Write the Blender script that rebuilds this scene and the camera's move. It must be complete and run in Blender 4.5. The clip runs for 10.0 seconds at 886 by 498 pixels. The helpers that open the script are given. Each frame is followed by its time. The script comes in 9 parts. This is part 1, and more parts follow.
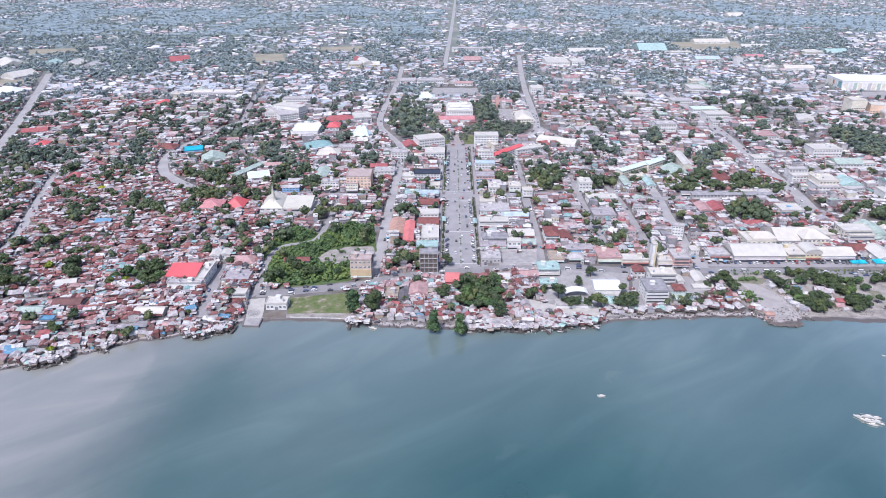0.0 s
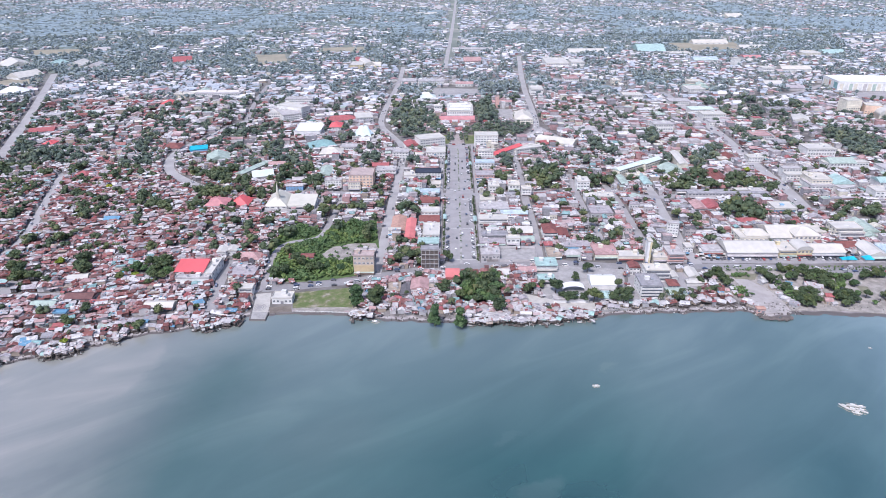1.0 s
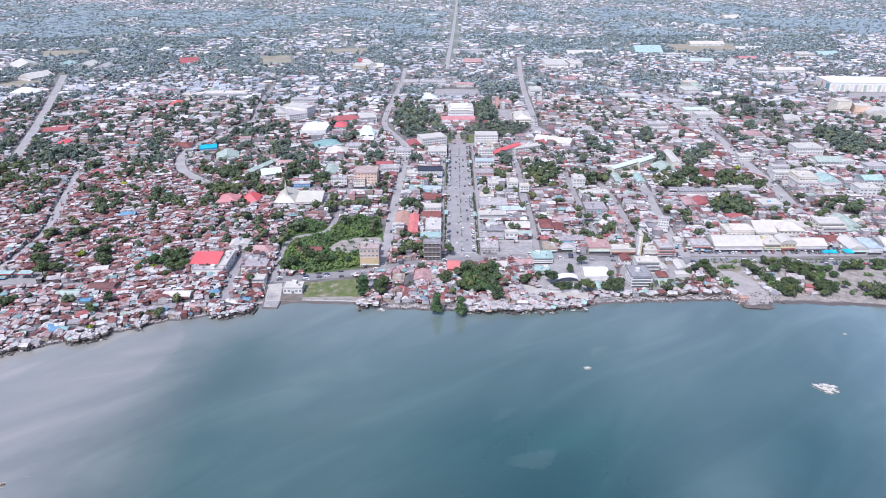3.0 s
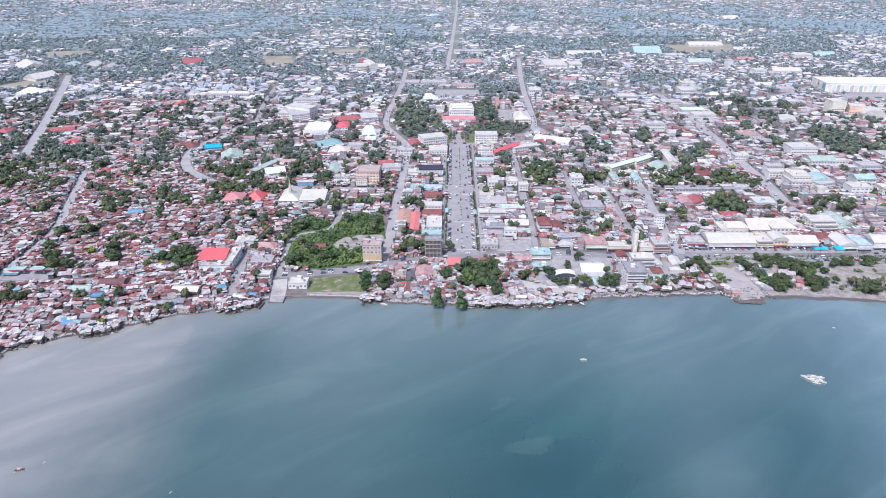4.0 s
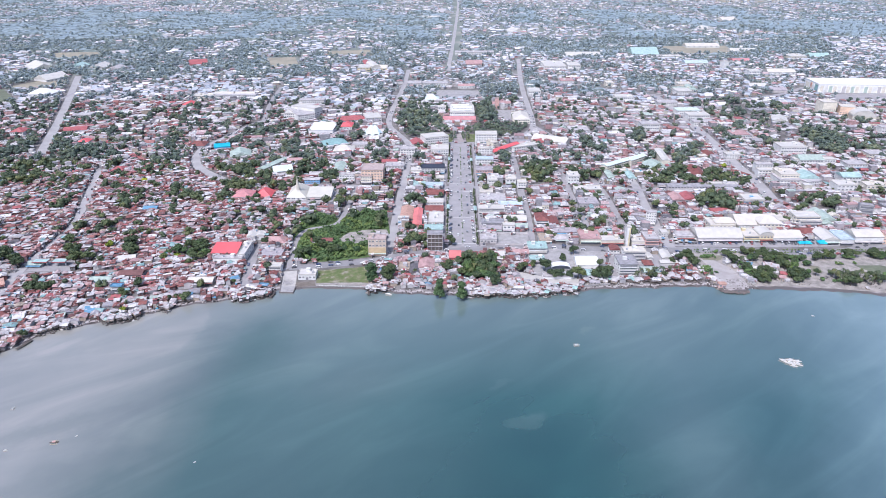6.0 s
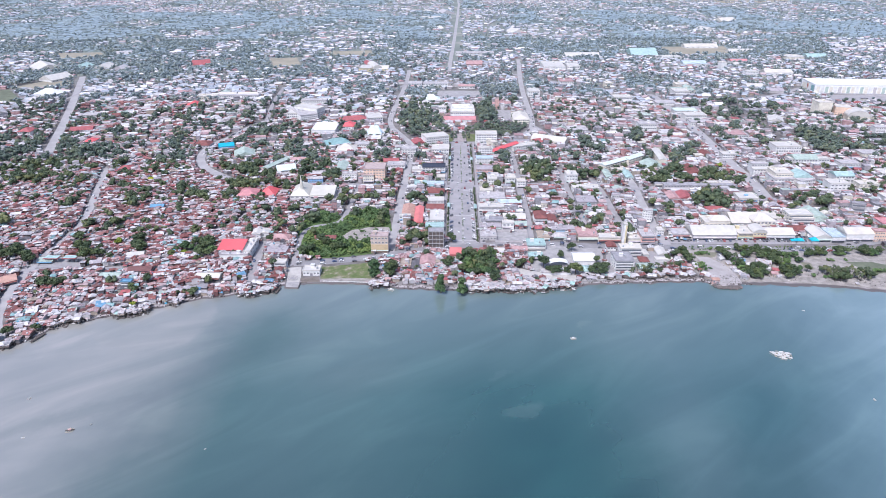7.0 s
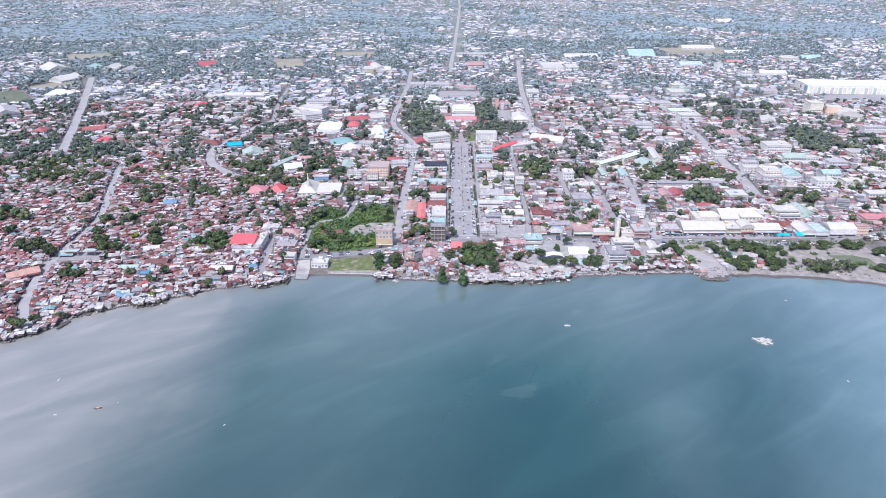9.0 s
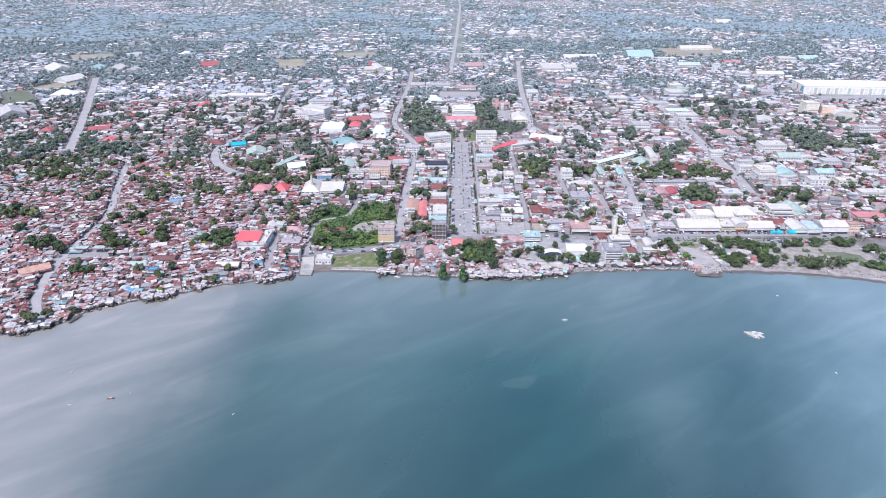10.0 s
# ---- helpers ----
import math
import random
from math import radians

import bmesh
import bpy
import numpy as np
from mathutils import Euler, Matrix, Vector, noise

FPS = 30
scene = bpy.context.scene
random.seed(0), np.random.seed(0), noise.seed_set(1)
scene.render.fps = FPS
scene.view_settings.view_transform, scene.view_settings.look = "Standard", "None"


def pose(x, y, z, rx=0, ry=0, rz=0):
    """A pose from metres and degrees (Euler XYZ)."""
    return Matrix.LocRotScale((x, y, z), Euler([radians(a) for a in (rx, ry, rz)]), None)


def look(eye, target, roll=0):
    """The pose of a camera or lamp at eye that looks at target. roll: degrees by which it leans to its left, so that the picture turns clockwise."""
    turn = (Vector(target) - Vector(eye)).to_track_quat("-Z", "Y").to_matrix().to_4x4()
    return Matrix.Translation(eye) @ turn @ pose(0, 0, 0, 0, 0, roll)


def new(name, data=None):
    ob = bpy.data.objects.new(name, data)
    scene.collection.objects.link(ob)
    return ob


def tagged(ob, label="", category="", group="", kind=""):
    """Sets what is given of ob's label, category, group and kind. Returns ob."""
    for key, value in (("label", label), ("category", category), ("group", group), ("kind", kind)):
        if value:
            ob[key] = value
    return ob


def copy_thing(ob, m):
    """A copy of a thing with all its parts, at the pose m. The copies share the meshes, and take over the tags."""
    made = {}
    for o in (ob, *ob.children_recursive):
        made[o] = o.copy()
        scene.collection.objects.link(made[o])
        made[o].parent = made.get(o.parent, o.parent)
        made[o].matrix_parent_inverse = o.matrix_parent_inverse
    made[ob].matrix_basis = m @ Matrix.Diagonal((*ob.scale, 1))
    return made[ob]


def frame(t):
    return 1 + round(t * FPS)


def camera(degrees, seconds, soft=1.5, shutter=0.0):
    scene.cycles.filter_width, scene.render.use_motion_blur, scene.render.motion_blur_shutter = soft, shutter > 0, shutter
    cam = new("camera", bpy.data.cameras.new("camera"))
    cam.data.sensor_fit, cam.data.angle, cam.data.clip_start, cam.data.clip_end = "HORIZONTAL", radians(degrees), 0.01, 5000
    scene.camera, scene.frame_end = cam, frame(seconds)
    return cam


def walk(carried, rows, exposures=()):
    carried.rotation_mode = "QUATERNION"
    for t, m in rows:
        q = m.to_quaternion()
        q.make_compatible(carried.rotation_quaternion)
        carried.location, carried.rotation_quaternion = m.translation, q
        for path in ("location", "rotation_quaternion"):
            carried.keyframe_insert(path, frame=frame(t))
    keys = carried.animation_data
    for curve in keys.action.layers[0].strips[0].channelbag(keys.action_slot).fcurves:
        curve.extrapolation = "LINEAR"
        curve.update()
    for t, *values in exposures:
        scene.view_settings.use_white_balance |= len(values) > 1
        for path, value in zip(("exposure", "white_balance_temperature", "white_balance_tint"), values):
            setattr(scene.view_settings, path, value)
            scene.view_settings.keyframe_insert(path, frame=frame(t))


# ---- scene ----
cam = camera(67.99, 10.0, soft=0.75)
# backing away from the town over the bay while climbing
PATH = [
    (0, (2.56, 39.19, 239.15), (0.35, 491.57, 26.19), -0.25),
    (1, (2.40, 24.94, 242.74), (-0.17, 477.32, 29.79), -0.24),
    (2, (2.22, 10.64, 246.36), (-0.70, 463.02, 33.40), -0.24),
    (3, (2.04, -3.70, 249.99), (-1.23, 448.66, 37.03), -0.24),
    (4, (1.85, -18.11, 253.64), (-1.76, 434.25, 40.67), -0.24),
    (5, (1.65, -32.56, 257.31), (-2.30, 419.79, 44.33), -0.24),
    (6, (1.44, -47.07, 260.99), (-2.83, 405.28, 48.00), -0.24),
    (7, (1.22, -61.63, 264.70), (-3.38, 390.71, 51.69), -0.24),
    (8, (0.99, -76.24, 268.42), (-3.92, 376.08, 55.39), -0.25),
    (9, (0.76, -90.90, 272.16), (-4.47, 361.41, 59.10), -0.25),
    (10, (0.51, -105.61, 275.91), (-5.02, 346.68, 62.83), -0.26),
]
EXPOSURE = 0.54
walk(cam, [(t, look(eye, target, roll)) for t, eye, target, roll in PATH], [(0, EXPOSURE, 5940, 17), (10, EXPOSURE + 0.1, 5860, 16.5)])

# ---- daylight: thin bright overcast ----
world = bpy.data.worlds.new("hazy_sky")
scene.world = world
world.use_nodes = True
wn = world.node_tree.nodes
sky = wn.new("ShaderNodeTexSky")
sky.sky_type = "NISHITA"
sky.sun_disc = False
sky.sun_elevation = radians(57)
sky.sun_rotation = radians(208)
sky.air_density, sky.dust_density, sky.ozone_density = 1.0, 2.5, 1.2
wn["Background"].inputs["Strength"].default_value = 0.115
world.node_tree.links.new(sky.outputs["Color"], wn["Background"].inputs["Color"])
sun = new("sun", bpy.data.lights.new("sun", "SUN"))
sun.data.energy, sun.data.angle, sun.data.color = 2.5, radians(5), (1.0, 0.97, 0.93)
sun.matrix_world = look((0, 0, 0), (0.26, 0.48, -0.84))

# ---- materials ----
def nodes_of(name):
    m = bpy.data.materials.new(name)
    m.use_nodes = True
    t = m.node_tree
    return m, t, t.nodes["Principled BSDF"]


def node(t, kind, **values):
    n = t.nodes.new("ShaderNode" + kind)
    for k, v in values.items():
        n.inputs[k.replace("_", " ")].default_value = v
    return n


def noise_of(t, scale, detail=4.0, stretch=None, rough=0.6):
    """Noise over world positions, at a size in metres."""
    g = t.nodes.new("ShaderNodeNewGeometry")
    n = node(t, "TexNoise", Scale=1.0 / scale, Detail=detail, Roughness=rough)
    if stretch:
        mp = node(t, "Mapping", Scale=stretch)
        t.links.new(g.outputs["Position"], mp.inputs["Vector"])
        t.links.new(mp.outputs["Vector"], n.inputs["Vector"])
    else:
        t.links.new(g.outputs["Position"], n.inputs["Vector"])
    return n.outputs["Fac"]


def ramp(t, fac, stops, hard=False):
    r = t.nodes.new("ShaderNodeValToRGB")
    r.color_ramp.interpolation = "CONSTANT" if hard else "LINEAR"
    e = r.color_ramp.elements
    while len(e) < len(stops):
        e.new(0.5)
    for el, (p, c) in zip(e, stops):
        el.position = p
    for el, (p, c) in zip(e, stops):
        el.color = (*c, 1)
    t.links.new(fac, r.inputs["Fac"])
    return r.outputs["Color"]


def mix(t, a, b, fac, mode="MIX"):
    m = t.nodes.new("ShaderNodeMix")
    m.data_type, m.blend_type = "RGBA", mode
    for socket, v in ((m.inputs["Factor"], fac), (m.inputs["A"], a), (m.inputs["B"], b)):
        if isinstance(v, bpy.types.NodeSocket):
            t.links.new(v, socket)
        elif isinstance(v, (int, float)):
            socket.default_value = v
        else:
            socket.default_value = (*v, 1)
    return m.outputs["Result"]


def bump(t, bsdf, fac, strength, distance):
    b = node(t, "Bump", Strength=strength, Distance=distance)
    t.links.new(fac, b.inputs["Height"])
    t.links.new(b.outputs["Normal"], bsdf.inputs["Normal"])


def grimy(t, colour, amount=0.35, coarse=9.0, fine=0.9):
    """Wear at two sizes: broad stains and fine grain."""
    lo = (1 - amount,) * 3
    a = ramp(t, noise_of(t, coarse), [(0.3, lo), (0.62, (1.0, 1.0, 1.0))])
    b = ramp(t, noise_of(t, fine, 3.0), [(0.25, tuple(min(1, v + 0.15) for v in lo)), (0.7, (1.0, 1.0, 1.0))])
    return mix(t, mix(t, colour, a, 1.0, "MULTIPLY"), b, 1.0, "MULTIPLY")


def plain(name, colour, rough=0.8, metal=0.0, amount=0.3, coarse=9.0, fine=0.9, relief=0.0):
    m, t, b = nodes_of(name)
    t.links.new(grimy(t, colour, amount, coarse, fine), b.inputs["Base Color"])
    b.inputs["Roughness"].default_value, b.inputs["Metallic"].default_value = rough, metal
    if relief:
        bump(t, b, noise_of(t, fine, 3.0), 0.6, relief)
    return m


def patched(t, colour, stain, share, size=2.2):
    """Replaced and rusted sheets: hard-edged patches of another tone, drawn out along the slope."""
    p = ramp(t, noise_of(t, size, 3.0, (1.0, 0.45, 0.7), 0.7), [(0.5 + 0.22 * (1 - share) - 0.06, (0, 0, 0)), (0.5 + 0.22 * (1 - share), (1, 1, 1))])
    return mix(t, colour, stain, p)


def choice(name, colours, per="object", rough=0.75, amount=0.4, coarse=3.5, fine=0.7, stains=()):
    """One material, many paints: each object, or each loose piece of a joined mesh, takes one of the colours."""
    m, t, b = nodes_of(name)
    if per == "object":
        fac = t.nodes.new("ShaderNodeObjectInfo").outputs["Random"]
    else:
        fac = t.nodes.new("ShaderNodeNewGeometry").outputs["Random Per Island"]
    n = len(colours)
    col = ramp(t, fac, [(i / n, c) for i, c in enumerate(colours)], hard=True)
    for stain, share, size in stains:
        col = patched(t, col, stain, share, size)
    t.links.new(grimy(t, col, amount, coarse, fine), b.inputs["Base Color"])
    b.inputs["Roughness"].default_value = rough
    return m


RUST, RUST2, BROWN = (0.26, 0.095, 0.085), (0.37, 0.165, 0.15), (0.19, 0.09, 0.085)
PALE, WHITE, GREY, LILAC = (0.54, 0.51, 0.51), (0.68, 0.66, 0.65), (0.36, 0.35, 0.37), (0.46, 0.42, 0.44)
PINK, RED, TEAL, BLUE, GREEN = (0.52, 0.33, 0.32), (0.43, 0.13, 0.135), (0.27, 0.44, 0.44), (0.16, 0.34, 0.50), (0.45, 0.54, 0.48)
MAUVE = (0.44, 0.28, 0.285)
DARK, CREAM, TAN = (0.16, 0.15, 0.16), (0.70, 0.66, 0.56), (0.46, 0.38, 0.31)
CLEAN, ROSE = (0.71, 0.69, 0.69), (0.54, 0.42, 0.415)
OLD_ROOFS = [RUST, PALE, RUST2, LILAC, CLEAN, RUST, GREY, TAN, PINK, BROWN, PALE, RUST2, CLEAN, PINK, ROSE, RUST, MAUVE, DARK, RED, BROWN, CLEAN, RUST2, ROSE, PALE, MAUVE, WHITE, BROWN, ROSE, TEAL, RUST, CLEAN]
TOWN_ROOFS = [PALE, CLEAN, LILAC, RUST2, CLEAN, PALE, WHITE, PINK, CLEAN, GREY, ROSE, WHITE, PALE, CLEAN, MAUVE, WHITE, GREY, CLEAN, RUST2, DARK, PINK, WHITE, LILAC, CLEAN, CREAM, PALE, RED, GREEN, GREY, CLEAN]
# bluish greys that put distance haze into far roof and wall colours
HAZE_GREY, HAZE_SLATE = (0.44, 0.47, 0.52), (0.33, 0.36, 0.41)
FAR_ROOFS = [PALE, HAZE_GREY, GREY, LILAC, HAZE_GREY, MAUVE, WHITE, HAZE_GREY, HAZE_GREY, CLEAN, ROSE, PALE, HAZE_GREY, WHITE, HAZE_SLATE, HAZE_GREY, CLEAN, HAZE_GREY]
FAR_WALLS = [PALE, HAZE_GREY, GREY, HAZE_GREY, WHITE, HAZE_SLATE, HAZE_GREY]
WALLS = [PALE, MAUVE, WHITE, GREY, PINK, PALE, TAN, LILAC, LILAC, PALE, GREY, CREAM]

roofs_old = choice("old_metal_roofs", OLD_ROOFS, "island", amount=0.42, stains=((RUST, 0.26, 2.4), (CLEAN, 0.20, 1.8), (DARK, 0.26, 1.3)))
roofs_town = choice("town_roofs", TOWN_ROOFS, "island", stains=((RUST2, 0.12, 2.6), (GREY, 0.26, 2.8), (CLEAN, 0.22, 2.2)))
roofs_far = choice("hazed_far_roofs", FAR_ROOFS, "island", amount=0.25)
walls_old = choice("old_house_walls", [DARK, BROWN, GREY, TAN, (0.10, 0.085, 0.08), PALE, MAUVE, DARK, (0.12, 0.10, 0.095), WHITE, GREY, BROWN], "island", rough=0.9)
clutter_mixed = choice("yard_goods", [WHITE, DARK, PALE, (0.82, 0.80, 0.78), BROWN, BLUE, GREY, DARK, WHITE, RED, TAN, (0.05, 0.05, 0.05), (0.80, 0.80, 0.80), (0.12, 0.42, 0.60), DARK, PALE], "island")
walls_mixed = choice("painted_walls", WALLS, "island", rough=0.85)
walls_far = choice("hazed_far_walls", FAR_WALLS, "island", rough=0.85)


def haze_sheen(b, weight):
    """Blue-white sheen on far foliage, standing in for distance haze."""
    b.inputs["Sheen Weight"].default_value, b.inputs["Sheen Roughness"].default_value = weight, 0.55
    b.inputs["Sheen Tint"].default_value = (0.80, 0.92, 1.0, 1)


def sheet_roof(name, colour, stain, share):
    m, t, b = nodes_of(name)
    col = patched(t, colour, stain, share, 1.9)
    t.links.new(grimy(t, col, 0.42, 3.0, 0.6), b.inputs["Base Color"])
    b.inputs["Roughness"].default_value = 0.7
    return m


worn_mats = {k: sheet_roof("worn_" + k + "_sheets", v, s_, 0.36) for k, v, s_ in (
    ("rust", RUST, PALE), ("brown", BROWN, LILAC), ("pale", PALE, RUST2), ("white", WHITE, GREY), ("grey", GREY, RUST), ("lilac", LILAC, WHITE), ("pink", PINK, PALE),
    ("red", RED, RUST), ("teal", TEAL, PALE), ("blue", BLUE, PALE), ("green", GREEN, RUST2), ("mint", (0.42, 0.62, 0.58), PALE))}
roof_mats = {k: plain(k + "_roof", v, 0.7, 0.0, 0.36, 3.5, 0.6) for k, v in dict(
    rust=RUST, brown=BROWN, pale=PALE, white=WHITE, grey=GREY, lilac=LILAC, pink=PINK, red=RED, teal=TEAL, blue=BLUE, green=GREEN,
    dark=DARK, cream=CREAM, tan=TAN, orange=(0.56, 0.34, 0.27), scarlet=(0.62, 0.125, 0.135), ice=(0.52, 0.62, 0.68), cyan=(0.02, 0.52, 0.68), mint=(0.43, 0.59, 0.565), navy=(0.05, 0.06, 0.09)).items()}
roof_mats["white"] = plain("white_roof_sheets", (0.56, 0.535, 0.495), 0.6, 0.0, 0.16, 8.0, 0.5)
roof_mats["scarlet"] = plain("scarlet_roof_sheets", (0.66, 0.125, 0.135), 0.6, 0.0, 0.14, 14.0, 0.4)
roof_mats["coral"] = plain("coral_roof_sheets", (0.58, 0.26, 0.27), 0.6, 0.0, 0.25, 6.0, 0.5)
roof_mats["salmon"] = plain("salmon_red_sheets", (0.64, 0.20, 0.19), 0.6, 0.0, 0.2, 8.0, 0.5)
roof_mats["frost"] = plain("frost_green_sheets", (0.60, 0.68, 0.64), 0.6, 0.0, 0.15, 9.0, 0.5)
roof_mats["rosy"] = plain("rosy_roof_deck", (0.50, 0.40, 0.38), 0.8, 0.0, 0.3, 4.0, 0.6)
roof_mats["ivory"] = plain("ivory_roof_sheets", (0.57, 0.545, 0.475), 0.6, 0.0, 0.14, 9.0, 0.5)
roof_mats["crystal"] = plain("pale_blue_white_panels", (0.62, 0.74, 0.78), 0.45, 0.0, 0.12, 5.0, 0.6)
roof_mats["bright"] = plain("clean_white_roof_sheets", (0.74, 0.74, 0.74), 0.6, 0.0, 0.1, 12.0, 0.8)
roof_mats["cream"] = plain("cream_roof_sheets", (0.60, 0.56, 0.50), 0.6, 0.0, 0.18, 8.0, 0.5)
wall_mats = {k: plain(k + "_wall", v, 0.85, 0.0, 0.22, 5.0, 0.8) for k, v in dict(
    bright=(0.82, 0.81, 0.80), ivory=(0.80, 0.75, 0.64), white=(0.74, 0.73, 0.71), cream=(0.74, 0.69, 0.59), grey=(0.45, 0.44, 0.45), pink=(0.66, 0.42, 0.38), sandstone=(0.56, 0.47, 0.40), stained=(0.20, 0.18, 0.175), apricot=(0.78, 0.57, 0.44), tan=TAN,
    ochre=(0.56, 0.43, 0.27), yellow=(0.70, 0.61, 0.40), blue=(0.25, 0.45, 0.68), pale=PALE, wood=(0.17, 0.14, 0.13), green=GREEN, red=RED, teal=TEAL).items()}
concrete = plain("weathered_concrete", (0.40, 0.385, 0.38), 0.9, 0, 0.32, 6.0, 0.7)
asphalt = plain("worn_grey_road", (0.34, 0.325, 0.33), 0.9, 0, 0.22, 14.0, 1.5)
asphalt_pale = plain("pale_concrete_road", (0.385, 0.37, 0.37), 0.9, 0, 0.2, 14.0, 1.5)
asphalt_dark = plain("dark_worn_road", (0.285, 0.275, 0.28), 0.9, 0, 0.25, 12.0, 1.5)
dirt = plain("trodden_brown_earth", (0.21, 0.18, 0.155), 0.95, 0, 0.35, 5.0, 0.7, 0.04)
paint_white = plain("road_paint", (0.75, 0.74, 0.72), 0.8, 0, 0.3, 3.0, 0.5)
glass_dark, _t, _b = nodes_of("window_glass")
_b.inputs["Base Color"].default_value, _b.inputs["Roughness"].default_value = (0.17, 0.18, 0.20, 1), 0.2
timber = plain("driftwood_posts", (0.12, 0.10, 0.09), 0.9, 0, 0.4, 2.0, 0.3)
bark = plain("bark", (0.14, 0.11, 0.09), 0.95, 0, 0.4, 2.0, 0.3)
rock = plain("dark_rock", (0.20, 0.17, 0.16), 0.95, 0, 0.45, 3.0, 0.5, 0.1)
rubber = plain("tyre_rubber", (0.03, 0.03, 0.03), 0.9)
boat_white = plain("boat_paint", (0.78, 0.74, 0.70), 0.5, 0, 0.25, 2.0, 0.4)
shore_sheets = choice("shore_shack_sheets", [WHITE, PALE, CLEAN, PALE, GREY, WHITE, TAN, PALE, LILAC, BROWN, CLEAN, GREY, WHITE, ROSE, DARK, TAN, PALE, (0.42, 0.56, 0.52)], "island", stains=((RUST2, 0.2, 1.6), (DARK, 0.2, 1.1)))
driftwood = choice("driftwood_and_rubbish", [(0.14, 0.12, 0.11), (0.20, 0.175, 0.16), (0.09, 0.08, 0.075), (0.28, 0.25, 0.23), (0.62, 0.60, 0.58), (0.16, 0.14, 0.13)], "island", rough=0.95)
bamboo = plain("bamboo", (0.55, 0.45, 0.33), 0.7, 0, 0.3, 2.0, 0.3)


def foliage(name, colours, per="island", single=True):
    m, t, b = nodes_of(name)
    if per == "island":
        fac = t.nodes.new("ShaderNodeNewGeometry").outputs["Random Per Island"]
    else:
        fac = t.nodes.new("ShaderNodeObjectInfo").outputs["Random"]
    n = len(colours)
    c = ramp(t, fac, [((i + 0.5) / n, k) for i, k in enumerate(colours)])
    if single:
        big = ramp(t, noise_of(t, 17.0, 2.0), [(0.34, (0.70, 0.76, 0.76)), (0.5, (0.95, 0.95, 0.95)), (0.66, (1.10, 1.06, 0.98))])
    else:
        # a tone to each crown of the joined woods
        cells = node(t, "TexVoronoi", Scale=1 / 15.0)
        t.links.new(t.nodes.new("ShaderNodeNewGeometry").outputs["Position"], cells.inputs["Vector"])
        kind_of = t.nodes.new("ShaderNodeSeparateColor")
        t.links.new(cells.outputs["Color"], kind_of.inputs["Color"])
        big = ramp(t, kind_of.outputs["Red"], [(0.0, (0.66, 0.70, 0.74)), (0.35, (0.88, 0.90, 0.90)), (0.66, (1.02, 1.0, 0.95)), (0.86, (1.28, 1.14, 0.92)), (1.0, (1.5, 1.28, 1.0))])
    own = ramp(t, t.nodes.new("ShaderNodeObjectInfo").outputs["Random"], [(0.0, (0.70, 0.76, 0.78)), (0.55, (0.92, 0.94, 0.95)), (0.85, (1.06, 1.04, 0.95)), (1.0, (1.25, 1.15, 0.85))])
    c = mix(t, c, big, 1.0, "MULTIPLY")
    t.links.new(mix(t, c, own, 1.0, "MULTIPLY") if single else c, b.inputs["Base Color"])
    b.inputs["Roughness"].default_value = 0.75
    return m


leaves = foliage("green_leaves", [(0.055, 0.088, 0.040), (0.080, 0.114, 0.048), (0.112, 0.134, 0.060), (0.064, 0.098, 0.048), (0.094, 0.126, 0.050)])
leaves_garden = foliage("garden_foliage", [(0.056, 0.088, 0.046), (0.080, 0.112, 0.056), (0.112, 0.136, 0.072), (0.066, 0.098, 0.056), (0.094, 0.126, 0.062)], single=False)
leaves_bright = foliage("bright_green_leaves", [(0.060, 0.115, 0.045), (0.080, 0.145, 0.055), (0.11, 0.17, 0.07)])
leaves_lime = foliage("yellow_green_leaves", [(0.30, 0.36, 0.03), (0.42, 0.44, 0.05), (0.24, 0.30, 0.04)])
leaves_palm = foliage("palm_leaves", [(0.050, 0.085, 0.040), (0.085, 0.11, 0.055), (0.11, 0.12, 0.06)])
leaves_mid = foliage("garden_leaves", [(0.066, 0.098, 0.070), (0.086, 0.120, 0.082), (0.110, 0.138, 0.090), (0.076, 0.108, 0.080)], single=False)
# far leaf tones raised and cooled in place of distance haze
leaves_far = foliage("hazed_distant_leaves", [(0.12, 0.155, 0.15), (0.135, 0.17, 0.16), (0.145, 0.178, 0.16), (0.105, 0.140, 0.14)], single=False)
canopy_green, t, b = nodes_of("hazed_woodland_canopy")
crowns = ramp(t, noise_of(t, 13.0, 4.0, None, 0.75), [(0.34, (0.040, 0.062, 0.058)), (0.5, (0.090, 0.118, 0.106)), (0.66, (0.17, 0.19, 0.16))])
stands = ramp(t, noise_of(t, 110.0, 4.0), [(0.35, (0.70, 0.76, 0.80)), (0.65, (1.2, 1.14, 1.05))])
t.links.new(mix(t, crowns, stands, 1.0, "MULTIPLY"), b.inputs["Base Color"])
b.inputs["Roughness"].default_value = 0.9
haze_sheen(b, 0.9)
haze_sheen(leaves_far.node_tree.nodes["Principled BSDF"], 1.0)
haze_sheen(leaves_mid.node_tree.nodes["Principled BSDF"], 0.25)
undergrowth = foliage("undergrowth_leaves", [(0.080, 0.148, 0.050), (0.105, 0.178, 0.060), (0.14, 0.200, 0.078)], single=False)
grass, t, b = nodes_of("mown_grass")
blades = ramp(t, noise_of(t, 7.0, 5.0), [(0.32, (0.098, 0.145, 0.045)), (0.47, (0.142, 0.175, 0.066)), (0.57, (0.20, 0.20, 0.11)), (0.68, (0.34, 0.31, 0.25))])
t.links.new(grimy(t, blades, 0.25, 3.0, 0.6), b.inputs["Base Color"])
b.inputs["Roughness"].default_value = 0.95
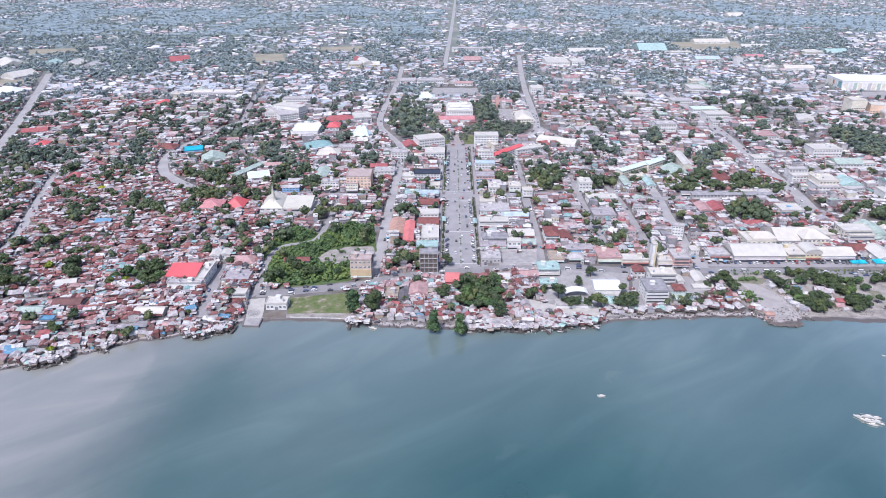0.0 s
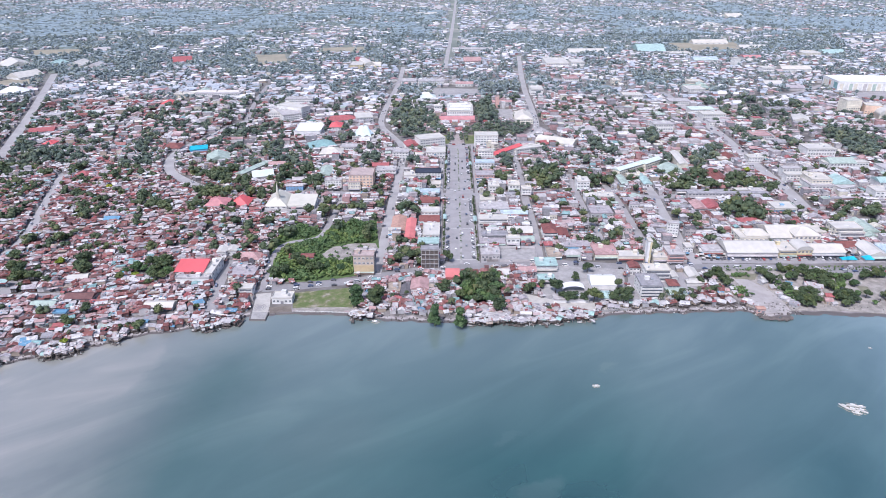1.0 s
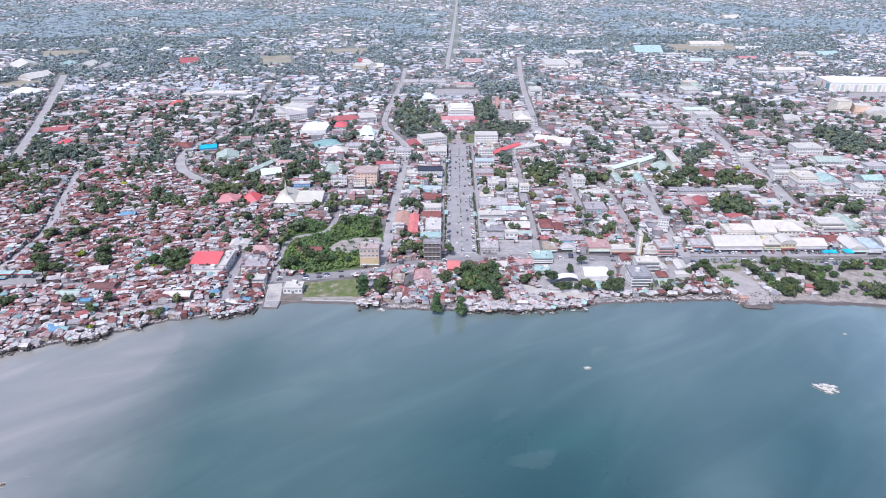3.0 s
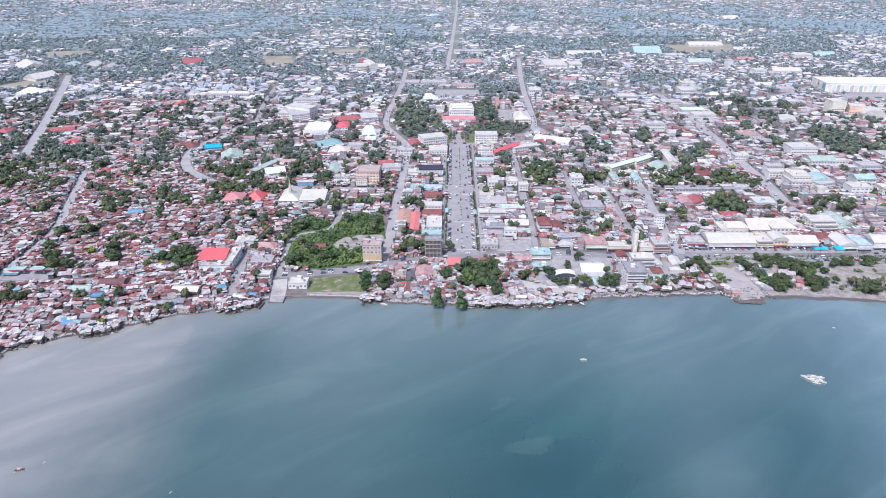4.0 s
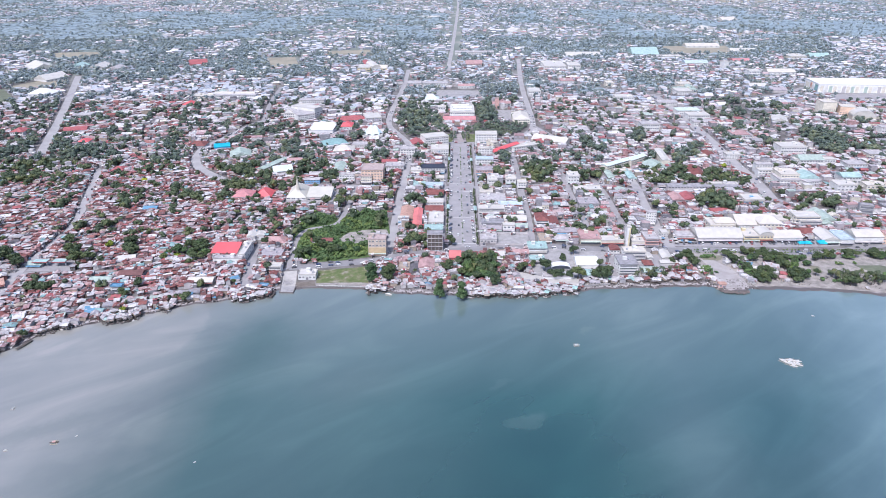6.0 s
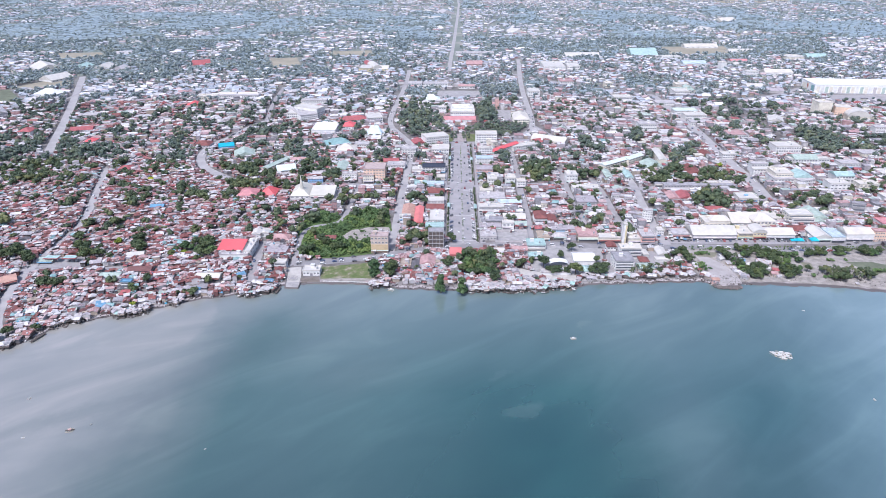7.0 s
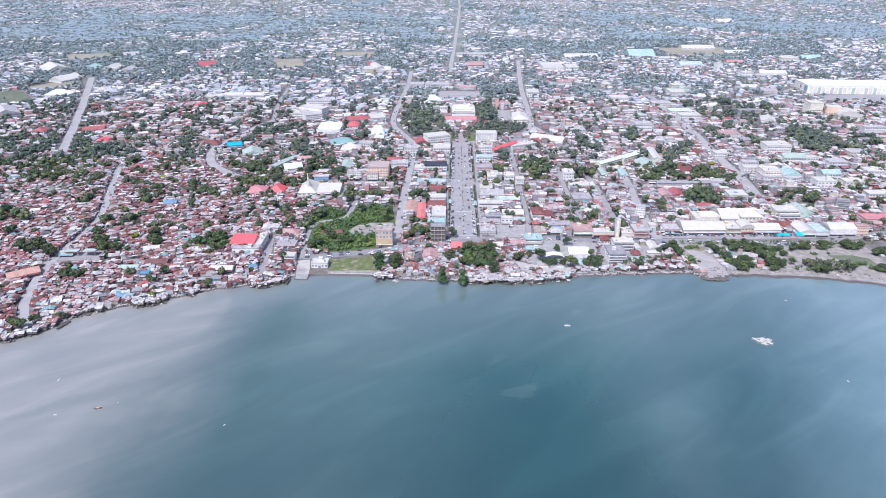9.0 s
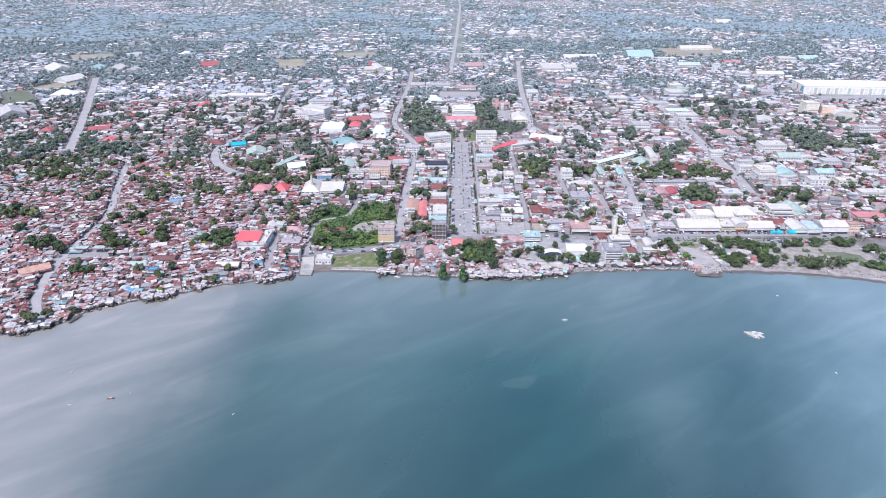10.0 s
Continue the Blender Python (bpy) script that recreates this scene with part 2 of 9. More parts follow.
bump(t, b, noise_of(t, 0.8, 3.0), 0.6, 0.05)
weeds_dry = plain("grey_green_meadow", (0.17, 0.19, 0.13), 0.95, 0, 0.35, 18.0, 3.0)
weeds = plain("rank_weeds", (0.105, 0.165, 0.055), 0.95, 0, 0.4, 6.0, 1.0, 0.1)
dry_field = plain("dry_field", (0.34, 0.31, 0.24), 0.95, 0, 0.25, 40.0, 4.0)
dry_grass = plain("dry_coastal_grass", (0.27, 0.26, 0.19), 0.95, 0, 0.4, 9.0, 1.2, 0.05)
sand = plain("grey_sand", (0.40, 0.35, 0.34), 0.95, 0, 0.28, 7.0, 0.8, 0.04)
sand_pale = plain("pale_sand", (0.40, 0.37, 0.36), 0.95, 0, 0.22, 9.0, 0.8, 0.04)
paving = plain("pale_paving", (0.50, 0.475, 0.445), 0.9, 0, 0.24, 5.0, 0.7)
sand_rough = plain("tufted_sand", (0.41, 0.375, 0.345), 0.95, 0, 0.45, 6.0, 0.9, 0.05)

# ---- helpers for building ----
def mesh_of(name, verts, faces, mats, index=None):
    me = bpy.data.meshes.new(name)
    me.from_pydata(verts, [], faces)
    for m in mats if isinstance(mats, (list, tuple)) else [mats]:
        me.materials.append(m)
    if index is not None:
        me.polygons.foreach_set("material_index", index)
    me.update()
    return me


def finish(name, bm, mats):
    me = bpy.data.meshes.new(name)
    bm.to_mesh(me)
    bm.free()
    for m in mats if isinstance(mats, (list, tuple)) else [mats]:
        me.materials.append(m)
    return me


def part(name, data, parent, m=None, label=""):
    """Links mesh data as one part under a thing or a part."""
    ob = new(name, data)
    ob.parent = parent
    if m is not None:
        ob.matrix_basis = m
    return tagged(ob, label) if label else ob


def box(bm, x0, y0, z0, x1, y1, z1, mat=0):
    v = [bm.verts.new((x, y, z)) for z in (z0, z1) for x, y in ((x0, y0), (x1, y0), (x1, y1), (x0, y1))]
    for f in ((3, 2, 1, 0), (4, 5, 6, 7), (0, 1, 5, 4), (1, 2, 6, 5), (2, 3, 7, 6), (3, 0, 4, 7)):
        bm.faces.new([v[i] for i in f]).material_index = mat


# ---- plan of open and built-up land ----
X0, Y0 = -1500, 280
taken = np.zeros((1520, 3000), bool)
lanes = np.zeros((1520, 3000), bool)


def mark(x0, y0, x1, y1):
    taken[max(0, int(y0 - Y0)):max(0, int(y1 - Y0) + 1), max(0, int(x0 - X0)):max(0, int(x1 - X0) + 1)] = True


def is_free(x0, y0, x1, y1):
    if y1 - Y0 >= taken.shape[0] or x0 < X0 + 1 or x1 - X0 >= taken.shape[1]:
        return True
    return not taken[max(0, int(y0 - Y0)):int(y1 - Y0) + 1, int(x0 - X0):int(x1 - X0) + 1].any()


def mark_poly(pts, margin=0.0):
    p = np.array(pts)
    x0, y0 = p.min(0)
    x1, y1 = p.max(0)
    gx, gy = np.meshgrid(np.arange(int(x0), int(x1) + 1) + 0.5, np.arange(int(y0), int(y1) + 1) + 0.5)
    inside = in_poly(gx, gy, pts)
    rows, cols = (gy[inside] - Y0).astype(int), (gx[inside] - X0).astype(int)
    ok = (rows >= 0) & (rows < taken.shape[0]) & (cols >= 0) & (cols < taken.shape[1])
    taken[rows[ok], cols[ok]] = True


def in_poly(gx, gy, pts):
    inside = np.zeros(np.shape(gx), bool)
    for (ax, ay), (bx, by) in zip(pts, pts[1:] + pts[:1]):
        cross = (ay > gy) != (by > gy)
        inside ^= cross & (gx < (bx - ax) * (gy - ay) / (by - ay + 1e-9) + ax)
    return inside


# ---- ground, beach and bay ----
SHORE = [(-5000, 60), (-900, 150), (-600, 205), (-430, 280), (-348, 322), (-329, 327), (-317, 334), (-309, 341), (-300, 357), (-290, 366), (-269, 374), (-228, 390),
         (-216, 398), (-200, 404), (-182, 409), (-169, 412), (-148, 418), (-139, 427), (-126, 430), (-107, 431), (-68, 429), (-51, 424), (-32, 421),
         (-9, 419), (14, 418), (37, 419), (64, 420), (84, 423), (103, 425), (122, 429), (148, 431), (175, 432), (204, 434), (221, 433), (225.5, 425),
         (246, 426), (251, 430), (272, 429), (304, 426), (320, 426), (356, 418), (385, 409), (460, 385), (700, 340), (5000, 250)]
SX, SY = [p[0] for p in SHORE], [p[1] + 1.0 for p in SHORE]


def shore(x):
    return float(np.interp(x, SX, SY)) + 0.8 * math.sin(x * 0.21) + 0.6 * math.sin(x * 0.53 + 1)


WATER = -0.8
xs = sorted({*np.arange(-440, 440, 2.0).tolist(), -5000, -3000, -2000, -1200, -900, -700, -600, -520, -480, 480, 520, 600, 700, 900, 1200, 2000, 3000, 5000})
drops = [(-3500, -9), (-200, -6), (-25, -2.6), (-5, -1.3), (0, WATER - 0.02), (3.5, -0.35), (7, -0.06), (12, 0.0), (120, 0.0), (500, 0.0), (1400, 0.0), (4800, 0.0)]
def strand(x, o):
    """The beach widens east of the groyne."""
    return o * (1.0 + 0.9 * min(1.0, max(0.0, (x - 246) / 14.0))) if 0 < o < 13 else o


verts = [(x, shore(x) + strand(x, o), z + (0.12 * noise.noise(Vector((x * 0.2, o, 0))) if -6 < o < 8 else 0)) for x in xs for o, z in drops]
k = len(drops)
faces = [(i * k + j, (i + 1) * k + j, (i + 1) * k + j + 1, i * k + j + 1) for i in range(len(xs) - 1) for j in range(k - 1)]
earth, t, b = nodes_of("town_ground")
g = t.nodes.new("ShaderNodeNewGeometry")
sep = t.nodes.new("ShaderNodeSeparateXYZ")
t.links.new(g.outputs["Position"], sep.inputs["Vector"])
bare = ramp(t, noise_of(t, 18.0), [(0.30, (0.085, 0.078, 0.075)), (0.46, (0.14, 0.128, 0.122)), (0.62, (0.22, 0.205, 0.20)), (0.75, (0.08, 0.10, 0.06))])
# the plain's own green-grey, also paled in place of distance haze
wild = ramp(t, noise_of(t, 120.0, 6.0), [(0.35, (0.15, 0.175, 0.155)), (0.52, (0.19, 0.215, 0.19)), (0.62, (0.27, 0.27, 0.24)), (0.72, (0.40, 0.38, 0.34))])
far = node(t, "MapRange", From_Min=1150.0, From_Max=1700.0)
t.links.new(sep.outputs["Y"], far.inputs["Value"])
low = node(t, "MapRange", From_Min=-0.02, From_Max=-0.3)
t.links.new(sep.outputs["Z"], low.inputs["Value"])
beach = ramp(t, noise_of(t, 5.0), [(0.3, (0.34, 0.31, 0.308)), (0.7, (0.50, 0.455, 0.45))])
# wet sand, darkened also for shade and reflections along the waterline
wet_shade = node(t, "MapRange", From_Min=-0.26, From_Max=-0.52)
t.links.new(sep.outputs["Z"], wet_shade.inputs["Value"])
shore_tone = mix(t, beach, (0.11, 0.098, 0.098), wet_shade.outputs["Result"])
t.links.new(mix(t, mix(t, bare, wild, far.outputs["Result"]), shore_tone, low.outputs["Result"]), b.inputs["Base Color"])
b.inputs["Roughness"].default_value = 0.95
bump(t, b, noise_of(t, 1.5), 0.5, 0.15)
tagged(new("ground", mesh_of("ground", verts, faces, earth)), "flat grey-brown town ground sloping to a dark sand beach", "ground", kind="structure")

sea, t, b = nodes_of("bay_water")
g = t.nodes.new("ShaderNodeNewGeometry")
sep = t.nodes.new("ShaderNodeSeparateXYZ")
t.links.new(g.outputs["Position"], sep.inputs["Vector"])


def calc(op, a, c):
    n = t.nodes.new("ShaderNodeMath")
    n.operation = op
    for s, v in zip(n.inputs, (a, c)):
        if isinstance(v, (int, float)):
            s.default_value = v
        else:
            t.links.new(v, s)
    return n.outputs[0]


# broad tone bands along the shore, silty west, drawn out seawards in the east
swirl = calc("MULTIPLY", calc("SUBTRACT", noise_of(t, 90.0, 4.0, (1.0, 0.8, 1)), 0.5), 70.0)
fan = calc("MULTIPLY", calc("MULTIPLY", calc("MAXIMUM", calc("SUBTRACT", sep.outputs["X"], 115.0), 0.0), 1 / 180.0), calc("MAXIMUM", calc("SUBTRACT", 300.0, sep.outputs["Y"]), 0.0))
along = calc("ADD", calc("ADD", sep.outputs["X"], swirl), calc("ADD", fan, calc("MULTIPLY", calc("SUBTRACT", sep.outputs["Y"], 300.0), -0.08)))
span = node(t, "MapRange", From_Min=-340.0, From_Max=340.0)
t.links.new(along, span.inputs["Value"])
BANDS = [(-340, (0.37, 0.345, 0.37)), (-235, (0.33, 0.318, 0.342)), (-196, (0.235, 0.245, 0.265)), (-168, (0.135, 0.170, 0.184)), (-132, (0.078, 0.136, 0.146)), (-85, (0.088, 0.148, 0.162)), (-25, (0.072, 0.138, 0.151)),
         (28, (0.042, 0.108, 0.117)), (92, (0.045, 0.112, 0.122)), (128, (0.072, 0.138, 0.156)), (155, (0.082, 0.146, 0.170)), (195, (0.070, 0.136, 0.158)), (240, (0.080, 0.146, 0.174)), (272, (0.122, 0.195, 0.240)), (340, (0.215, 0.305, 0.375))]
band_tone = ramp(t, span.outputs["Result"], [((x + 340) / 680, c) for x, c in BANDS])
eastward = node(t, "MapRange", From_Min=20.0, From_Max=240.0, To_Min=0.66, To_Max=0.34)
t.links.new(sep.outputs["X"], eastward.inputs["Value"])
shallow = node(t, "MapRange", From_Min=285.0, From_Max=425.0)
t.links.new(calc("ADD", sep.outputs["Y"], calc("MULTIPLY", swirl, 0.4)), shallow.inputs["Value"])
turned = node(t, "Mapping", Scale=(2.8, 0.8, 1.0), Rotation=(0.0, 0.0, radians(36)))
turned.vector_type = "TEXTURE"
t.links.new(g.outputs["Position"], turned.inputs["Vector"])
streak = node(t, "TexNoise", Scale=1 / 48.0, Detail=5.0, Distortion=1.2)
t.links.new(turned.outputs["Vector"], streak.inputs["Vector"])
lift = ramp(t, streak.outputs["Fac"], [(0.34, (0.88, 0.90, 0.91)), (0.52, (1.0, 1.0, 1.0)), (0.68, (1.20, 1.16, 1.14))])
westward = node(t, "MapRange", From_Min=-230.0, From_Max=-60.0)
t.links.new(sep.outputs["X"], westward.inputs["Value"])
# pale shallows, spread further out for the sky's reflection there
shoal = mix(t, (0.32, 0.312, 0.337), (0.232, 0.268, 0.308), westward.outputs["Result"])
body = mix(t, band_tone, shoal, calc("MULTIPLY", shallow.outputs["Result"], eastward.outputs["Result"]))
# sky reflection put into the colour: paler inshore, darker seaward, east of silty water
reflect_by_y = node(t, "MapRange", From_Min=150.0, From_Max=430.0)
t.links.new(calc("ADD", sep.outputs["Y"], calc("MULTIPLY", swirl, 0.5)), reflect_by_y.inputs["Value"])
depth = ramp(t, reflect_by_y.outputs["Result"], [(0.0, (0.60, 0.66, 0.66)), (0.25, (0.74, 0.79, 0.79)), (0.42, (0.97, 0.98, 0.98)), (0.62, (1.10, 1.08, 1.08)), (0.9, (1.10, 1.08, 1.08))])
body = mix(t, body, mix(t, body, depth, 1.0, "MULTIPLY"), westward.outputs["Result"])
# patches with ragged rims: middle, half sizes, turn, tone, strength, where the rim begins
rag = node(t, "TexNoise", Scale=1 / 34.0, Detail=5.0, Roughness=0.62)
t.links.new(g.outputs["Position"], rag.inputs["Vector"])
ragged = t.nodes.new("ShaderNodeVectorMath")
ragged.operation = "MULTIPLY_ADD"
t.links.new(rag.outputs["Color"], ragged.inputs[0])
ragged.inputs[1].default_value = (34, 34, 0)
t.links.new(g.outputs["Position"], ragged.inputs[2])
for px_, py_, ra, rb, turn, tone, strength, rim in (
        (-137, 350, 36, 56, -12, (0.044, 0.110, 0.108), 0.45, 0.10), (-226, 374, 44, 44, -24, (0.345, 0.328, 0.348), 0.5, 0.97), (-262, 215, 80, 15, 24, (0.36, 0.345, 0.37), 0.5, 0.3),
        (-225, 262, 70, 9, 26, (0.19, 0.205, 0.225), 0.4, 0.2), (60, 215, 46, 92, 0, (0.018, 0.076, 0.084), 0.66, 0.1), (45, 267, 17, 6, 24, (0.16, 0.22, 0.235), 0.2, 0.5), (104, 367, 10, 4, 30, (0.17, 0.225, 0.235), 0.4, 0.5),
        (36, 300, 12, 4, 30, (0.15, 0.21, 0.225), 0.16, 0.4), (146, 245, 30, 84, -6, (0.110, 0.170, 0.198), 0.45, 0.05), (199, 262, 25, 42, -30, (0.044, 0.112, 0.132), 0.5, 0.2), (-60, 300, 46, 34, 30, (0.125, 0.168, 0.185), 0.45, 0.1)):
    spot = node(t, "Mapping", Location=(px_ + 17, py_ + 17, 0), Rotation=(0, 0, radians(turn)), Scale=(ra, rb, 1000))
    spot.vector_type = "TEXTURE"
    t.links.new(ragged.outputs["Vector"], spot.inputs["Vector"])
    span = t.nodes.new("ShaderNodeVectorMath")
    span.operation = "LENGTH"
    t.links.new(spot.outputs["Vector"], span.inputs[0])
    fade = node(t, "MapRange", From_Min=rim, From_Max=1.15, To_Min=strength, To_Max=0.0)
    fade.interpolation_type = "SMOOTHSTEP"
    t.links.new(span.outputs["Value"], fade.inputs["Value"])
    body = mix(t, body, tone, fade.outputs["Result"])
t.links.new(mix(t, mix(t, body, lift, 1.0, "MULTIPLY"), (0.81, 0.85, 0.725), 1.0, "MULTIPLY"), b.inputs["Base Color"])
b.inputs["IOR"].default_value = 1.85
b.inputs["Roughness"].default_value = 0.08
b.inputs["Specular IOR Level"].default_value = 0.85
cats_paws = ramp(t, noise_of(t, 26.0, 3.0, (0.7, 1.4, 1)), [(0.5, (0.5, 0.5, 0.5)), (0.68, (1.0, 1.0, 1.0))])
bump(t, b, mix(t, (0.5, 0.5, 0.5), noise_of(t, 1.6, 3.0, (1, 1.6, 1)), cats_paws), 0.09, 0.05)
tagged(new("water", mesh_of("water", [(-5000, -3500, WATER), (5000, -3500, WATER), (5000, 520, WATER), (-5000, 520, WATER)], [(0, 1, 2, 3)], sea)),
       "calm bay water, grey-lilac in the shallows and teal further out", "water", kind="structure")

# ---- roads ----
made_roads = 0
ROADS = []


def offset_line(pts, off):
    p = np.array(pts, float)
    d = np.gradient(p, axis=0)
    n = np.stack([-d[:, 1], d[:, 0]], 1)
    n /= np.linalg.norm(n, axis=1)[:, None]
    return p + n * off


def smooth(pts, rounds=2):
    p = [Vector(q) for q in pts]
    for _ in range(rounds):
        q = [p[0]]
        for a, c in zip(p, p[1:]):
            q += [a.lerp(c, 0.25), a.lerp(c, 0.75)]
        p = q + [p[-1]]
    return [tuple(v) for v in p]


def ribbon(name, pts, width, z, mat, thick=0.3):
    l, r = offset_line(pts, width / 2), offset_line(pts, -width / 2)
    n = len(pts)
    v = [(x, y, z) for x, y in l] + [(x, y, z) for x, y in r] + [(x, y, z - thick) for x, y in l] + [(x, y, z - thick) for x, y in r]
    f = []
    for i in range(n - 1):
        f += [(i, n + i, n + i + 1, i + 1), (2 * n + i, i, i + 1, 2 * n + i + 1), (n + i, 3 * n + i, 3 * n + i + 1, n + i + 1)]
    return new(name, mesh_of(name, v, f, mat))


def road(kind, width, pts):
    global made_roads
    made_roads += 1
    line = smooth(pts) if len(pts) > 2 else [tuple(p) for p in pts]
    dense = []
    for (ax, ay), (bx, by) in zip(line, line[1:]):
        steps = max(1, int(math.hypot(bx - ax, by - ay) / 4))
        dense += [(ax + (bx - ax) * i / steps, ay + (by - ay) * i / steps) for i in range(steps)]
    dense.append(line[-1])
    for x, y in dense:
        mark(x - width / 2, y - width / 2, x + width / 2, y + width / 2)
        if kind in ("avenue", "boulevard", "coast_road"):
            e = width / 2 + 3.5
            lanes[max(0, int(y - e - Y0)):max(0, int(y + e - Y0)), max(0, int(x - e - X0)):max(0, int(x + e - X0))] = True
    ROADS.append((kind, width, dense))
    return tagged(ribbon("road", line, width, 0.05 + 0.005 * made_roads, asphalt_dark if kind == "coast_road" else asphalt_pale if kind in ("avenue", "highway") else asphalt), "dark grey worn coast road" if kind == "coast_road" else "pale grey worn concrete town road", "road", kind="structure")


for x in range(-1480, 1480, 4):
    mark(x, 280, x + 4, shore(x) + 2)

# ---- the boulevard: two carriageways, planted median, kerbed verges ----
road("boulevard", 29, [(15.0, 503), (16.5, 680), (17.8, 858)])


def strip(name, x0, x1, y0, y1, z, mat, label, cat, lean=0.0083):
    """A raised strip along the boulevard, with kerbs as real steps."""
    v = [(x + lean * (y - 503), y, h) for h in (0.0, z) for x, y in ((x0, y0), (x1, y0), (x1, y1), (x0, y1))]
    f = [(4, 5, 6, 7), (0, 1, 5, 4), (1, 2, 6, 5), (2, 3, 7, 6), (3, 0, 4, 7)]
    return tagged(new(name, mesh_of(name, v, f, mat)), label, cat, kind="structure")


for y0, y1 in ((513, 664), (687, 848)):
    strip("median", 13.6, 15.8, y0, y1, 0.42, concrete, "narrow concrete median planted with small shrubs", "median")
    for x0, x1 in ((-1.5, 1.0), (27.5, 30.0)):
        strip("verge", x0, x1, y0, y1, 0.40, concrete, "kerbed concrete verge with young street trees", "verge")
road("service_road", 5, [(-5.2, 505), (-2.2, 858)])
road("service_road", 5, [(33.8, 505), (36.8, 858)])
road("coast_road", 10.5, [(-138.9, 469.5), (-116.1, 472.0), (-95.6, 476.3), (-57.9, 484.3), (-41.4, 495.4), (-10.5, 501.1), (30.0, 507.8), (80.8, 515.6), (133.8, 507.3), (178.2, 505.1), (232.7, 506.8), (284.6, 502.7), (345.8, 494.7), (420, 522), (620, 560)])
road("street", 3.0, [(-138.9, 469.5), (-155.9, 448.7), (-169.7, 435.4), (-215.6, 426.6), (-248.8, 415.2), (-294.3, 408.4)])
road("avenue", 8.6, [(-54.5, 493.6), (-53.1, 516.2), (-53.0, 647.6), (-50.7, 763.0), (-51.1, 849.3), (-72.9, 908.2), (-94.7, 962.3), (-94.4, 1074.2), (-85.7, 1253.2), (-87.6, 1442.6)])
road("street", 7.8, [(80.2, 517.6), (83.8, 584.0), (83.9, 678.6), (86.5, 761.8), (85.9, 847.9)])
road("street", 7, [(140.6, 547.6), (139.5, 596.6), (138.9, 654.0), (141.4, 741.3)])
road("street", 7, [(172.2, 515.2), (177.5, 559.0), (177.4, 596.4), (178.4, 653.8), (175.4, 703.7)])
road("avenue", 9.4, [(209.1, 509.9), (207.9, 547.2), (212.2, 583.2), (214.3, 623.6), (219.6, 669.4), (220.5, 703.4)])
road("avenue", 14.4, [(358.0, 629.9), (366.4, 693.4), (368.0, 780.3), (377.4, 889.3), (381.1, 1030.4), (381.6, 1172.6)])
road("street", 5.2, [(-105.9, 680.0), (-106.7, 648.0), (-107.7, 612.7), (-109.7, 566.5), (-124.2, 559.3), (-140.4, 553.7), (-145.7, 532.5), (-142.8, 496.8), (-138.9, 469.5)])
road("street", 7.8, [(-178.0, 518.9), (-176.4, 487.6), (-169.7, 435.4)])
road("street", 5.5, [(-214.8, 592.2), (-219.2, 567.1), (-231.7, 547.3)])
road("cross_road", 9.4, [(-167.9, 683.8), (-108.3, 680.0), (-49.4, 677.9), (14.8, 674.1), (85.1, 678.6), (127.0, 685.0), (183.3, 686.3), (214.4, 661.4), (265.6, 677.2), (312.0, 676.9), (360.2, 634.3), (406.5, 595.0)])
road("street", 5.5, [(-55.3, 763.1), (-94.4, 763.4), (-143.0, 780.7)])
road("street", 6.2, [(-52.6, 849.4), (-104.4, 849.9), (-165.2, 868.4), (-249.7, 882.6)])
road("street", 6.2, [(60.8, 848.2), (119.5, 804.7), (178.5, 761.0), (190.5, 703.6)])
road("street", 6.2, [(135.0, 950.2), (178.5, 827.5), (192.8, 781.9)])
road("avenue", 9.4, [(169.8, 1585.3), (143.0, 1249.4), (137.2, 1033.7), (132.6, 950.2), (120.8, 911.7), (93.2, 887.0), (38.4, 861.1)])
road("street", 7.8, [(-51.1, 849.3), (-29.2, 859.2), (3.5, 861.5), (38.4, 861.1)])
road("street", 8.0, [(-105, 1172), (-60, 1176), (-12, 1182), (61, 1176), (141, 1160)])
road("highway", 9.4, [(0.9, 1427.4), (3.3, 1533.9), (12.3, 1799.6), (23.1, 2170.6), (37.0, 2725.0), (46.9, 3119.3), (40, 3600), (60, 4500)])
road("avenue", 12.5, [(-790.0, 1375.0), (-638.4, 1025.8), (-553.3, 812.2)])
road("street", 5.5, [(-550.8, 812.2), (-501.5, 779.3), (-449.8, 753.5), (-438.8, 741.1)])
road("avenue", 8.0, [(-438.8, 741.1), (-401.5, 632.4), (-376.7, 561.4), (-376.0, 519.7), (-374.4, 461.5), (-364.3, 409.5), (-348.7, 369.4), (-327.7, 342.4)])
road("street", 6.2, [(-379.3, 455.3), (-323.3, 457.9), (-291.7, 460.4)])
road("avenue", 11.7, [(-293.9, 987.4), (-309.1, 955.5), (-324.6, 883.4), (-340.1, 844.8), (-335.7, 791.1), (-317.3, 749.1), (-286.8, 718.2), (-260.2, 694.8)])
road("street", 7, [(-293.9, 987.4), (-260.6, 1021.1), (-212.7, 1038.3), (-169.0, 1095.0), (-132.7, 1180.6), (-71.0, 1306.8)])
road("street", 7, [(-293.9, 987.4), (-316.2, 1117.5), (-327.6, 1257.3)])
road("street", 6.2, [(-260.2, 694.8), (-215.7, 685.9), (-167.9, 683.8)])
road("street", 9.4, [(109.3, 1425.3), (189.9, 1330.7), (281.3, 1247.1), (381.6, 1172.6), (479.4, 1126.9), (611.6, 1169.0), (687.3, 1240.3)])
road("street", 7.8, [(-71.0, 1306.8), (14.9, 1305.3), (143.4, 1303.1)])
road("street", 7.8, [(-709.0, 1082.7), (-708.8, 1213.4)])


# ---- open lots ----
made_lots = 0


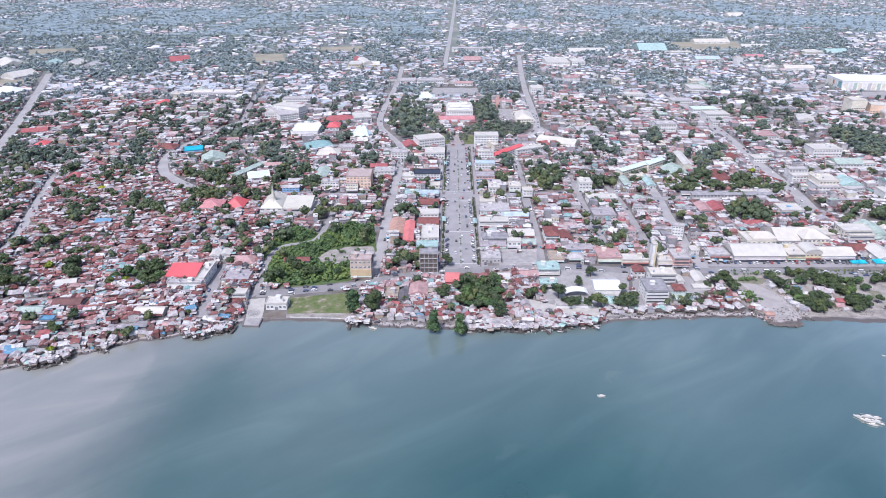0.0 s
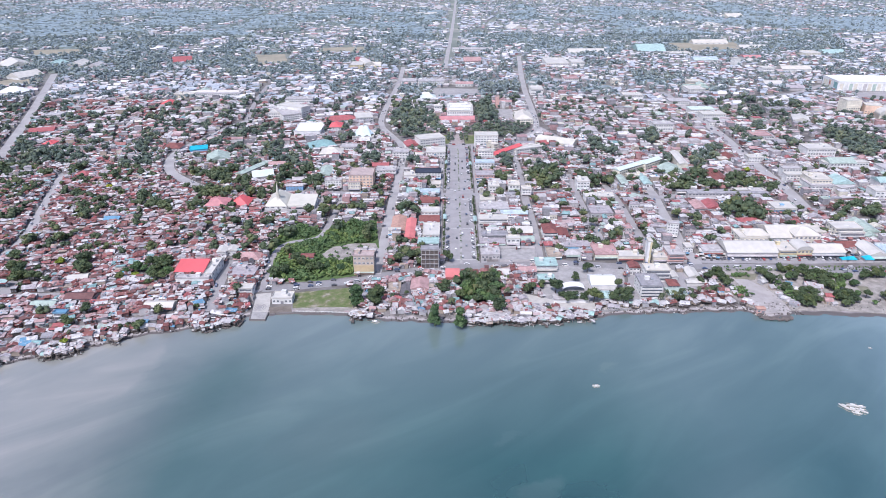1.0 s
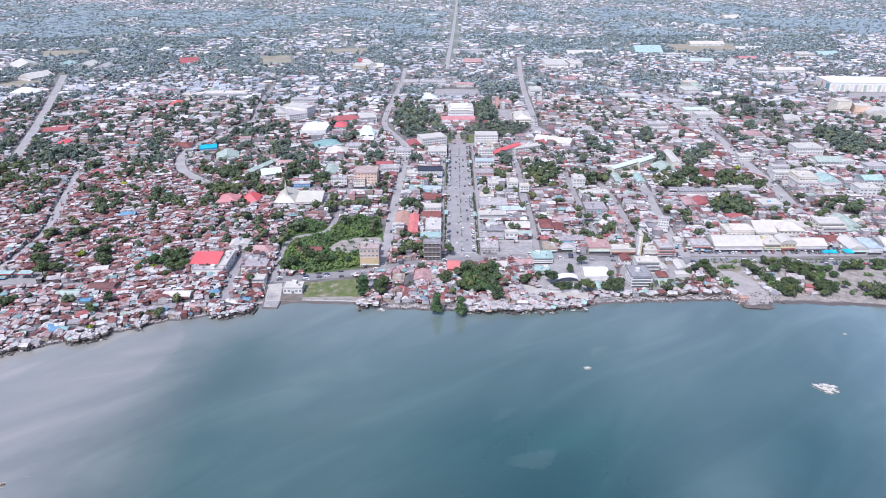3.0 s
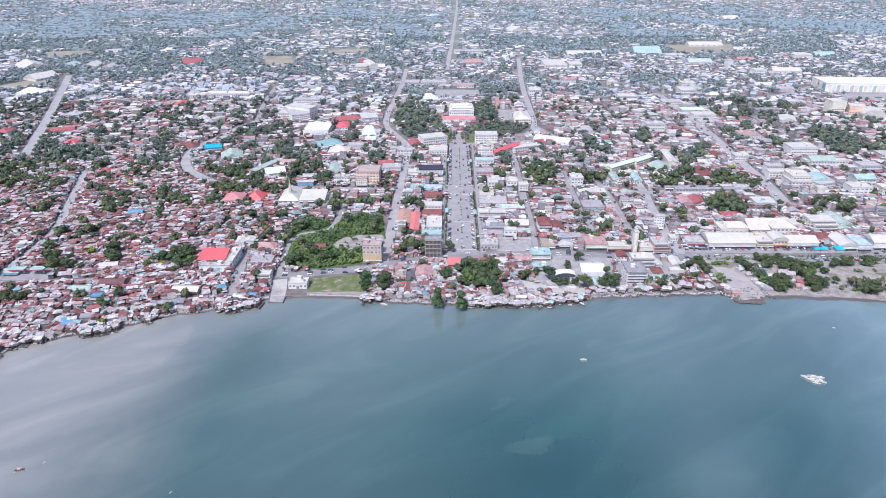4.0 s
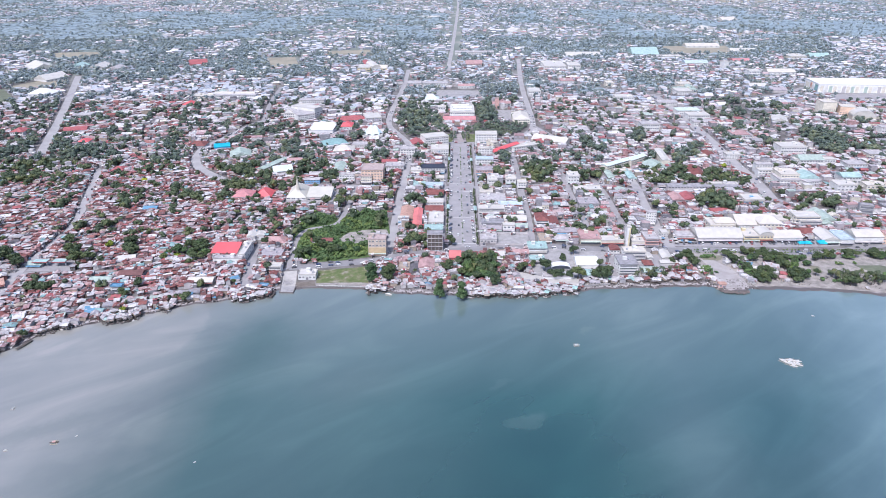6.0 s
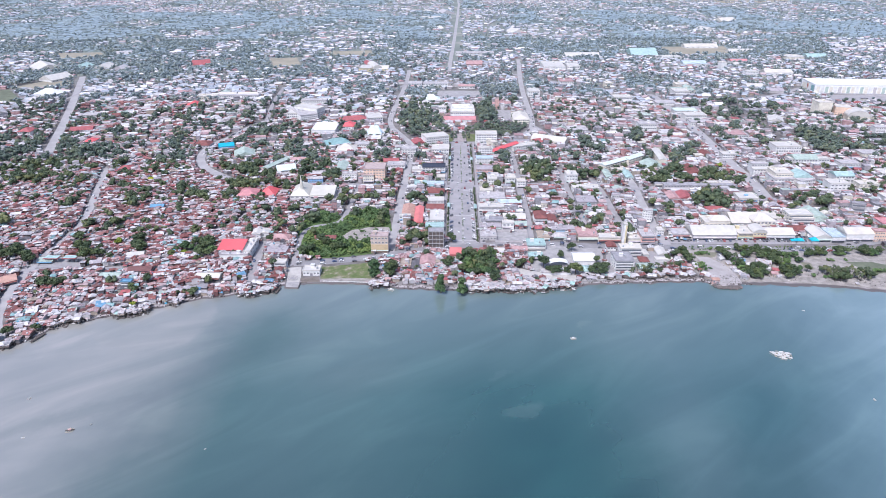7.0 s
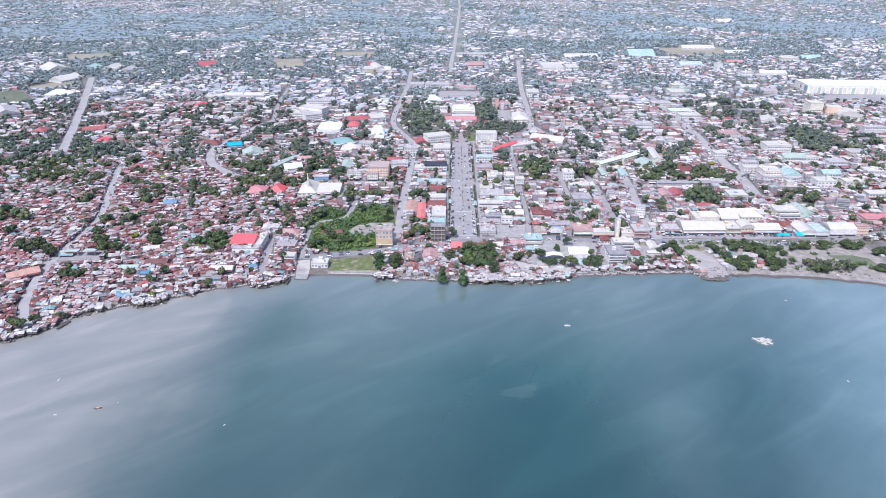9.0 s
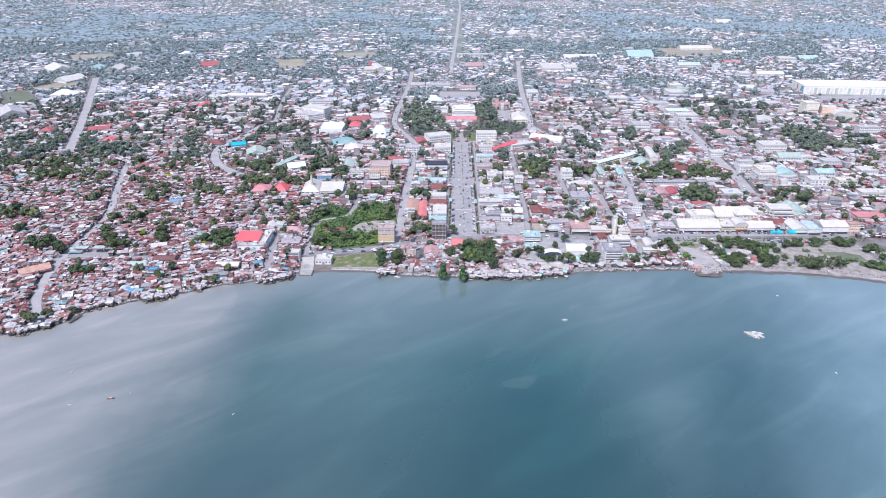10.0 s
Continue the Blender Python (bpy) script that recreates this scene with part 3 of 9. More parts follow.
def lot(name, pts, mat, label, cat, keep_clear=True):
    global made_lots
    made_lots += 1
    z = 0.02 + 0.004 * made_lots
    if mat in (sand_pale, sand_rough, dry_field, dry_grass, grass):
        # no drawn line where earth meets grass
        line = [(ax + (bx - ax) * i / 6, ay + (by - ay) * i / 6) for (ax, ay), (bx, by) in zip(pts, pts[1:] + pts[:1]) for i in range(6)]
        wide = 0.012 * max(abs(bx - ax) + abs(by - ay) for (ax, ay), (bx, by) in zip(pts, pts[1:] + pts[:1])) + 0.4
        pts = [(x + wide * noise.noise(Vector((x * 0.3 / wide, y * 0.3 / wide, 1.0))), y + wide * noise.noise(Vector((x * 0.3 / wide, y * 0.3 / wide, 8.0)))) for x, y in line]
    n = len(pts)
    v = [(x, y, z) for x, y in pts] + [(x, y, z - 0.4) for x, y in pts]
    f = [tuple(range(n))] + [(i, i + n, (i + 1) % n + n, (i + 1) % n) for i in range(n)]
    bm = bmesh.new()
    vs = [bm.verts.new(p) for p in v]
    for q in f:
        bm.faces.new([vs[i] for i in q])
    bmesh.ops.recalc_face_normals(bm, faces=bm.faces[:])
    if keep_clear:
        mark_poly(pts)
    return tagged(new(name, finish(name, bm, mat)), label, cat, kind="structure")


lot("coastal_ground", [(212, 502), (300, 500), (405, 505), (405, 418), (356, 424), (300, 434), (226, 437), (214, 460)], sand_rough, "grey sandy coastal ground with dry tufts", "ground", False)
lot("lawn", [(-113, 463), (-72, 471), (-66, 440), (-110, 440)], grass, "open green lawn behind the sea wall", "lawn")
lot("yard", [(48, 541), (78, 541), (77, 516), (46, 516)], concrete, "empty walled concrete yard", "yard")
lot("market_apron", [(205, 531), (300, 527), (400, 531), (400, 514), (300, 511), (206, 513)], asphalt, "wide concrete parking apron along the market", "apron")
lot("promenade", [(-142, 461), (-131, 463), (-127, 441), (-127, 433), (-138, 433)], paving, "pale paved promenade by the water", "promenade")
lot("plaza", [(8, 908), (26, 908), (26, 866), (9, 866)], sand, "paved plaza walk in front of the government house", "plaza")
lot("yard", [(63, 1062), (108, 1060), (104, 1006), (92, 980), (84, 1008)], concrete, "pale paved court beside the government house", "yard")
lot("yard", [(-22, 1150), (58, 1150), (60, 1218), (-20, 1222)], concrete, "pale open yard behind the government house", "yard")
lot("lawn", [(-16, 908), (7, 908), (8, 866), (-10, 866)], grass, "green lawn beside the plaza walk", "lawn")
lot("lawn", [(27, 908), (48, 908), (42, 866), (27, 866)], grass, "green lawn beside the plaza walk", "lawn")
mark(-142, 424, -62, 472)
lot("compound", [(71, 484), (75, 507), (98, 510), (147, 504), (135, 447), (124, 441), (98, 438), (81, 444), (73, 460)], concrete, "pale paved compound on the shore", "yard")
lot("car_park", [(146, 486), (149, 499), (206, 495), (200, 468), (188, 460), (154, 447), (137, 447)], asphalt, "paved yard round the waterfront hotel", "yard")
lot("field", [(-440, 1607), (-378, 1622), (-346, 1504), (-398, 1469)], dry_field, "dry tan field beyond the houses", "field")
lot("church_yard", [(-176, 665), (-120, 665), (-122, 622), (-180, 620)], concrete, "pale church yard", "yard")
lot("school_yard", [(238, 735), (300, 735), (300, 690), (240, 690)], dirt, "trodden earth school yard under trees", "yard", False)
LOT = [(-152, 549), (-138, 598), (-109, 579), (-97, 600), (-64, 598), (-56, 543), (-72, 525), (-68, 492), (-74, 489), (-94, 483), (-116, 480), (-131, 482), (-142, 488)]
lot("overgrown_ground", LOT, weeds, "weedy ground of the overgrown lot", "ground", False)
lot("clearing", [(-104, 531), (-97, 545), (-81, 552), (-60, 553), (-57, 541), (-72, 526), (-86, 519), (-99, 521)], sand_rough, "bare sandy clearing in the overgrown lot", "yard")
lot("field", [(-1018, 1698), (-915, 1714), (-858, 1616), (-967, 1610)], dry_field, "dry tan field among woods", "field")
lot("field", [(-1226, 2003), (-1108, 2025), (-1040, 1926), (-1161, 1906)], dry_field, "dry tan field on the plain", "field")
lot("field", [(-316, 1719), (-206, 1735), (-189, 1643), (-308, 1637)], dry_field, "dry tan field beyond the houses", "field")
lot("field", [(-1558, 2966), (-1105, 3027), (-1009, 2791), (-1408, 2760)], sand, "pale cleared ground far on the plain", "field")
lot("field", [(568, 1785), (743, 1791), (730, 1657), (565, 1643)], dry_field, "brown cleared ground on the plain", "field")
lot("field", [(-877, 1253), (-842, 1330), (-783, 1323), (-770, 1287), (-817, 1241)], dry_field, "brown fallow field at the edge of town", "field")
lot("field", [(-900, 1215), (-870, 1242), (-781, 1137), (-823, 1091)], weeds_dry, "green meadow at the edge of town", "field")
lot("mall_forecourt", [(690, 1178), (930, 1178), (930, 1120), (690, 1120)], asphalt, "open paved forecourt of the shopping mall", "yard")
lot("field", [(-1900, 3330), (-1250, 3410), (-1180, 3120), (-1780, 3090)], sand, "pale cleared ground far on the plain", "field")
lot("field", [(-1020, 3420), (-420, 3440), (-450, 3330), (-1000, 3310)], dry_field, "dry tan field far on the plain", "field")
lot("field", [(-330, 3560), (90, 3570), (60, 3440), (-310, 3430)], grass, "pale green field far on the plain", "field")
lot("field", [(150, 3300), (900, 3330), (960, 3170), (180, 3160)], sand, "pale cleared ground far on the plain", "field")
lot("field", [(1000, 3260), (1700, 3290), (1760, 3120), (1010, 3130)], dry_field, "dry tan field far on the plain", "field")
lot("field", [(-2300, 2560), (-1720, 2610), (-1700, 2440), (-2280, 2400)], sand, "pale cleared ground far on the plain", "field")
lot("field", [(-880, 2120), (-560, 2150), (-540, 2030), (-860, 2010)], sand, "pale cleared ground between the woods", "field")
lot("field", [(820, 2080), (1080, 2100), (1090, 2020), (830, 2010)], dry_field, "dry tan field between the woods", "field")
lot("fuel_forecourt", [(-369, 482), (-330, 482), (-330, 461), (-369, 461)], asphalt, "stained concrete forecourt of the fuel station", "yard")
# ---- east coast
lot("sand_flat", [(228, 485), (239, 483), (248, 468), (250, 457), (251, 443), (250, 432), (228, 431), (229, 443), (230, 460), (229, 477)], sand_pale, "bare pale grey sand flat by the rock groyne", "sand")
lot("lawn", [(359, 473), (382, 473), (394, 466), (394, 454), (375, 450), (365, 462)], weeds_dry, "thin green coastal lawn ringed by a sandy path", "lawn")
lot("grass_patch", [(319, 472), (326, 471), (325, 460), (316, 460)], dry_grass, "worn patch of dry grass", "grass", False)
lot("grass_patch", [(230, 493), (251, 493), (245, 483), (230, 484)], dry_grass, "worn patch of dry grass by the coast road", "grass", False)


# ---- trees ----
def sprays(rng, centres, radii, count, size, squash=0.75, loose=0.7, core=True):
    """Many small leaf sprays spread over the lobes of a crown: vertices and faces."""
    lobe = rng.integers(0, len(centres), count)
    d = rng.normal(size=(count, 3))
    d[:, 2] = np.abs(d[:, 2]) * 1.1 - 0.25
    d /= np.linalg.norm(d, axis=1)[:, None]
    p = centres[lobe] + d * (radii[lobe] * rng.uniform(0.62, 1.08, count))[:, None] * (1, 1, squash)
    a = np.cross(d + rng.normal(size=(count, 3)) * loose, rng.normal(size=(count, 3)))
    a /= np.linalg.norm(a, axis=1)[:, None] + 1e-9
    b = np.cross(a, d + rng.normal(size=(count, 3)) * loose * 0.7)
    b /= np.linalg.norm(b, axis=1)[:, None] + 1e-9
    s = (size * rng.uniform(0.6, 1.3, count))[:, None]
    v = np.stack([p - a * s, p - b * s * 0.7, p + a * s, p + b * s * 0.7], 1).reshape(-1, 3)
    # a leafy core in each lobe, so that the crown is closed behind its sprays
    n = len(centres) if core else 0
    if not n:
        return v, [tuple(q) for q in np.arange(count * 4).reshape(-1, 4).tolist()]
    w = ICO[None] * (radii[:, None] * rng.uniform(0.62, 0.86, (n, 12)))[:, :, None] * (1, 1, squash) + centres[:, None]
    f = [tuple(q) for q in np.arange(count * 4).reshape(-1, 4).tolist()]
    f += [tuple(q) for q in (ICO_FACES[None] + count * 4 + 12 * np.arange(n)[:, None, None]).reshape(-1, 3).tolist()]
    return np.concatenate([v, w.reshape(-1, 3)]), f


def ico_points():
    bm = bmesh.new()
    bmesh.ops.create_icosphere(bm, subdivisions=1, radius=1.0)
    v, f = np.array([q.co[:] for q in bm.verts]), np.array([[q.index for q in p.verts] for p in bm.faces])
    bm.free()
    return v, f


ICO, ICO_FACES = ico_points()


def limb(bm, a, c, r0, r1, sides=6):
    a, c = Vector(a), Vector(c)
    q = (c - a).to_track_quat("Z", "Y")
    rings = [[bm.verts.new(o + q @ Vector((r * math.cos(i * math.tau / sides), r * math.sin(i * math.tau / sides), 0))) for i in range(sides)] for o, r in ((a, r0), (c, r1))]
    for i in range(sides):
        bm.faces.new((rings[0][i], rings[0][(i + 1) % sides], rings[1][(i + 1) % sides], rings[1][i]))


def make_tree(name, seed, height, spread, mat, count=620, lobes=10, size=0.66, low=0.45, label="broad leafy green tree among the houses"):
    rng = np.random.default_rng(seed)
    tree = tagged(new(name), label, "tree")
    bm = bmesh.new()
    fork = Vector((rng.uniform(-0.3, 0.3), rng.uniform(-0.3, 0.3), height * 0.42))
    limb(bm, (0, 0, -0.2), fork, 0.035 * height, 0.024 * height, 8)
    ang = rng.uniform(0, math.tau, lobes)
    rad = rng.uniform(0.1, 0.68, lobes) * spread
    cen = np.stack([np.cos(ang) * rad, np.sin(ang) * rad, height * rng.uniform(low, 0.80, lobes)], 1)
    cen[0] = (0, 0, height * 0.8)
    radii = rng.uniform(0.34, 0.54, lobes) * spread
    if low < 0.4:
        # full to the ground, narrowing upwards
        cen[:, :2] *= (1.15 - 0.75 * cen[:, 2] / height)[:, None]
    for c in cen:
        limb(bm, fork, c, 0.014 * height, 0.004 * height, 5)
    part("trunk", finish("trunk", bm, bark), tree)
    v, f = sprays(rng, cen, radii, int(count * 1.12), size * 0.92, 0.8, 0.5)
    part("crown", mesh_of("crown", v.tolist(), f, mat), tree)
    return tree


def make_palm(seed, height):
    rng = np.random.default_rng(seed)
    palm = tagged(new("palm_tree"), "tall coconut palm with drooping fronds", "palm tree")
    bm = bmesh.new()
    bend = rng.uniform(-1, 1, 2) * 0.12 * height
    pts = [Vector((bend[0] * s * s, bend[1] * s * s, height * s)) for s in (0, 0.35, 0.7, 1.0)]
    for i in range(3):
        limb(bm, pts[i], pts[i + 1], 0.2 - 0.03 * i, 0.17 - 0.03 * i, 6)
    part("trunk", finish("trunk", bm, bark), palm)
    v, f = [], []
    top = np.array(pts[3])
    for i in range(18):
        a, lift = rng.uniform(0, math.tau), rng.uniform(-0.2, 0.9)
        out = np.array((math.cos(a), math.sin(a), 0))
        side = np.array((-math.sin(a), math.cos(a), 0))
        length = rng.uniform(2.6, 3.7)
        row = []
        for s in (0.02, 0.35, 0.7, 1.0):
            c = top + out * length * s * 0.9 + np.array((0, 0, length * (lift * s - 0.95 * s * s)))
            w = 0.55 * (0.25 + math.sin(math.pi * min(0.97, s + 0.08)))
            row.append((c + side * w - (0, 0, 0.18), c + (0, 0, 0.12), c - side * w - (0, 0, 0.18)))
        n = len(v)
        v += [tuple(p) for r in row for p in r]
        for j in range(3):
            f += [(n + 3 * j, n + 3 * j + 1, n + 3 * j + 4, n + 3 * j + 3), (n + 3 * j + 1, n + 3 * j + 2, n + 3 * j + 5, n + 3 * j + 4)]
    part("crown", mesh_of("crown", v, f, leaves_palm), palm)
    return palm


KINDS = {"tree": [make_tree("tree", i, h, s, leaves) for i, (h, s) in enumerate(((9, 5.2), (10.5, 6.0), (7.5, 4.6), (12, 6.2), (9.5, 4.8)))],
         "bright": [make_tree("tree", 20 + i, h, s, leaves_bright, label="bright green leafy tree in open ground") for i, (h, s) in enumerate(((7, 5.0), (8.5, 5.8), (5.6, 4.4)))],
         "lime": [make_tree("tree", 40, 5.5, 3.6, leaves_lime, label="small yellow-green tree among the roofs")],
         "tall": [make_tree("tree", 50 + i, 13.5, 4.6, (leaves, leaves_bright)[i], 1300, 20, 0.6, 0.16, label="tall dense green tree by the shore") for i in range(2)],
         "shrub": [make_tree("shrub", 60 + i, 3.0, 2.4, leaves_bright, 200, 6, 0.5, label="low dense green shrub in the overgrown lot") for i in range(3)],
         "street": [make_tree("street_tree", 70 + i, 3.6, 1.35, leaves, 90, 4, 0.42, label="young street tree on the boulevard verge") for i in range(2)],
         "palm": [make_palm(80 + i, h) for i, h in enumerate((8.5, 10.5, 7.0))]}
used_first = set()
rng = np.random.default_rng(5)
WILD, BUSH = [], []


def plant(kind, x, y, s=1.0, z=0.0):
    """The first of each kind moves to its place, later ones are copies."""
    if kind == "tree" and y > 520 and not z:
        WILD.append((x, y, 1.2 * s))
        return None
    i = int(rng.integers(0, len(KINDS[kind])))
    m = pose(x, y, z, 0, 0, rng.uniform(0, 360)) @ Matrix.Diagonal((s, s, s * rng.uniform(0.9, 1.12), 1))
    if (kind, i) not in used_first:
        used_first.add((kind, i))
        ob = KINDS[kind][i]
        ob.matrix_basis = m
        return ob
    ob = KINDS[kind][i]
    keep = ob.matrix_basis.copy()
    ob.matrix_basis = Matrix.Identity(4)
    c = copy_thing(ob, m)
    ob.matrix_basis = keep
    return c


def grove(pts, step, kinds, s0=0.8, s1=1.2, clear=True, single=True):
    """Trees at uneven spacing over a patch of land; single: each a thing of its own."""
    p = np.array(pts)
    (x0, y0), (x1, y1) = p.min(0), p.max(0)
    for y in np.arange(y0, y1, step):
        for x in np.arange(x0, x1, step):
            qx, qy = x + rng.uniform(-0.45, 0.45) * step, y + rng.uniform(-0.45, 0.45) * step
            if in_poly(qx, qy, pts) and is_free(qx - 1, qy - 1, qx + 1, qy + 1):
                size = rng.uniform(s0, s1)
                if not single:
                    (BUSH if kinds[0] == "bush" else WILD).append((qx, qy, size))
                    continue
                plant(kinds[int(rng.integers(0, len(kinds)))], qx, qy, size)
    if clear:
        mark_poly(pts)


# ---- larger buildings ----
def window_mesh():
    bm = bmesh.new()
    box(bm, -0.8, -0.10, 0, 0.8, 0.05, 1.4, 0)
    box(bm, -0.68, -0.13, 0.10, -0.04, -0.09, 1.30, 1)
    box(bm, 0.04, -0.13, 0.10, 0.68, -0.09, 1.30, 1)
    return finish("window", bm, [wall_mats["white"], glass_dark])


def door_mesh():
    bm = bmesh.new()
    box(bm, -1.1, -0.12, 0, 1.1, 0.05, 2.5, 0)
    box(bm, -0.95, -0.16, 0.05, -0.04, -0.11, 2.35, 1)
    box(bm, 0.04, -0.16, 0.05, 0.95, -0.11, 2.35, 1)
    return finish("door", bm, [wall_mats["grey"], plain("shop_shutter", (0.25, 0.24, 0.26), 0.6)])


def tank_mesh():
    bm = bmesh.new()
    bmesh.ops.create_cone(bm, cap_ends=True, segments=12, radius1=0.75, radius2=0.75, depth=1.6, matrix=Matrix.Translation((0, 0, 0.8)))
    bmesh.ops.create_cone(bm, cap_ends=True, segments=12, radius1=0.75, radius2=0.2, depth=0.3, matrix=Matrix.Translation((0, 0, 1.75)))
    return finish("water_tank", bm, plain("steel_tank", (0.55, 0.57, 0.60), 0.35, 0.6))


WINDOW, DOOR, TANK = window_mesh(), door_mesh(), tank_mesh()


def roof_mesh(kind, w, d, h, mat):
    """A roof over a footprint of width w and depth d, standing on height h."""
    bm = bmesh.new()
    o = 0.5
    x0, x1, y0, y1 = -w / 2 - o, w / 2 + o, -o, d + o
    if kind == "flat":
        box(bm, x0 + 0.2, y0 + 0.2, h, x1 - 0.2, y1 - 0.2, h + 0.25)
        for a in ((x0 + 0.2, y0 + 0.2, x1 - 0.2, y0 + 0.5), (x0 + 0.2, y1 - 0.5, x1 - 0.2, y1 - 0.2), (x0 + 0.2, y0 + 0.5, x0 + 0.5, y1 - 0.5), (x1 - 0.5, y0 + 0.5, x1 - 0.2, y1 - 0.5)):
            box(bm, a[0], a[1], h + 0.25, a[2], a[3], h + 0.95)
    elif kind == "barrel":
        n, r = 12, 0.28 * w
        rows = []
        for i in range(n + 1):
            a = math.pi * i / n
            x, z = -math.cos(a) * (w / 2 + o), h + math.sin(a) * r
            rows.append([bm.verts.new(q) for q in ((x, y0, z), (x, y1, z), (x * 0.985, y0, z - 0.3), (x * 0.985, y1, z - 0.3))])
        for a, c in zip(rows, rows[1:]):
            bm.faces.new((a[0], a[1], c[1], c[0]))
            bm.faces.new((a[0], c[0], c[2], a[2]))
            bm.faces.new((a[1], a[3], c[3], c[1]))
        for j, flip in ((0, False), (1, True)):
            ring = [r_[j] for r_ in rows]
            bm.faces.new(ring if not flip else ring[::-1])
    elif kind == "shed":
        rise = 0.16 * d
        lo = [bm.verts.new(p) for p in ((x0, y0, h), (x1, y0, h), (x1, y1, h + rise), (x0, y1, h + rise))]
        hi = [bm.verts.new(v.co + Vector((0, 0, 0.3))) for v in lo]
        bm.faces.new(hi)
        for i in range(4):
            bm.faces.new((lo[i], lo[(i + 1) % 4], hi[(i + 1) % 4], hi[i]))
        back = [bm.verts.new(p) for p in ((x0 + o, d, h), (x1 - o, d, h), (x1 - o, d, h + rise), (x0 + o, d, h + rise))]
        bm.faces.new(back)
    else:
        along_x = w >= d if kind in ("gable", "hip", "tent") else kind == "gable_x"
        rise = {"gable": 0.2, "gable_x": 0.2, "gable_y": 0.2, "hip": 0.24, "tent": 0.38}[kind] * min(w, d)
        cx, cy = 0, d / 2
        inset = {"hip": min(w, d) * 0.45, "tent": min(w, d) * 0.42}.get(kind, 0)
        if along_x:
            ends = ((x0 + inset, cy, h + rise), (x1 - inset, cy, h + rise))
        else:
            ends = ((cx, y0 + inset, h + rise), (cx, y1 - inset, h + rise))
        lo = [bm.verts.new(p) for p in ((x0, y0, h - 0.25), (x1, y0, h - 0.25), (x1, y1, h - 0.25), (x0, y1, h - 0.25))]
        e = [bm.verts.new((v.co.x, v.co.y, h)) for v in lo]
        r = [bm.verts.new(p) for p in ends]
        for i in range(4):
            bm.faces.new((lo[i], lo[(i + 1) % 4], e[(i + 1) % 4], e[i]))
        bm.faces.new(lo[::-1])
        if along_x:
            for f in ((e[0], e[1], r[1], r[0]), (e[2], e[3], r[0], r[1]), (e[1], e[2], r[1]), (e[3], e[0], r[0])):
                bm.faces.new(f)
        else:
            for f in ((e[1], e[2], r[1], r[0]), (e[3], e[0], r[0], r[1]), (e[0], e[1], r[0]), (e[2], e[3], r[1])):
                bm.faces.new(f)
    bmesh.ops.recalc_face_normals(bm, faces=bm.faces[:])
    return finish("roof", bm, mat)


BUILT = []


def frame_front(ob, w, h, floors):
    """An unglazed concrete frame: slabs and columns before a dark sheet for the bays' shade."""
    bm = bmesh.new()
    box(bm, -w / 2 + 0.4, -0.06, 0.2, w / 2 - 0.4, 0.05, h - 0.4)
    part("dark_recess", finish("dark_recess", bm, wall_mats["wood"]), ob)
    bm = bmesh.new()
    box(bm, -0.3, -0.9, 0, 0.3, -0.05, h)
    column = finish("column", bm, concrete)
    for i in range(5):
        part("column", column, ob, pose((i / 4 - 0.5) * (w - 0.7), 0, 0))
    bm = bmesh.new()
    box(bm, -w / 2, -1.0, -0.2, w / 2, -0.04, 0.2)
    slab = finish("floor_slab", bm, concrete)
    for s in range(1, floors + 1):
        part("floor_slab", slab, ob, pose(0, 0, h * s / floors))


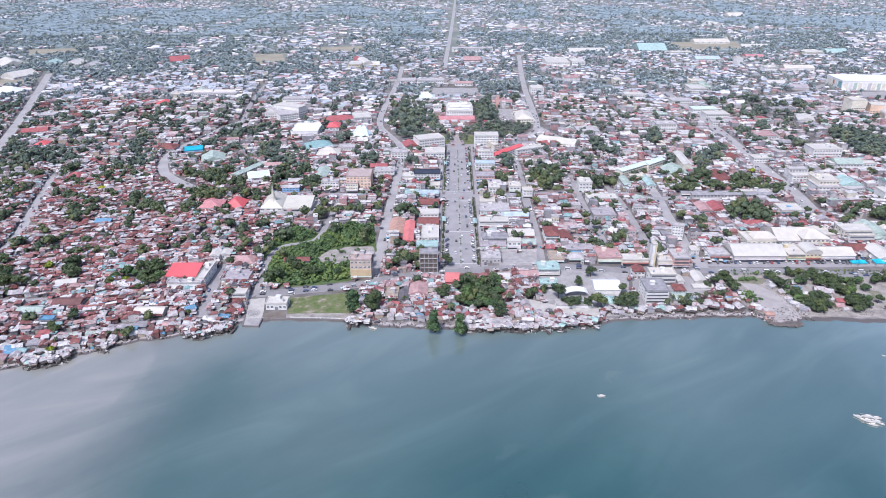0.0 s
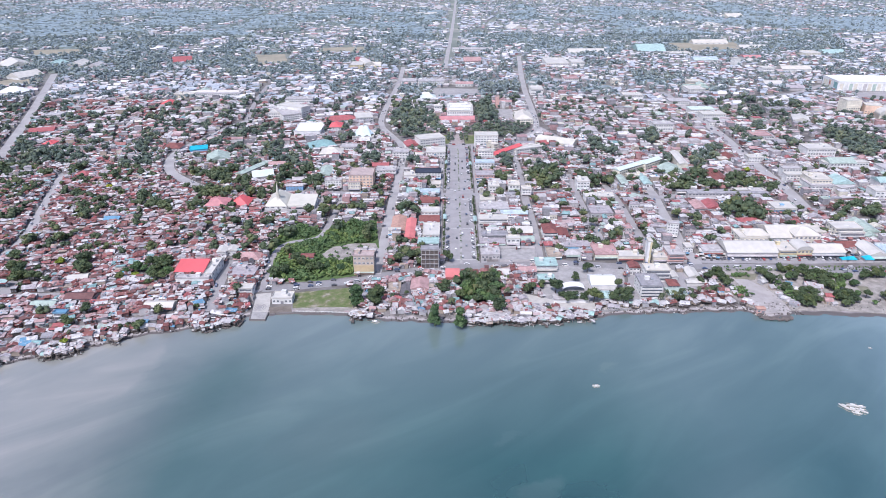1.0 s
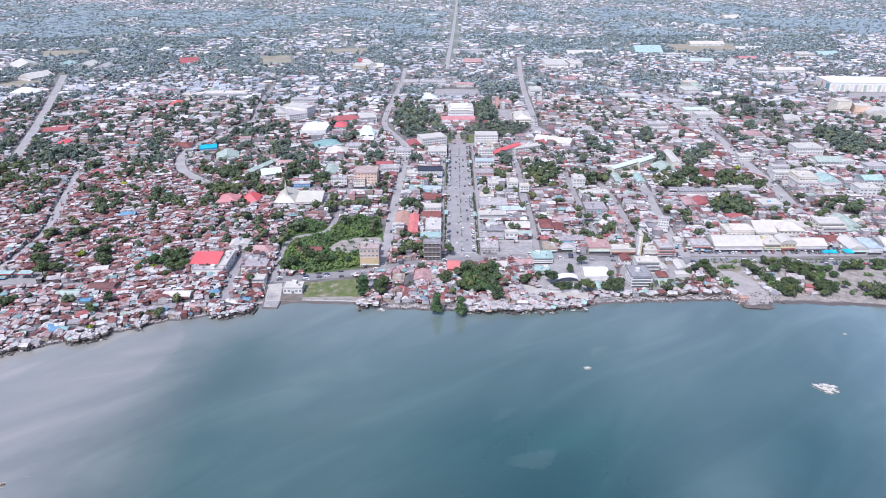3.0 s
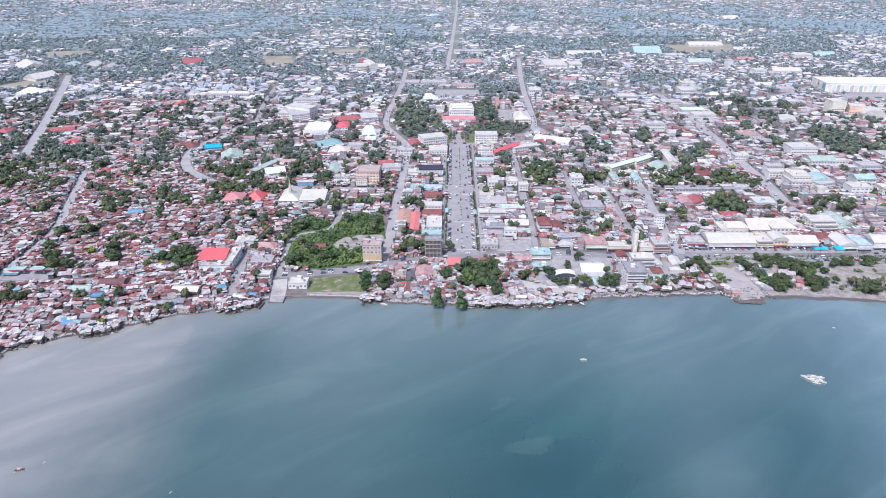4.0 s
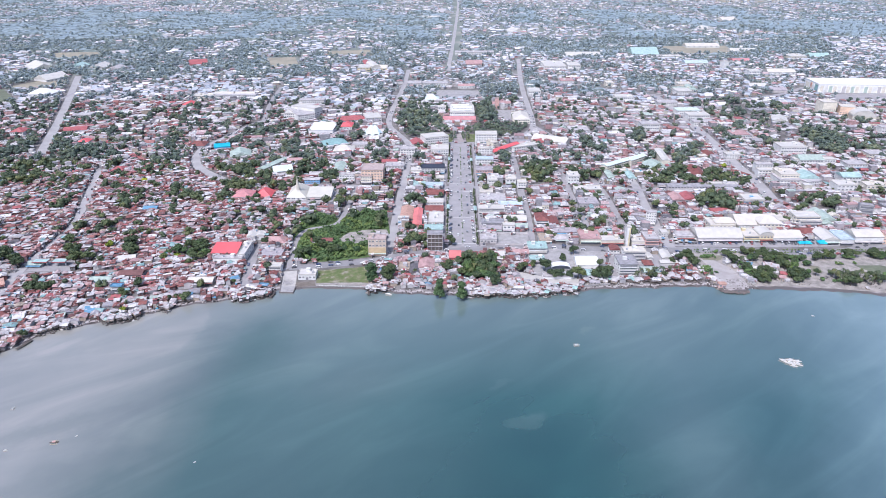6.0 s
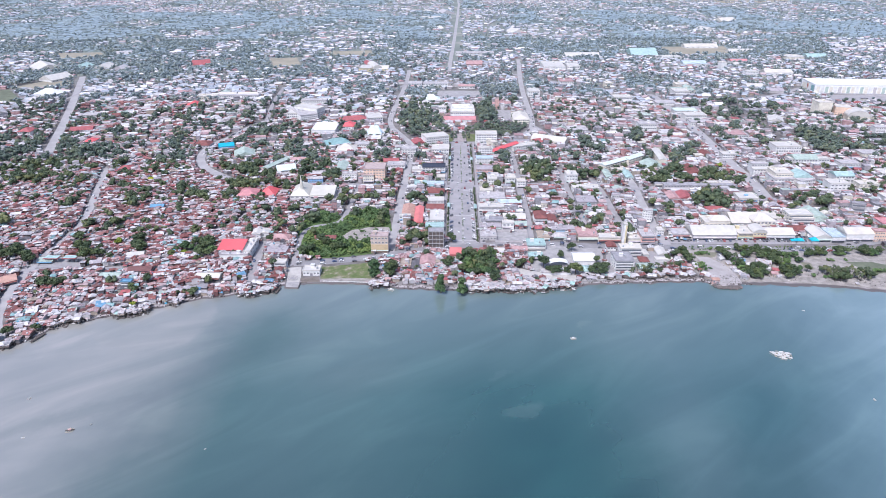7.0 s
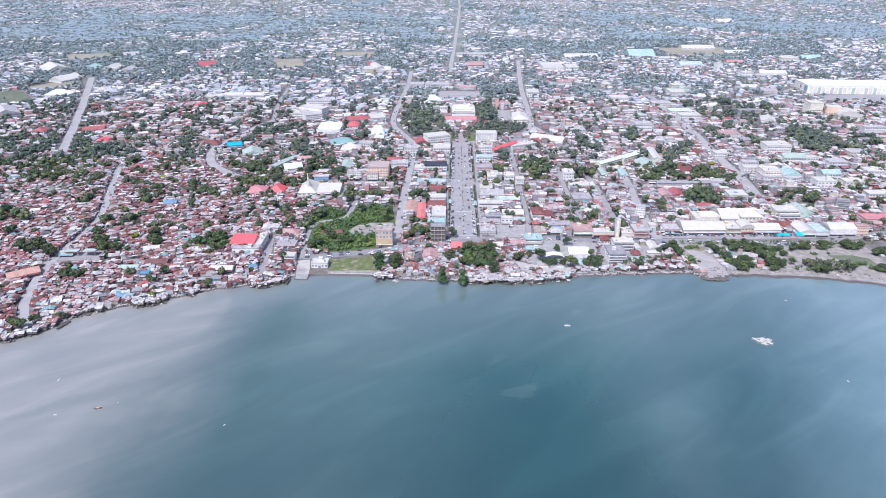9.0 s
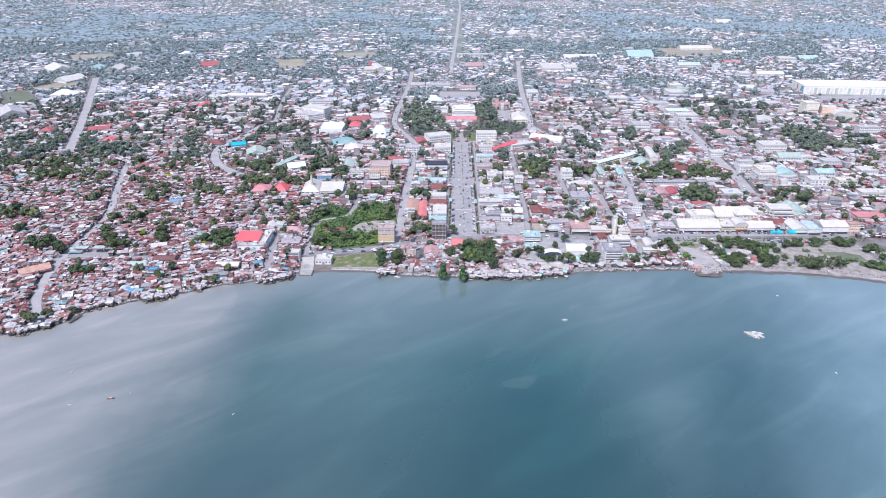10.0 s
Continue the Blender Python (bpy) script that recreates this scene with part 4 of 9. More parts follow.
def building(name, label, x, y, turn, w, d, h, roof="flat", wall="white", top="pale", floors=2, bays=5, cat="building", margin=0.5, style=""):
    """A building: (x, y) is the middle of its front wall's foot."""
    m = pose(x, y, 0, 0, 0, turn)
    ob = tagged(new(name), label, cat)
    ob.matrix_basis = m
    bm = bmesh.new()
    box(bm, -w / 2, 0, -0.3, w / 2, d, h)
    part("wall", finish("wall", bm, wall_mats[wall]), ob)
    if floors > 1:
        bm = bmesh.new()
        box(bm, -w / 2 - 0.12, -0.12, -0.12, w / 2 + 0.12, d + 0.12, 0.12)
        band = finish("ledge", bm, wall_mats[wall])
        for s in range(1, floors):
            part("ledge", band, ob, pose(0, 0, h * s / floors))
    deck = part("roof", roof_mesh(roof, w, d, h, roof_mats[top]), ob)
    seed = random.Random(int(x * 10 + y))
    if roof == "flat" and w * d > 90 and seed.random() < 0.6:
        # stair house and water tanks on the roof deck
        bm = bmesh.new()
        box(bm, -1.6, -1.4, 0, 1.6, 1.4, 2.3)
        box(bm, -1.8, -1.6, 2.3, 1.8, 1.6, 2.5)
        part("stair_house", finish("stair_house", bm, wall_mats[wall]), deck, pose(seed.uniform(-0.3, 0.3) * w, d * seed.uniform(0.55, 0.8), h + 0.25))
        if y < 800:
            part("water_tank", TANK, deck, pose(seed.uniform(-0.35, 0.35) * w, d * seed.uniform(0.3, 0.5), h + 0.25))
    storey = h / max(1, floors)
    far = y > 600
    if y > 820:
        bays = min(bays, 6)
    if y > 1000:
        floors = min(floors, 3)
    pick = random.Random(int(x * 7 + y * 3))
    shop = bays and y < 760 and w > 9 and cat in ("store", "shop", "market hall", "building") and pick.random() < 0.75
    banded = floors >= 2 and w > 8 and pick.random() < 0.5
    if y > 700 and floors >= 2:
        banded = True
    if style == "terraces":
        shop, banded = False, True
    if style == "frame":
        frame_front(ob, w, h, floors)
        bays = 0
    if bays:
        sx = min(2.2, 0.62 * w / bays / 1.6)
        sz = min(1.3, 0.42 * storey / 1.4)
        strip_ = None
        for s in range(floors):
            z = storey * s + storey * 0.32
            if s == 0 and shop:
                # dark panel for the shade inside an open shop front, under an awning
                bm = bmesh.new()
                box(bm, -w / 2 + 0.5, -0.06, 0.02, w / 2 - 0.5, 0.06, min(2.7, storey * 0.75))
                front = part("shopfront", finish("shopfront", bm, glass_dark), ob)
                bm = bmesh.new()
                top_z = min(3.1, storey * 0.85)
                v = [bm.verts.new(q) for q in ((-w / 2, -0.05, top_z), (w / 2, -0.05, top_z), (w / 2, -1.7, top_z - 0.45), (-w / 2, -1.7, top_z - 0.45))]
                u = [bm.verts.new(q.co - Vector((0, 0, 0.08))) for q in v]
                bm.faces.new(v)
                bm.faces.new(u[::-1])
                for i in range(4):
                    bm.faces.new((v[i], u[i], u[(i + 1) % 4], v[(i + 1) % 4]))
                part("awning", finish("awning", bm, roof_mats[pick.choice(("pale", "grey", "lilac", "rust", "white", "blue", "green"))]), front)
                continue
            if banded:
                # one long window band with mullions to a floor
                if strip_ is None:
                    bm = bmesh.new()
                    panes = max(3, int(w / 3.4)) if far else 1
                    cuts = []
                    for k in range(panes):
                        u0, u1 = -w / 2 + 0.6 + (w - 1.2) * k / panes, -w / 2 + 0.6 + (w - 1.2) * (k + 1) / panes
                        inset = 0.19 * (u1 - u0) if far else 0.0
                        cuts += [u0 + inset, u1 - inset]
                    high = storey * (0.34 if far else 0.42)
                    rim = [[bm.verts.new((u, v_, z_)) for u in cuts] for v_, z_ in ((0.05, 0), (-0.07, 0), (-0.07, high), (0.05, high))]
                    for k in range(len(cuts) - 1):
                        for j in range(4):
                            bm.faces.new((rim[j][k], rim[j][k + 1], rim[(j + 1) % 4][k + 1], rim[(j + 1) % 4][k])).material_index = k % 2
                    for k in (0, -1):
                        bm.faces.new([row[k] for row in rim])
                    bmesh.ops.recalc_face_normals(bm, faces=bm.faces[:])
                    strip_ = finish("window_band", bm, [glass_dark, wall_mats[wall]])
                    bm = bmesh.new()
                    box(bm, -w / 2 - 0.1, -0.75, -0.9, w / 2 + 0.1, -0.01, -0.75)
                    box(bm, -w / 2 - 0.1, -0.75, -0.75, w / 2 + 0.1, -0.66, -0.05)
                    rail = finish("balcony", bm, wall_mats[wall])
                part("window_band", strip_, ob, pose(0, 0, z + 0.3))
                if s and not far:
                    part("balcony", rail, ob, pose(0, 0, z + 0.35))
            else:
                for i in range(bays):
                    u = (i + 0.5) / bays * w - w / 2
                    if s == 0 and i == bays // 2:
                        part("door", DOOR, ob, pose(u, 0, 0) @ Matrix.Diagonal((min(1, sx), 1, min(1.0, storey / 3), 1)))
                    else:
                        part("window", WINDOW, ob, pose(u, 0, z) @ Matrix.Diagonal((sx, 1, sz, 1)))
            if not far:
                k = max(1, min(4, int(d / 5)))
                # the side that faces the boulevard's axis
                side = -1 if x > 12 else 1
                for i in range(k):
                    part("window", WINDOW, ob, pose(side * w / 2, (i + 0.5) / k * d, z, 0, 0, 90 * side) @ Matrix.Diagonal((min(1.3, sx), 1, sz, 1)))
    c, s = math.cos(math.radians(turn)), math.sin(math.radians(turn))
    e = margin
    mark_poly([(x + a * c - b_ * s, y + a * s + b_ * c) for a, b_ in ((-w / 2 - e, -e), (w / 2 + e, -e), (w / 2 + e, d + e), (-w / 2 - e, d + e))])
    BUILT.append(ob)
    return ob


def spire(parent, x, y, z, r, h, mat, sides=4):
    bm = bmesh.new()
    limb(bm, (x, y, z), (x, y, z + h), r, 0.12, sides)
    part("spire", finish("spire", bm, mat), parent)


building("hall", "wide low hall with a bright red metal roof", -202.5, 489.1, 0.0, 23.2, 17.5, 4.4, "shed", "white", "scarlet", 1, 0, cat="hall")
building("building", "long white two-storey block beside the red-roofed hall", -183.8, 479.8, 0.0, 5.8, 29.0, 7.3, "flat", "white", "white", 2, 2, cat="building")
building("building", "pale flat-roofed front block below the red hall", -195.0, 475.4, 0.0, 25.9, 5.5, 5.8, "flat", "white", "pale", 1, 7, cat="building")
building("shed", "small white gabled store", -187.9, 524.7, 0.0, 7.6, 9.8, 5.2, "gable", "white", "white", 1, 2, cat="shed")
building("shed", "small white gabled store", -180.2, 527.8, 0.0, 8.1, 8.7, 4.7, "gable", "white", "white", 1, 2, cat="shed")
building("building", "low building with a wide faded pink roof", -164.0, 514.2, 0.0, 21.3, 14.7, 3.1, "hip", "pale", "pink", 1, 6, cat="building")
building("building", "low building with a wide lilac-grey flat roof", -160.0, 485.7, 0.0, 20.4, 16.2, 3.0, "flat", "pale", "lilac", 1, 5, cat="building")
building("house", "white house with a red hipped roof", -159.9, 463.6, 0.0, 7.6, 10.5, 2.9, "hip", "white", "red", 1, 3, cat="house")
building("building", "white two-storey building with a flat roof near the road", -148.9, 458.5, 0.0, 10.0, 7.7, 5.7, "flat", "white", "white", 2, 4, cat="building")
building("building", "white waterfront building with dark doors beside the lawn", -118.7, 445.7, 0.0, 14.8, 9.8, 4.7, "flat", "white", "white", 1, 5, cat="building")
building("house", "long low house with a faded red roof in the overgrown lot", -119.2, 518.6, 0.0, 20.4, 7.4, 3.1, "gable", "pale", "rust", 1, 6, cat="house")
tan_block = building("building", "tan five-storey building with a bare concrete top", -63.4, 492.2, 0.0, 16.2, 9.0, 16.6, "flat", "sandstone", "rosy", 4, 5, cat="building")
building("building", "plain concrete block behind the tan building", -65.6, 509.2, 0.0, 15.2, 8.4, 11.1, "flat", "pale", "pale", 3, 4, cat="building")
building("warehouse", "workshop with a long orange-brown roof", -42.1, 574.1, 0.0, 12.5, 34.0, 2.8, "gable_y", "pale", "orange", 1, 3, cat="warehouse")
building("warehouse", "long workshop with a bright coral red roof", -30.2, 553.7, 0.0, 8.7, 45.2, 4.3, "gable_y", "grey", "salmon", 1, 2, cat="warehouse")
building("building", "small white two-storey office", -44.4, 567.3, 0.0, 11.0, 5.0, 6.0, "flat", "white", "white", 2, 4, cat="building")
building("building", "white store with a large white roof", -11.3, 560.0, 0.0, 14.8, 27.4, 4.3, "flat", "white", "white", 2, 4, cat="building")
building("building", "store with a pale turquoise roof", -13.3, 541.1, 0.0, 18.2, 11.5, 4.8, "flat", "white", "mint", 2, 5, cat="building")
building("building", "unfinished four-storey concrete frame building", -11.0, 504.0, 0.0, 14.4, 7.3, 16.4, "flat", "grey", "grey", 4, 5, cat="building", style="frame")
building("building", "low shop with a cream roof", -11.1, 526.4, 0.0, 13.1, 8.7, 4.1, "flat", "white", "cream", 1, 3, cat="building")
building("building", "shops with weathered red-brown roofs", -13.6, 594.9, 0.0, 18.7, 16.3, 2.8, "gable", "pale", "rust", 1, 4, cat="building")
building("building", "white house block with a pale roof", -13.5, 613.8, 0.0, 18.2, 12.9, 4.6, "flat", "white", "white", 2, 5, cat="building")
building("shop", "small coral red roofed shop at the head of the boulevard", 7.2, 477.7, 0.0, 10.3, 11.1, 5.3, "shed", "red", "salmon", 1, 3, cat="shop")
building("building", "narrow house with a dark green roof", -28.4, 454.7, 0.0, 7.4, 15.3, 2.8, "gable_y", "grey", "dark", 1, 2, cat="building")
building("building", "row of shops with flaking pale pink roofs", -18.0, 462.6, 0.0, 13.3, 15.8, 3.3, "gable_y", "pale", "pink", 1, 4, cat="building")
building("building", "low walled block with a tan roof", -37.4, 459.3, 0.0, 9.1, 13.8, 2.8, "flat", "pale", "tan", 1, 3, cat="building")
building("store", "store with a wide white roof", 69.0, 566.7, 0.0, 22.4, 15.0, 3.8, "gable", "white", "white", 1, 6, cat="store")
building("store", "store with a grey-green roof", 69.0, 548.5, 0.0, 20.9, 11.7, 3.7, "gable", "pale", "green", 1, 5, cat="store")
building("store", "white store with a dark panelled roof", 45.5, 557.9, 0.0, 23.1, 12.1, 4.3, "flat", "white", "grey", 2, 5, cat="store")
building("store", "lilac-grey flat-roofed store among the town houses", 42.9, 544.7, 0.0, 22.1, 10.4, 3.2, "flat", "pale", "lilac", 1, 5, cat="store")
building("store", "white box store among the town houses", 60.7, 545.2, 0.0, 11.6, 7.0, 7.4, "flat", "white", "white", 2, 3, cat="store")
building("store", "pair of low sheds with pale roofs", 39.4, 519.9, 0.0, 15.7, 12.8, 4.1, "flat", "pale", "pale", 1, 5, cat="store")
building("building", "white long building with a pale roof", 46.7, 594.5, 0.0, 27.0, 10.8, 5.1, "flat", "white", "white", 2, 7, cat="building")
building("building", "store with a pale blue roof", 67.9, 611.9, 0.0, 25.3, 11.4, 3.5, "gable", "white", "ice", 1, 5, cat="building")
building("building", "white commercial block with three roof boxes", 49.4, 618.3, 0.0, 28.1, 20.7, 5.8, "flat", "white", "pale", 2, 8, cat="building")
building("building", "low commercial block with a cream roof", 44.0, 645.5, 0.0, 14.5, 14.2, 4.8, "flat", "white", "cream", 2, 4, cat="building")
building("building", "three-storey white building with a rust-red hipped roof", 95.1, 558.2, 0.0, 12.3, 19.8, 7.5, "hip", "white", "rust", 3, 5, cat="building")
building("house", "long houses with rusted roofs", 106.5, 558.8, 0.0, 10.5, 17.1, 3.8, "gable_y", "pale", "rust", 1, 3, cat="house")
building("building", "low building with a grey-lilac roof", 116.5, 537.7, 0.0, 25.1, 11.3, 3.2, "flat", "grey", "lilac", 1, 6, cat="building")
building("building", "low building with a pale domed roof", 109.4, 522.2, 0.0, 13.1, 11.8, 3.1, "hip", "pale", "pale", 1, 4, cat="building")
building("building", "walled yard block with a tan roof", 93.2, 520.2, 0.0, 11.4, 16.1, 2.6, "flat", "white", "tan", 1, 3, cat="building")
building("store", "store with a red and white roof and pale green front", 135.8, 517.9, 0.0, 19.5, 20.5, 5.1, "flat", "cream", "pink", 1, 6, cat="store")
building("store", "long white arcade front with a white roof", 155.5, 514.2, 0.0, 21.0, 10.5, 5.1, "flat", "cream", "white", 1, 9, cat="store")
building("store", "white arcade front with a flat roof", 179.4, 512.1, 0.0, 12.7, 9.4, 5.1, "flat", "cream", "white", 1, 5, cat="store")
pylon = building("tower", "slim cream and yellow pylon tower", 168.5, 511.1, 0.0, 3.4, 6.4, 20.0, "flat", "bright", "white", 1, 0, cat="tower")
building("building", "four-storey building with a pink gridded front", 191.0, 510.0, 0.0, 12.7, 16.9, 8.6, "flat", "pink", "pale", 3, 6, cat="building")
building("building", "white six-storey tower block under construction", 204.4, 563.6, -15.0, 9.4, 6.5, 13.5, "flat", "white", "pale", 5, 4, cat="building")
building("building", "white corner building with a pale roof", 210.1, 533.9, 0.0, 6.6, 8.9, 4.2, "flat", "white", "white", 2, 3, cat="building")
building("building", "white flat-roofed shops among the town houses", 227.3, 525.3, 0.0, 16.2, 13.1, 4.1, "flat", "white", "pale", 1, 5, cat="building")
building("market_hall", "long market hall with a bright white roof", 258.6, 520.9, 0.0, 42.3, 24.2, 5.6, "gable", "pale", "white", 1, 12, cat="market hall")
building("market_hall", "market hall with a cream front and white roof", 288.5, 521.8, 0.0, 14.7, 18.6, 6.2, "flat", "yellow", "cream", 2, 6, cat="market hall")
building("market_hall", "market hall with a barrel-vaulted white roof", 302.1, 521.8, 0.0, 12.4, 15.3, 7.2, "barrel", "yellow", "white", 2, 4, cat="market hall")
building("market_hall", "market hall with a cream roof behind the apron", 322.5, 521.7, 0.0, 27.6, 18.5, 5.1, "gable", "white", "cream", 1, 8, cat="market hall")
building("market_hall", "market hall with a faded blue and white roof", 374.2, 514.7, 0.0, 12.7, 20.8, 5.7, "flat", "white", "ice", 1, 4, cat="market hall")
building("market_hall", "low market hall with a white roof", 360.5, 516.2, 0.0, 16.2, 23.9, 5.1, "gable", "white", "white", 1, 5, cat="market hall")
building("market_hall", "market building with a wide cream roof", 396.5, 517.6, 0.0, 26.6, 18.0, 7.6, "gable", "white", "cream", 1, 5, cat="market hall")
building("building", "white two-storey building with a stepped cream roof", 269.9, 545.8, 0.0, 24.9, 19.0, 7.4, "flat", "cream", "cream", 2, 6, cat="building")
building("building", "store with large cream roofs", 303.3, 552.5, 0.0, 32.1, 29.4, 4.8, "gable", "white", "cream", 1, 6, cat="building")
building("building", "store with a cream roof", 333.0, 563.4, 0.0, 17.8, 17.4, 4.9, "flat", "cream", "cream", 2, 5, cat="building")
building("building", "white commercial building with a wide roof", 360.5, 555.6, 0.0, 21.8, 19.6, 7.5, "flat", "white", "white", 2, 6, cat="building")
building("building", "house with a rusty red roof behind the market", 349.6, 534.3, 0.0, 20.0, 13.5, 3.7, "hip", "pale", "rust", 1, 4, cat="building")
building("building", "grey-green roofed store among the town houses", 377.8, 555.5, 0.0, 9.7, 22.0, 4.8, "gable_y", "pale", "green", 1, 3, cat="building")
building("building", "building with a pale turquoise roof on the coast road", 83.3, 497.8, 0.0, 17.1, 14.0, 5.0, "flat", "white", "mint", 2, 5, cat="building")
building("building", "low annex with a turquoise roof", 80.2, 476.1, 0.0, 12.9, 8.2, 3.9, "flat", "white", "mint", 1, 4, cat="building")
building("building", "low white wing with a pale roof", 94.5, 447.0, 0.0, 25.5, 6.5, 2.3, "flat", "bright", "pale", 1, 0, cat="building")
building("building", "building with wide white roofs", 122.9, 467.6, 0.0, 18.9, 17.0, 3.8, "gable", "white", "bright", 1, 0, cat="building")
building("building", "small building with a mint green roof", 120.4, 449.3, 0.0, 10.1, 10.7, 2.8, "hip", "white", "mint", 1, 3, cat="building")
building("hotel", "white four-storey waterfront hotel with a grey roof and terraces", 154.8, 453.2, 0.0, 15.9, 19.1, 10.3, "flat", "white", "grey", 4, 7, cat="hotel", style="terraces")
building("building", "white wing with a rust-red roof", 152.4, 491.7, 0.0, 8.3, 9.7, 6.4, "gable_y", "white", "rust", 2, 3, cat="building")
building("building", "large white commercial building with a pale roof and balconies", 167.1, 479.7, 0.0, 18.9, 11.3, 9.7, "flat", "white", "cream", 3, 8, cat="building", style="terraces")
building("building", "pale roofed house by the beach", 173.4, 450.7, 0.0, 13.8, 10.8, 4.7, "gable", "cream", "green", 1, 4, cat="building")
building("house", "house with a rust-red hipped roof beside the hotel", 177.1, 469.1, 0.0, 8.0, 9.8, 2.5, "hip", "pale", "rust", 1, 3, cat="house")
building("shed", "narrow white canopy over parked buses", 182.2, 483.3, 0.0, 4.7, 10.3, 2.5, "gable_y", "white", "white", 1, 0, cat="shed")
building("shed", "long white canopy among the town houses", 197.5, 483.2, 0.0, 8.6, 16.0, 2.5, "gable_y", "white", "white", 1, 0, cat="shed")
building("shed", "long white wall shed", 195.9, 473.4, 0.0, 14.8, 5.4, 2.5, "gable", "white", "white", 1, 0, cat="shed")
building("house", "houses with white roofs by the road", 47.1, 489.4, 0.0, 9.6, 7.6, 3.0, "gable", "white", "white", 1, 3, cat="house")
building("house", "row with flaking pink roofs by the road", 67.2, 492.6, 0.0, 14.2, 9.7, 2.5, "gable", "pale", "pink", 1, 4, cat="house")
building("house", "rust-roofed house at the end of the boulevard", 20.8, 489.5, 0.0, 13.1, 7.6, 2.5, "gable", "pale", "rust", 1, 4, cat="house")
church = building("church", "large ivory church with a sweeping tent roof and spire", -167.9, 634.9, 0.0, 22.1, 34.3, 3.0, "tent", "white", "ivory", 1, 4, cat="church")
building("building", "church hall with a wide ivory roof", -142.5, 634.7, 0.0, 26.5, 23.1, 3.6, "shed", "white", "ivory", 1, 6, cat="building")
building("pavilion", "pavilion with a bright red pyramid roof", -205.4, 638.1, 0.0, 17.8, 21.6, 2.5, "tent", "pale", "scarlet", 1, 4, cat="pavilion")
building("building", "low building with a rose red roof", -228.3, 635.3, 0.0, 21.1, 21.5, 3.6, "hip", "white", "coral", 1, 5, cat="building")
building("school_building", "long school block with a pale green roof", -217.8, 750.9, 64.9, 48.3, 9.5, 4.7, "gable", "cream", "green", 2, 8, cat="school building")
building("hall", "school hall with a frosty green gabled roof", -202.0, 724.0, 18.0, 23.0, 22.0, 4.0, "gable_x", "pale", "frost", 1, 5, cat="hall")
building("school_building", "low school block with a pink roof", -196.4, 764.3, 0.0, 21.0, 12.7, 4.1, "gable", "white", "pink", 1, 6, cat="school building")
building("building", "green-roofed hall with a curved gable", -136.0, 728.2, 0.0, 13.8, 31.8, 3.3, "gable_y", "pale", "green", 1, 3, cat="building")
building("school_building", "long blue-grey school block", -160.1, 688.9, 0.0, 17.9, 7.0, 5.0, "gable", "blue", "pale", 2, 6, cat="school building")
building("school_building", "long low school block with pale roof", -157.8, 714.5, 0.0, 21.2, 11.2, 2.6, "gable", "white", "pale", 1, 7, cat="school building")
building("building", "white three-storey apartment building with balconies", -119.1, 692.8, 0.0, 17.7, 9.0, 9.4, "flat", "white", "pale", 3, 6, cat="building")
building("building", "tall apricot five-storey building with white window bands", -88.6, 690.0, 0.0, 25.2, 24.2, 16.2, "flat", "apricot", "rosy", 5, 7, cat="building")
building("building", "apricot lower block with cream windows", -95.5, 685.8, 0.0, 12.8, 10.6, 10.0, "flat", "cream", "rosy", 3, 5, cat="building")
building("building", "long shop row with pale roofs", -66.2, 738.2, 0.0, 22.6, 16.1, 5.3, "flat", "white", "pale", 2, 7, cat="building")
building("building", "building with a rust-red roof by the avenue", -74.4, 759.1, 0.0, 19.1, 12.6, 4.1, "gable", "white", "red", 1, 4, cat="building")
building("building", "white three-storey building by the avenue", -53.2, 797.3, 0.0, 19.4, 14.0, 9.1, "flat", "white", "pale", 3, 5, cat="building")
building("building", "tall white and pink four-storey building", -14.6, 840.3, 20.6, 34.0, 22.6, 13.8, "flat", "white", "white", 4, 6, cat="building")
building("building", "red-roofed building beside the tall white block", -39.0, 836.9, 15.7, 17.4, 21.2, 5.8, "gable", "white", "red", 2, 4, cat="building")
building("building", "white shops with a pale roof facing the boulevard", -10.6, 802.5, 0.0, 23.8, 23.7, 7.1, "flat", "white", "white", 2, 5, cat="building")
building("building", "white three-storey building with dark solar panels on the roof", -17.8, 722.6, 0.0, 28.5, 15.6, 7.8, "flat", "white", "navy", 3, 6, cat="building")
building("building", "low white wing among the town houses", -38.5, 720.9, 0.0, 12.9, 13.4, 5.2, "flat", "white", "white", 1, 3, cat="building")
building("shop", "shop with a mint roof", -32.6, 668.0, 0.0, 13.9, 15.0, 4.3, "flat", "cream", "mint", 1, 4, cat="shop")
building("shop", "shop with a blue-grey roof", -15.3, 670.3, 0.0, 20.8, 11.7, 3.7, "flat", "pale", "ice", 1, 5, cat="shop")
building("shop", "shop with a cream roof facing the boulevard", -10.5, 692.9, 0.0, 13.1, 10.7, 5.0, "flat", "cream", "cream", 2, 4, cat="shop")
building("shop", "long shop with a red-brown roof", -14.1, 642.8, 0.0, 19.0, 15.6, 3.6, "gable", "pale", "rust", 1, 5, cat="shop")
glass_church = building("church", "pale blue and white crystal-shaped church", -108.7, 881.0, 0.0, 28.3, 34.0, 4.6, "flat", "white", "white", 1, 5, cat="church")
building("hall", "large white hall with a broad roof", -186.7, 899.6, 0.0, 36.0, 44.0, 8.0, "flat", "bright", "bright", 1, 7, cat="hall")
building("building", "white terraced building with blue bands", -223.8, 983.2, 27.7, 27.6, 48.3, 10.8, "flat", "white", "pale", 4, 6, cat="building")
building("building", "tall white office building", -209.6, 1011.7, 61.5, 19.6, 48.1, 15.3, "flat", "white", "white", 5, 3, cat="building")
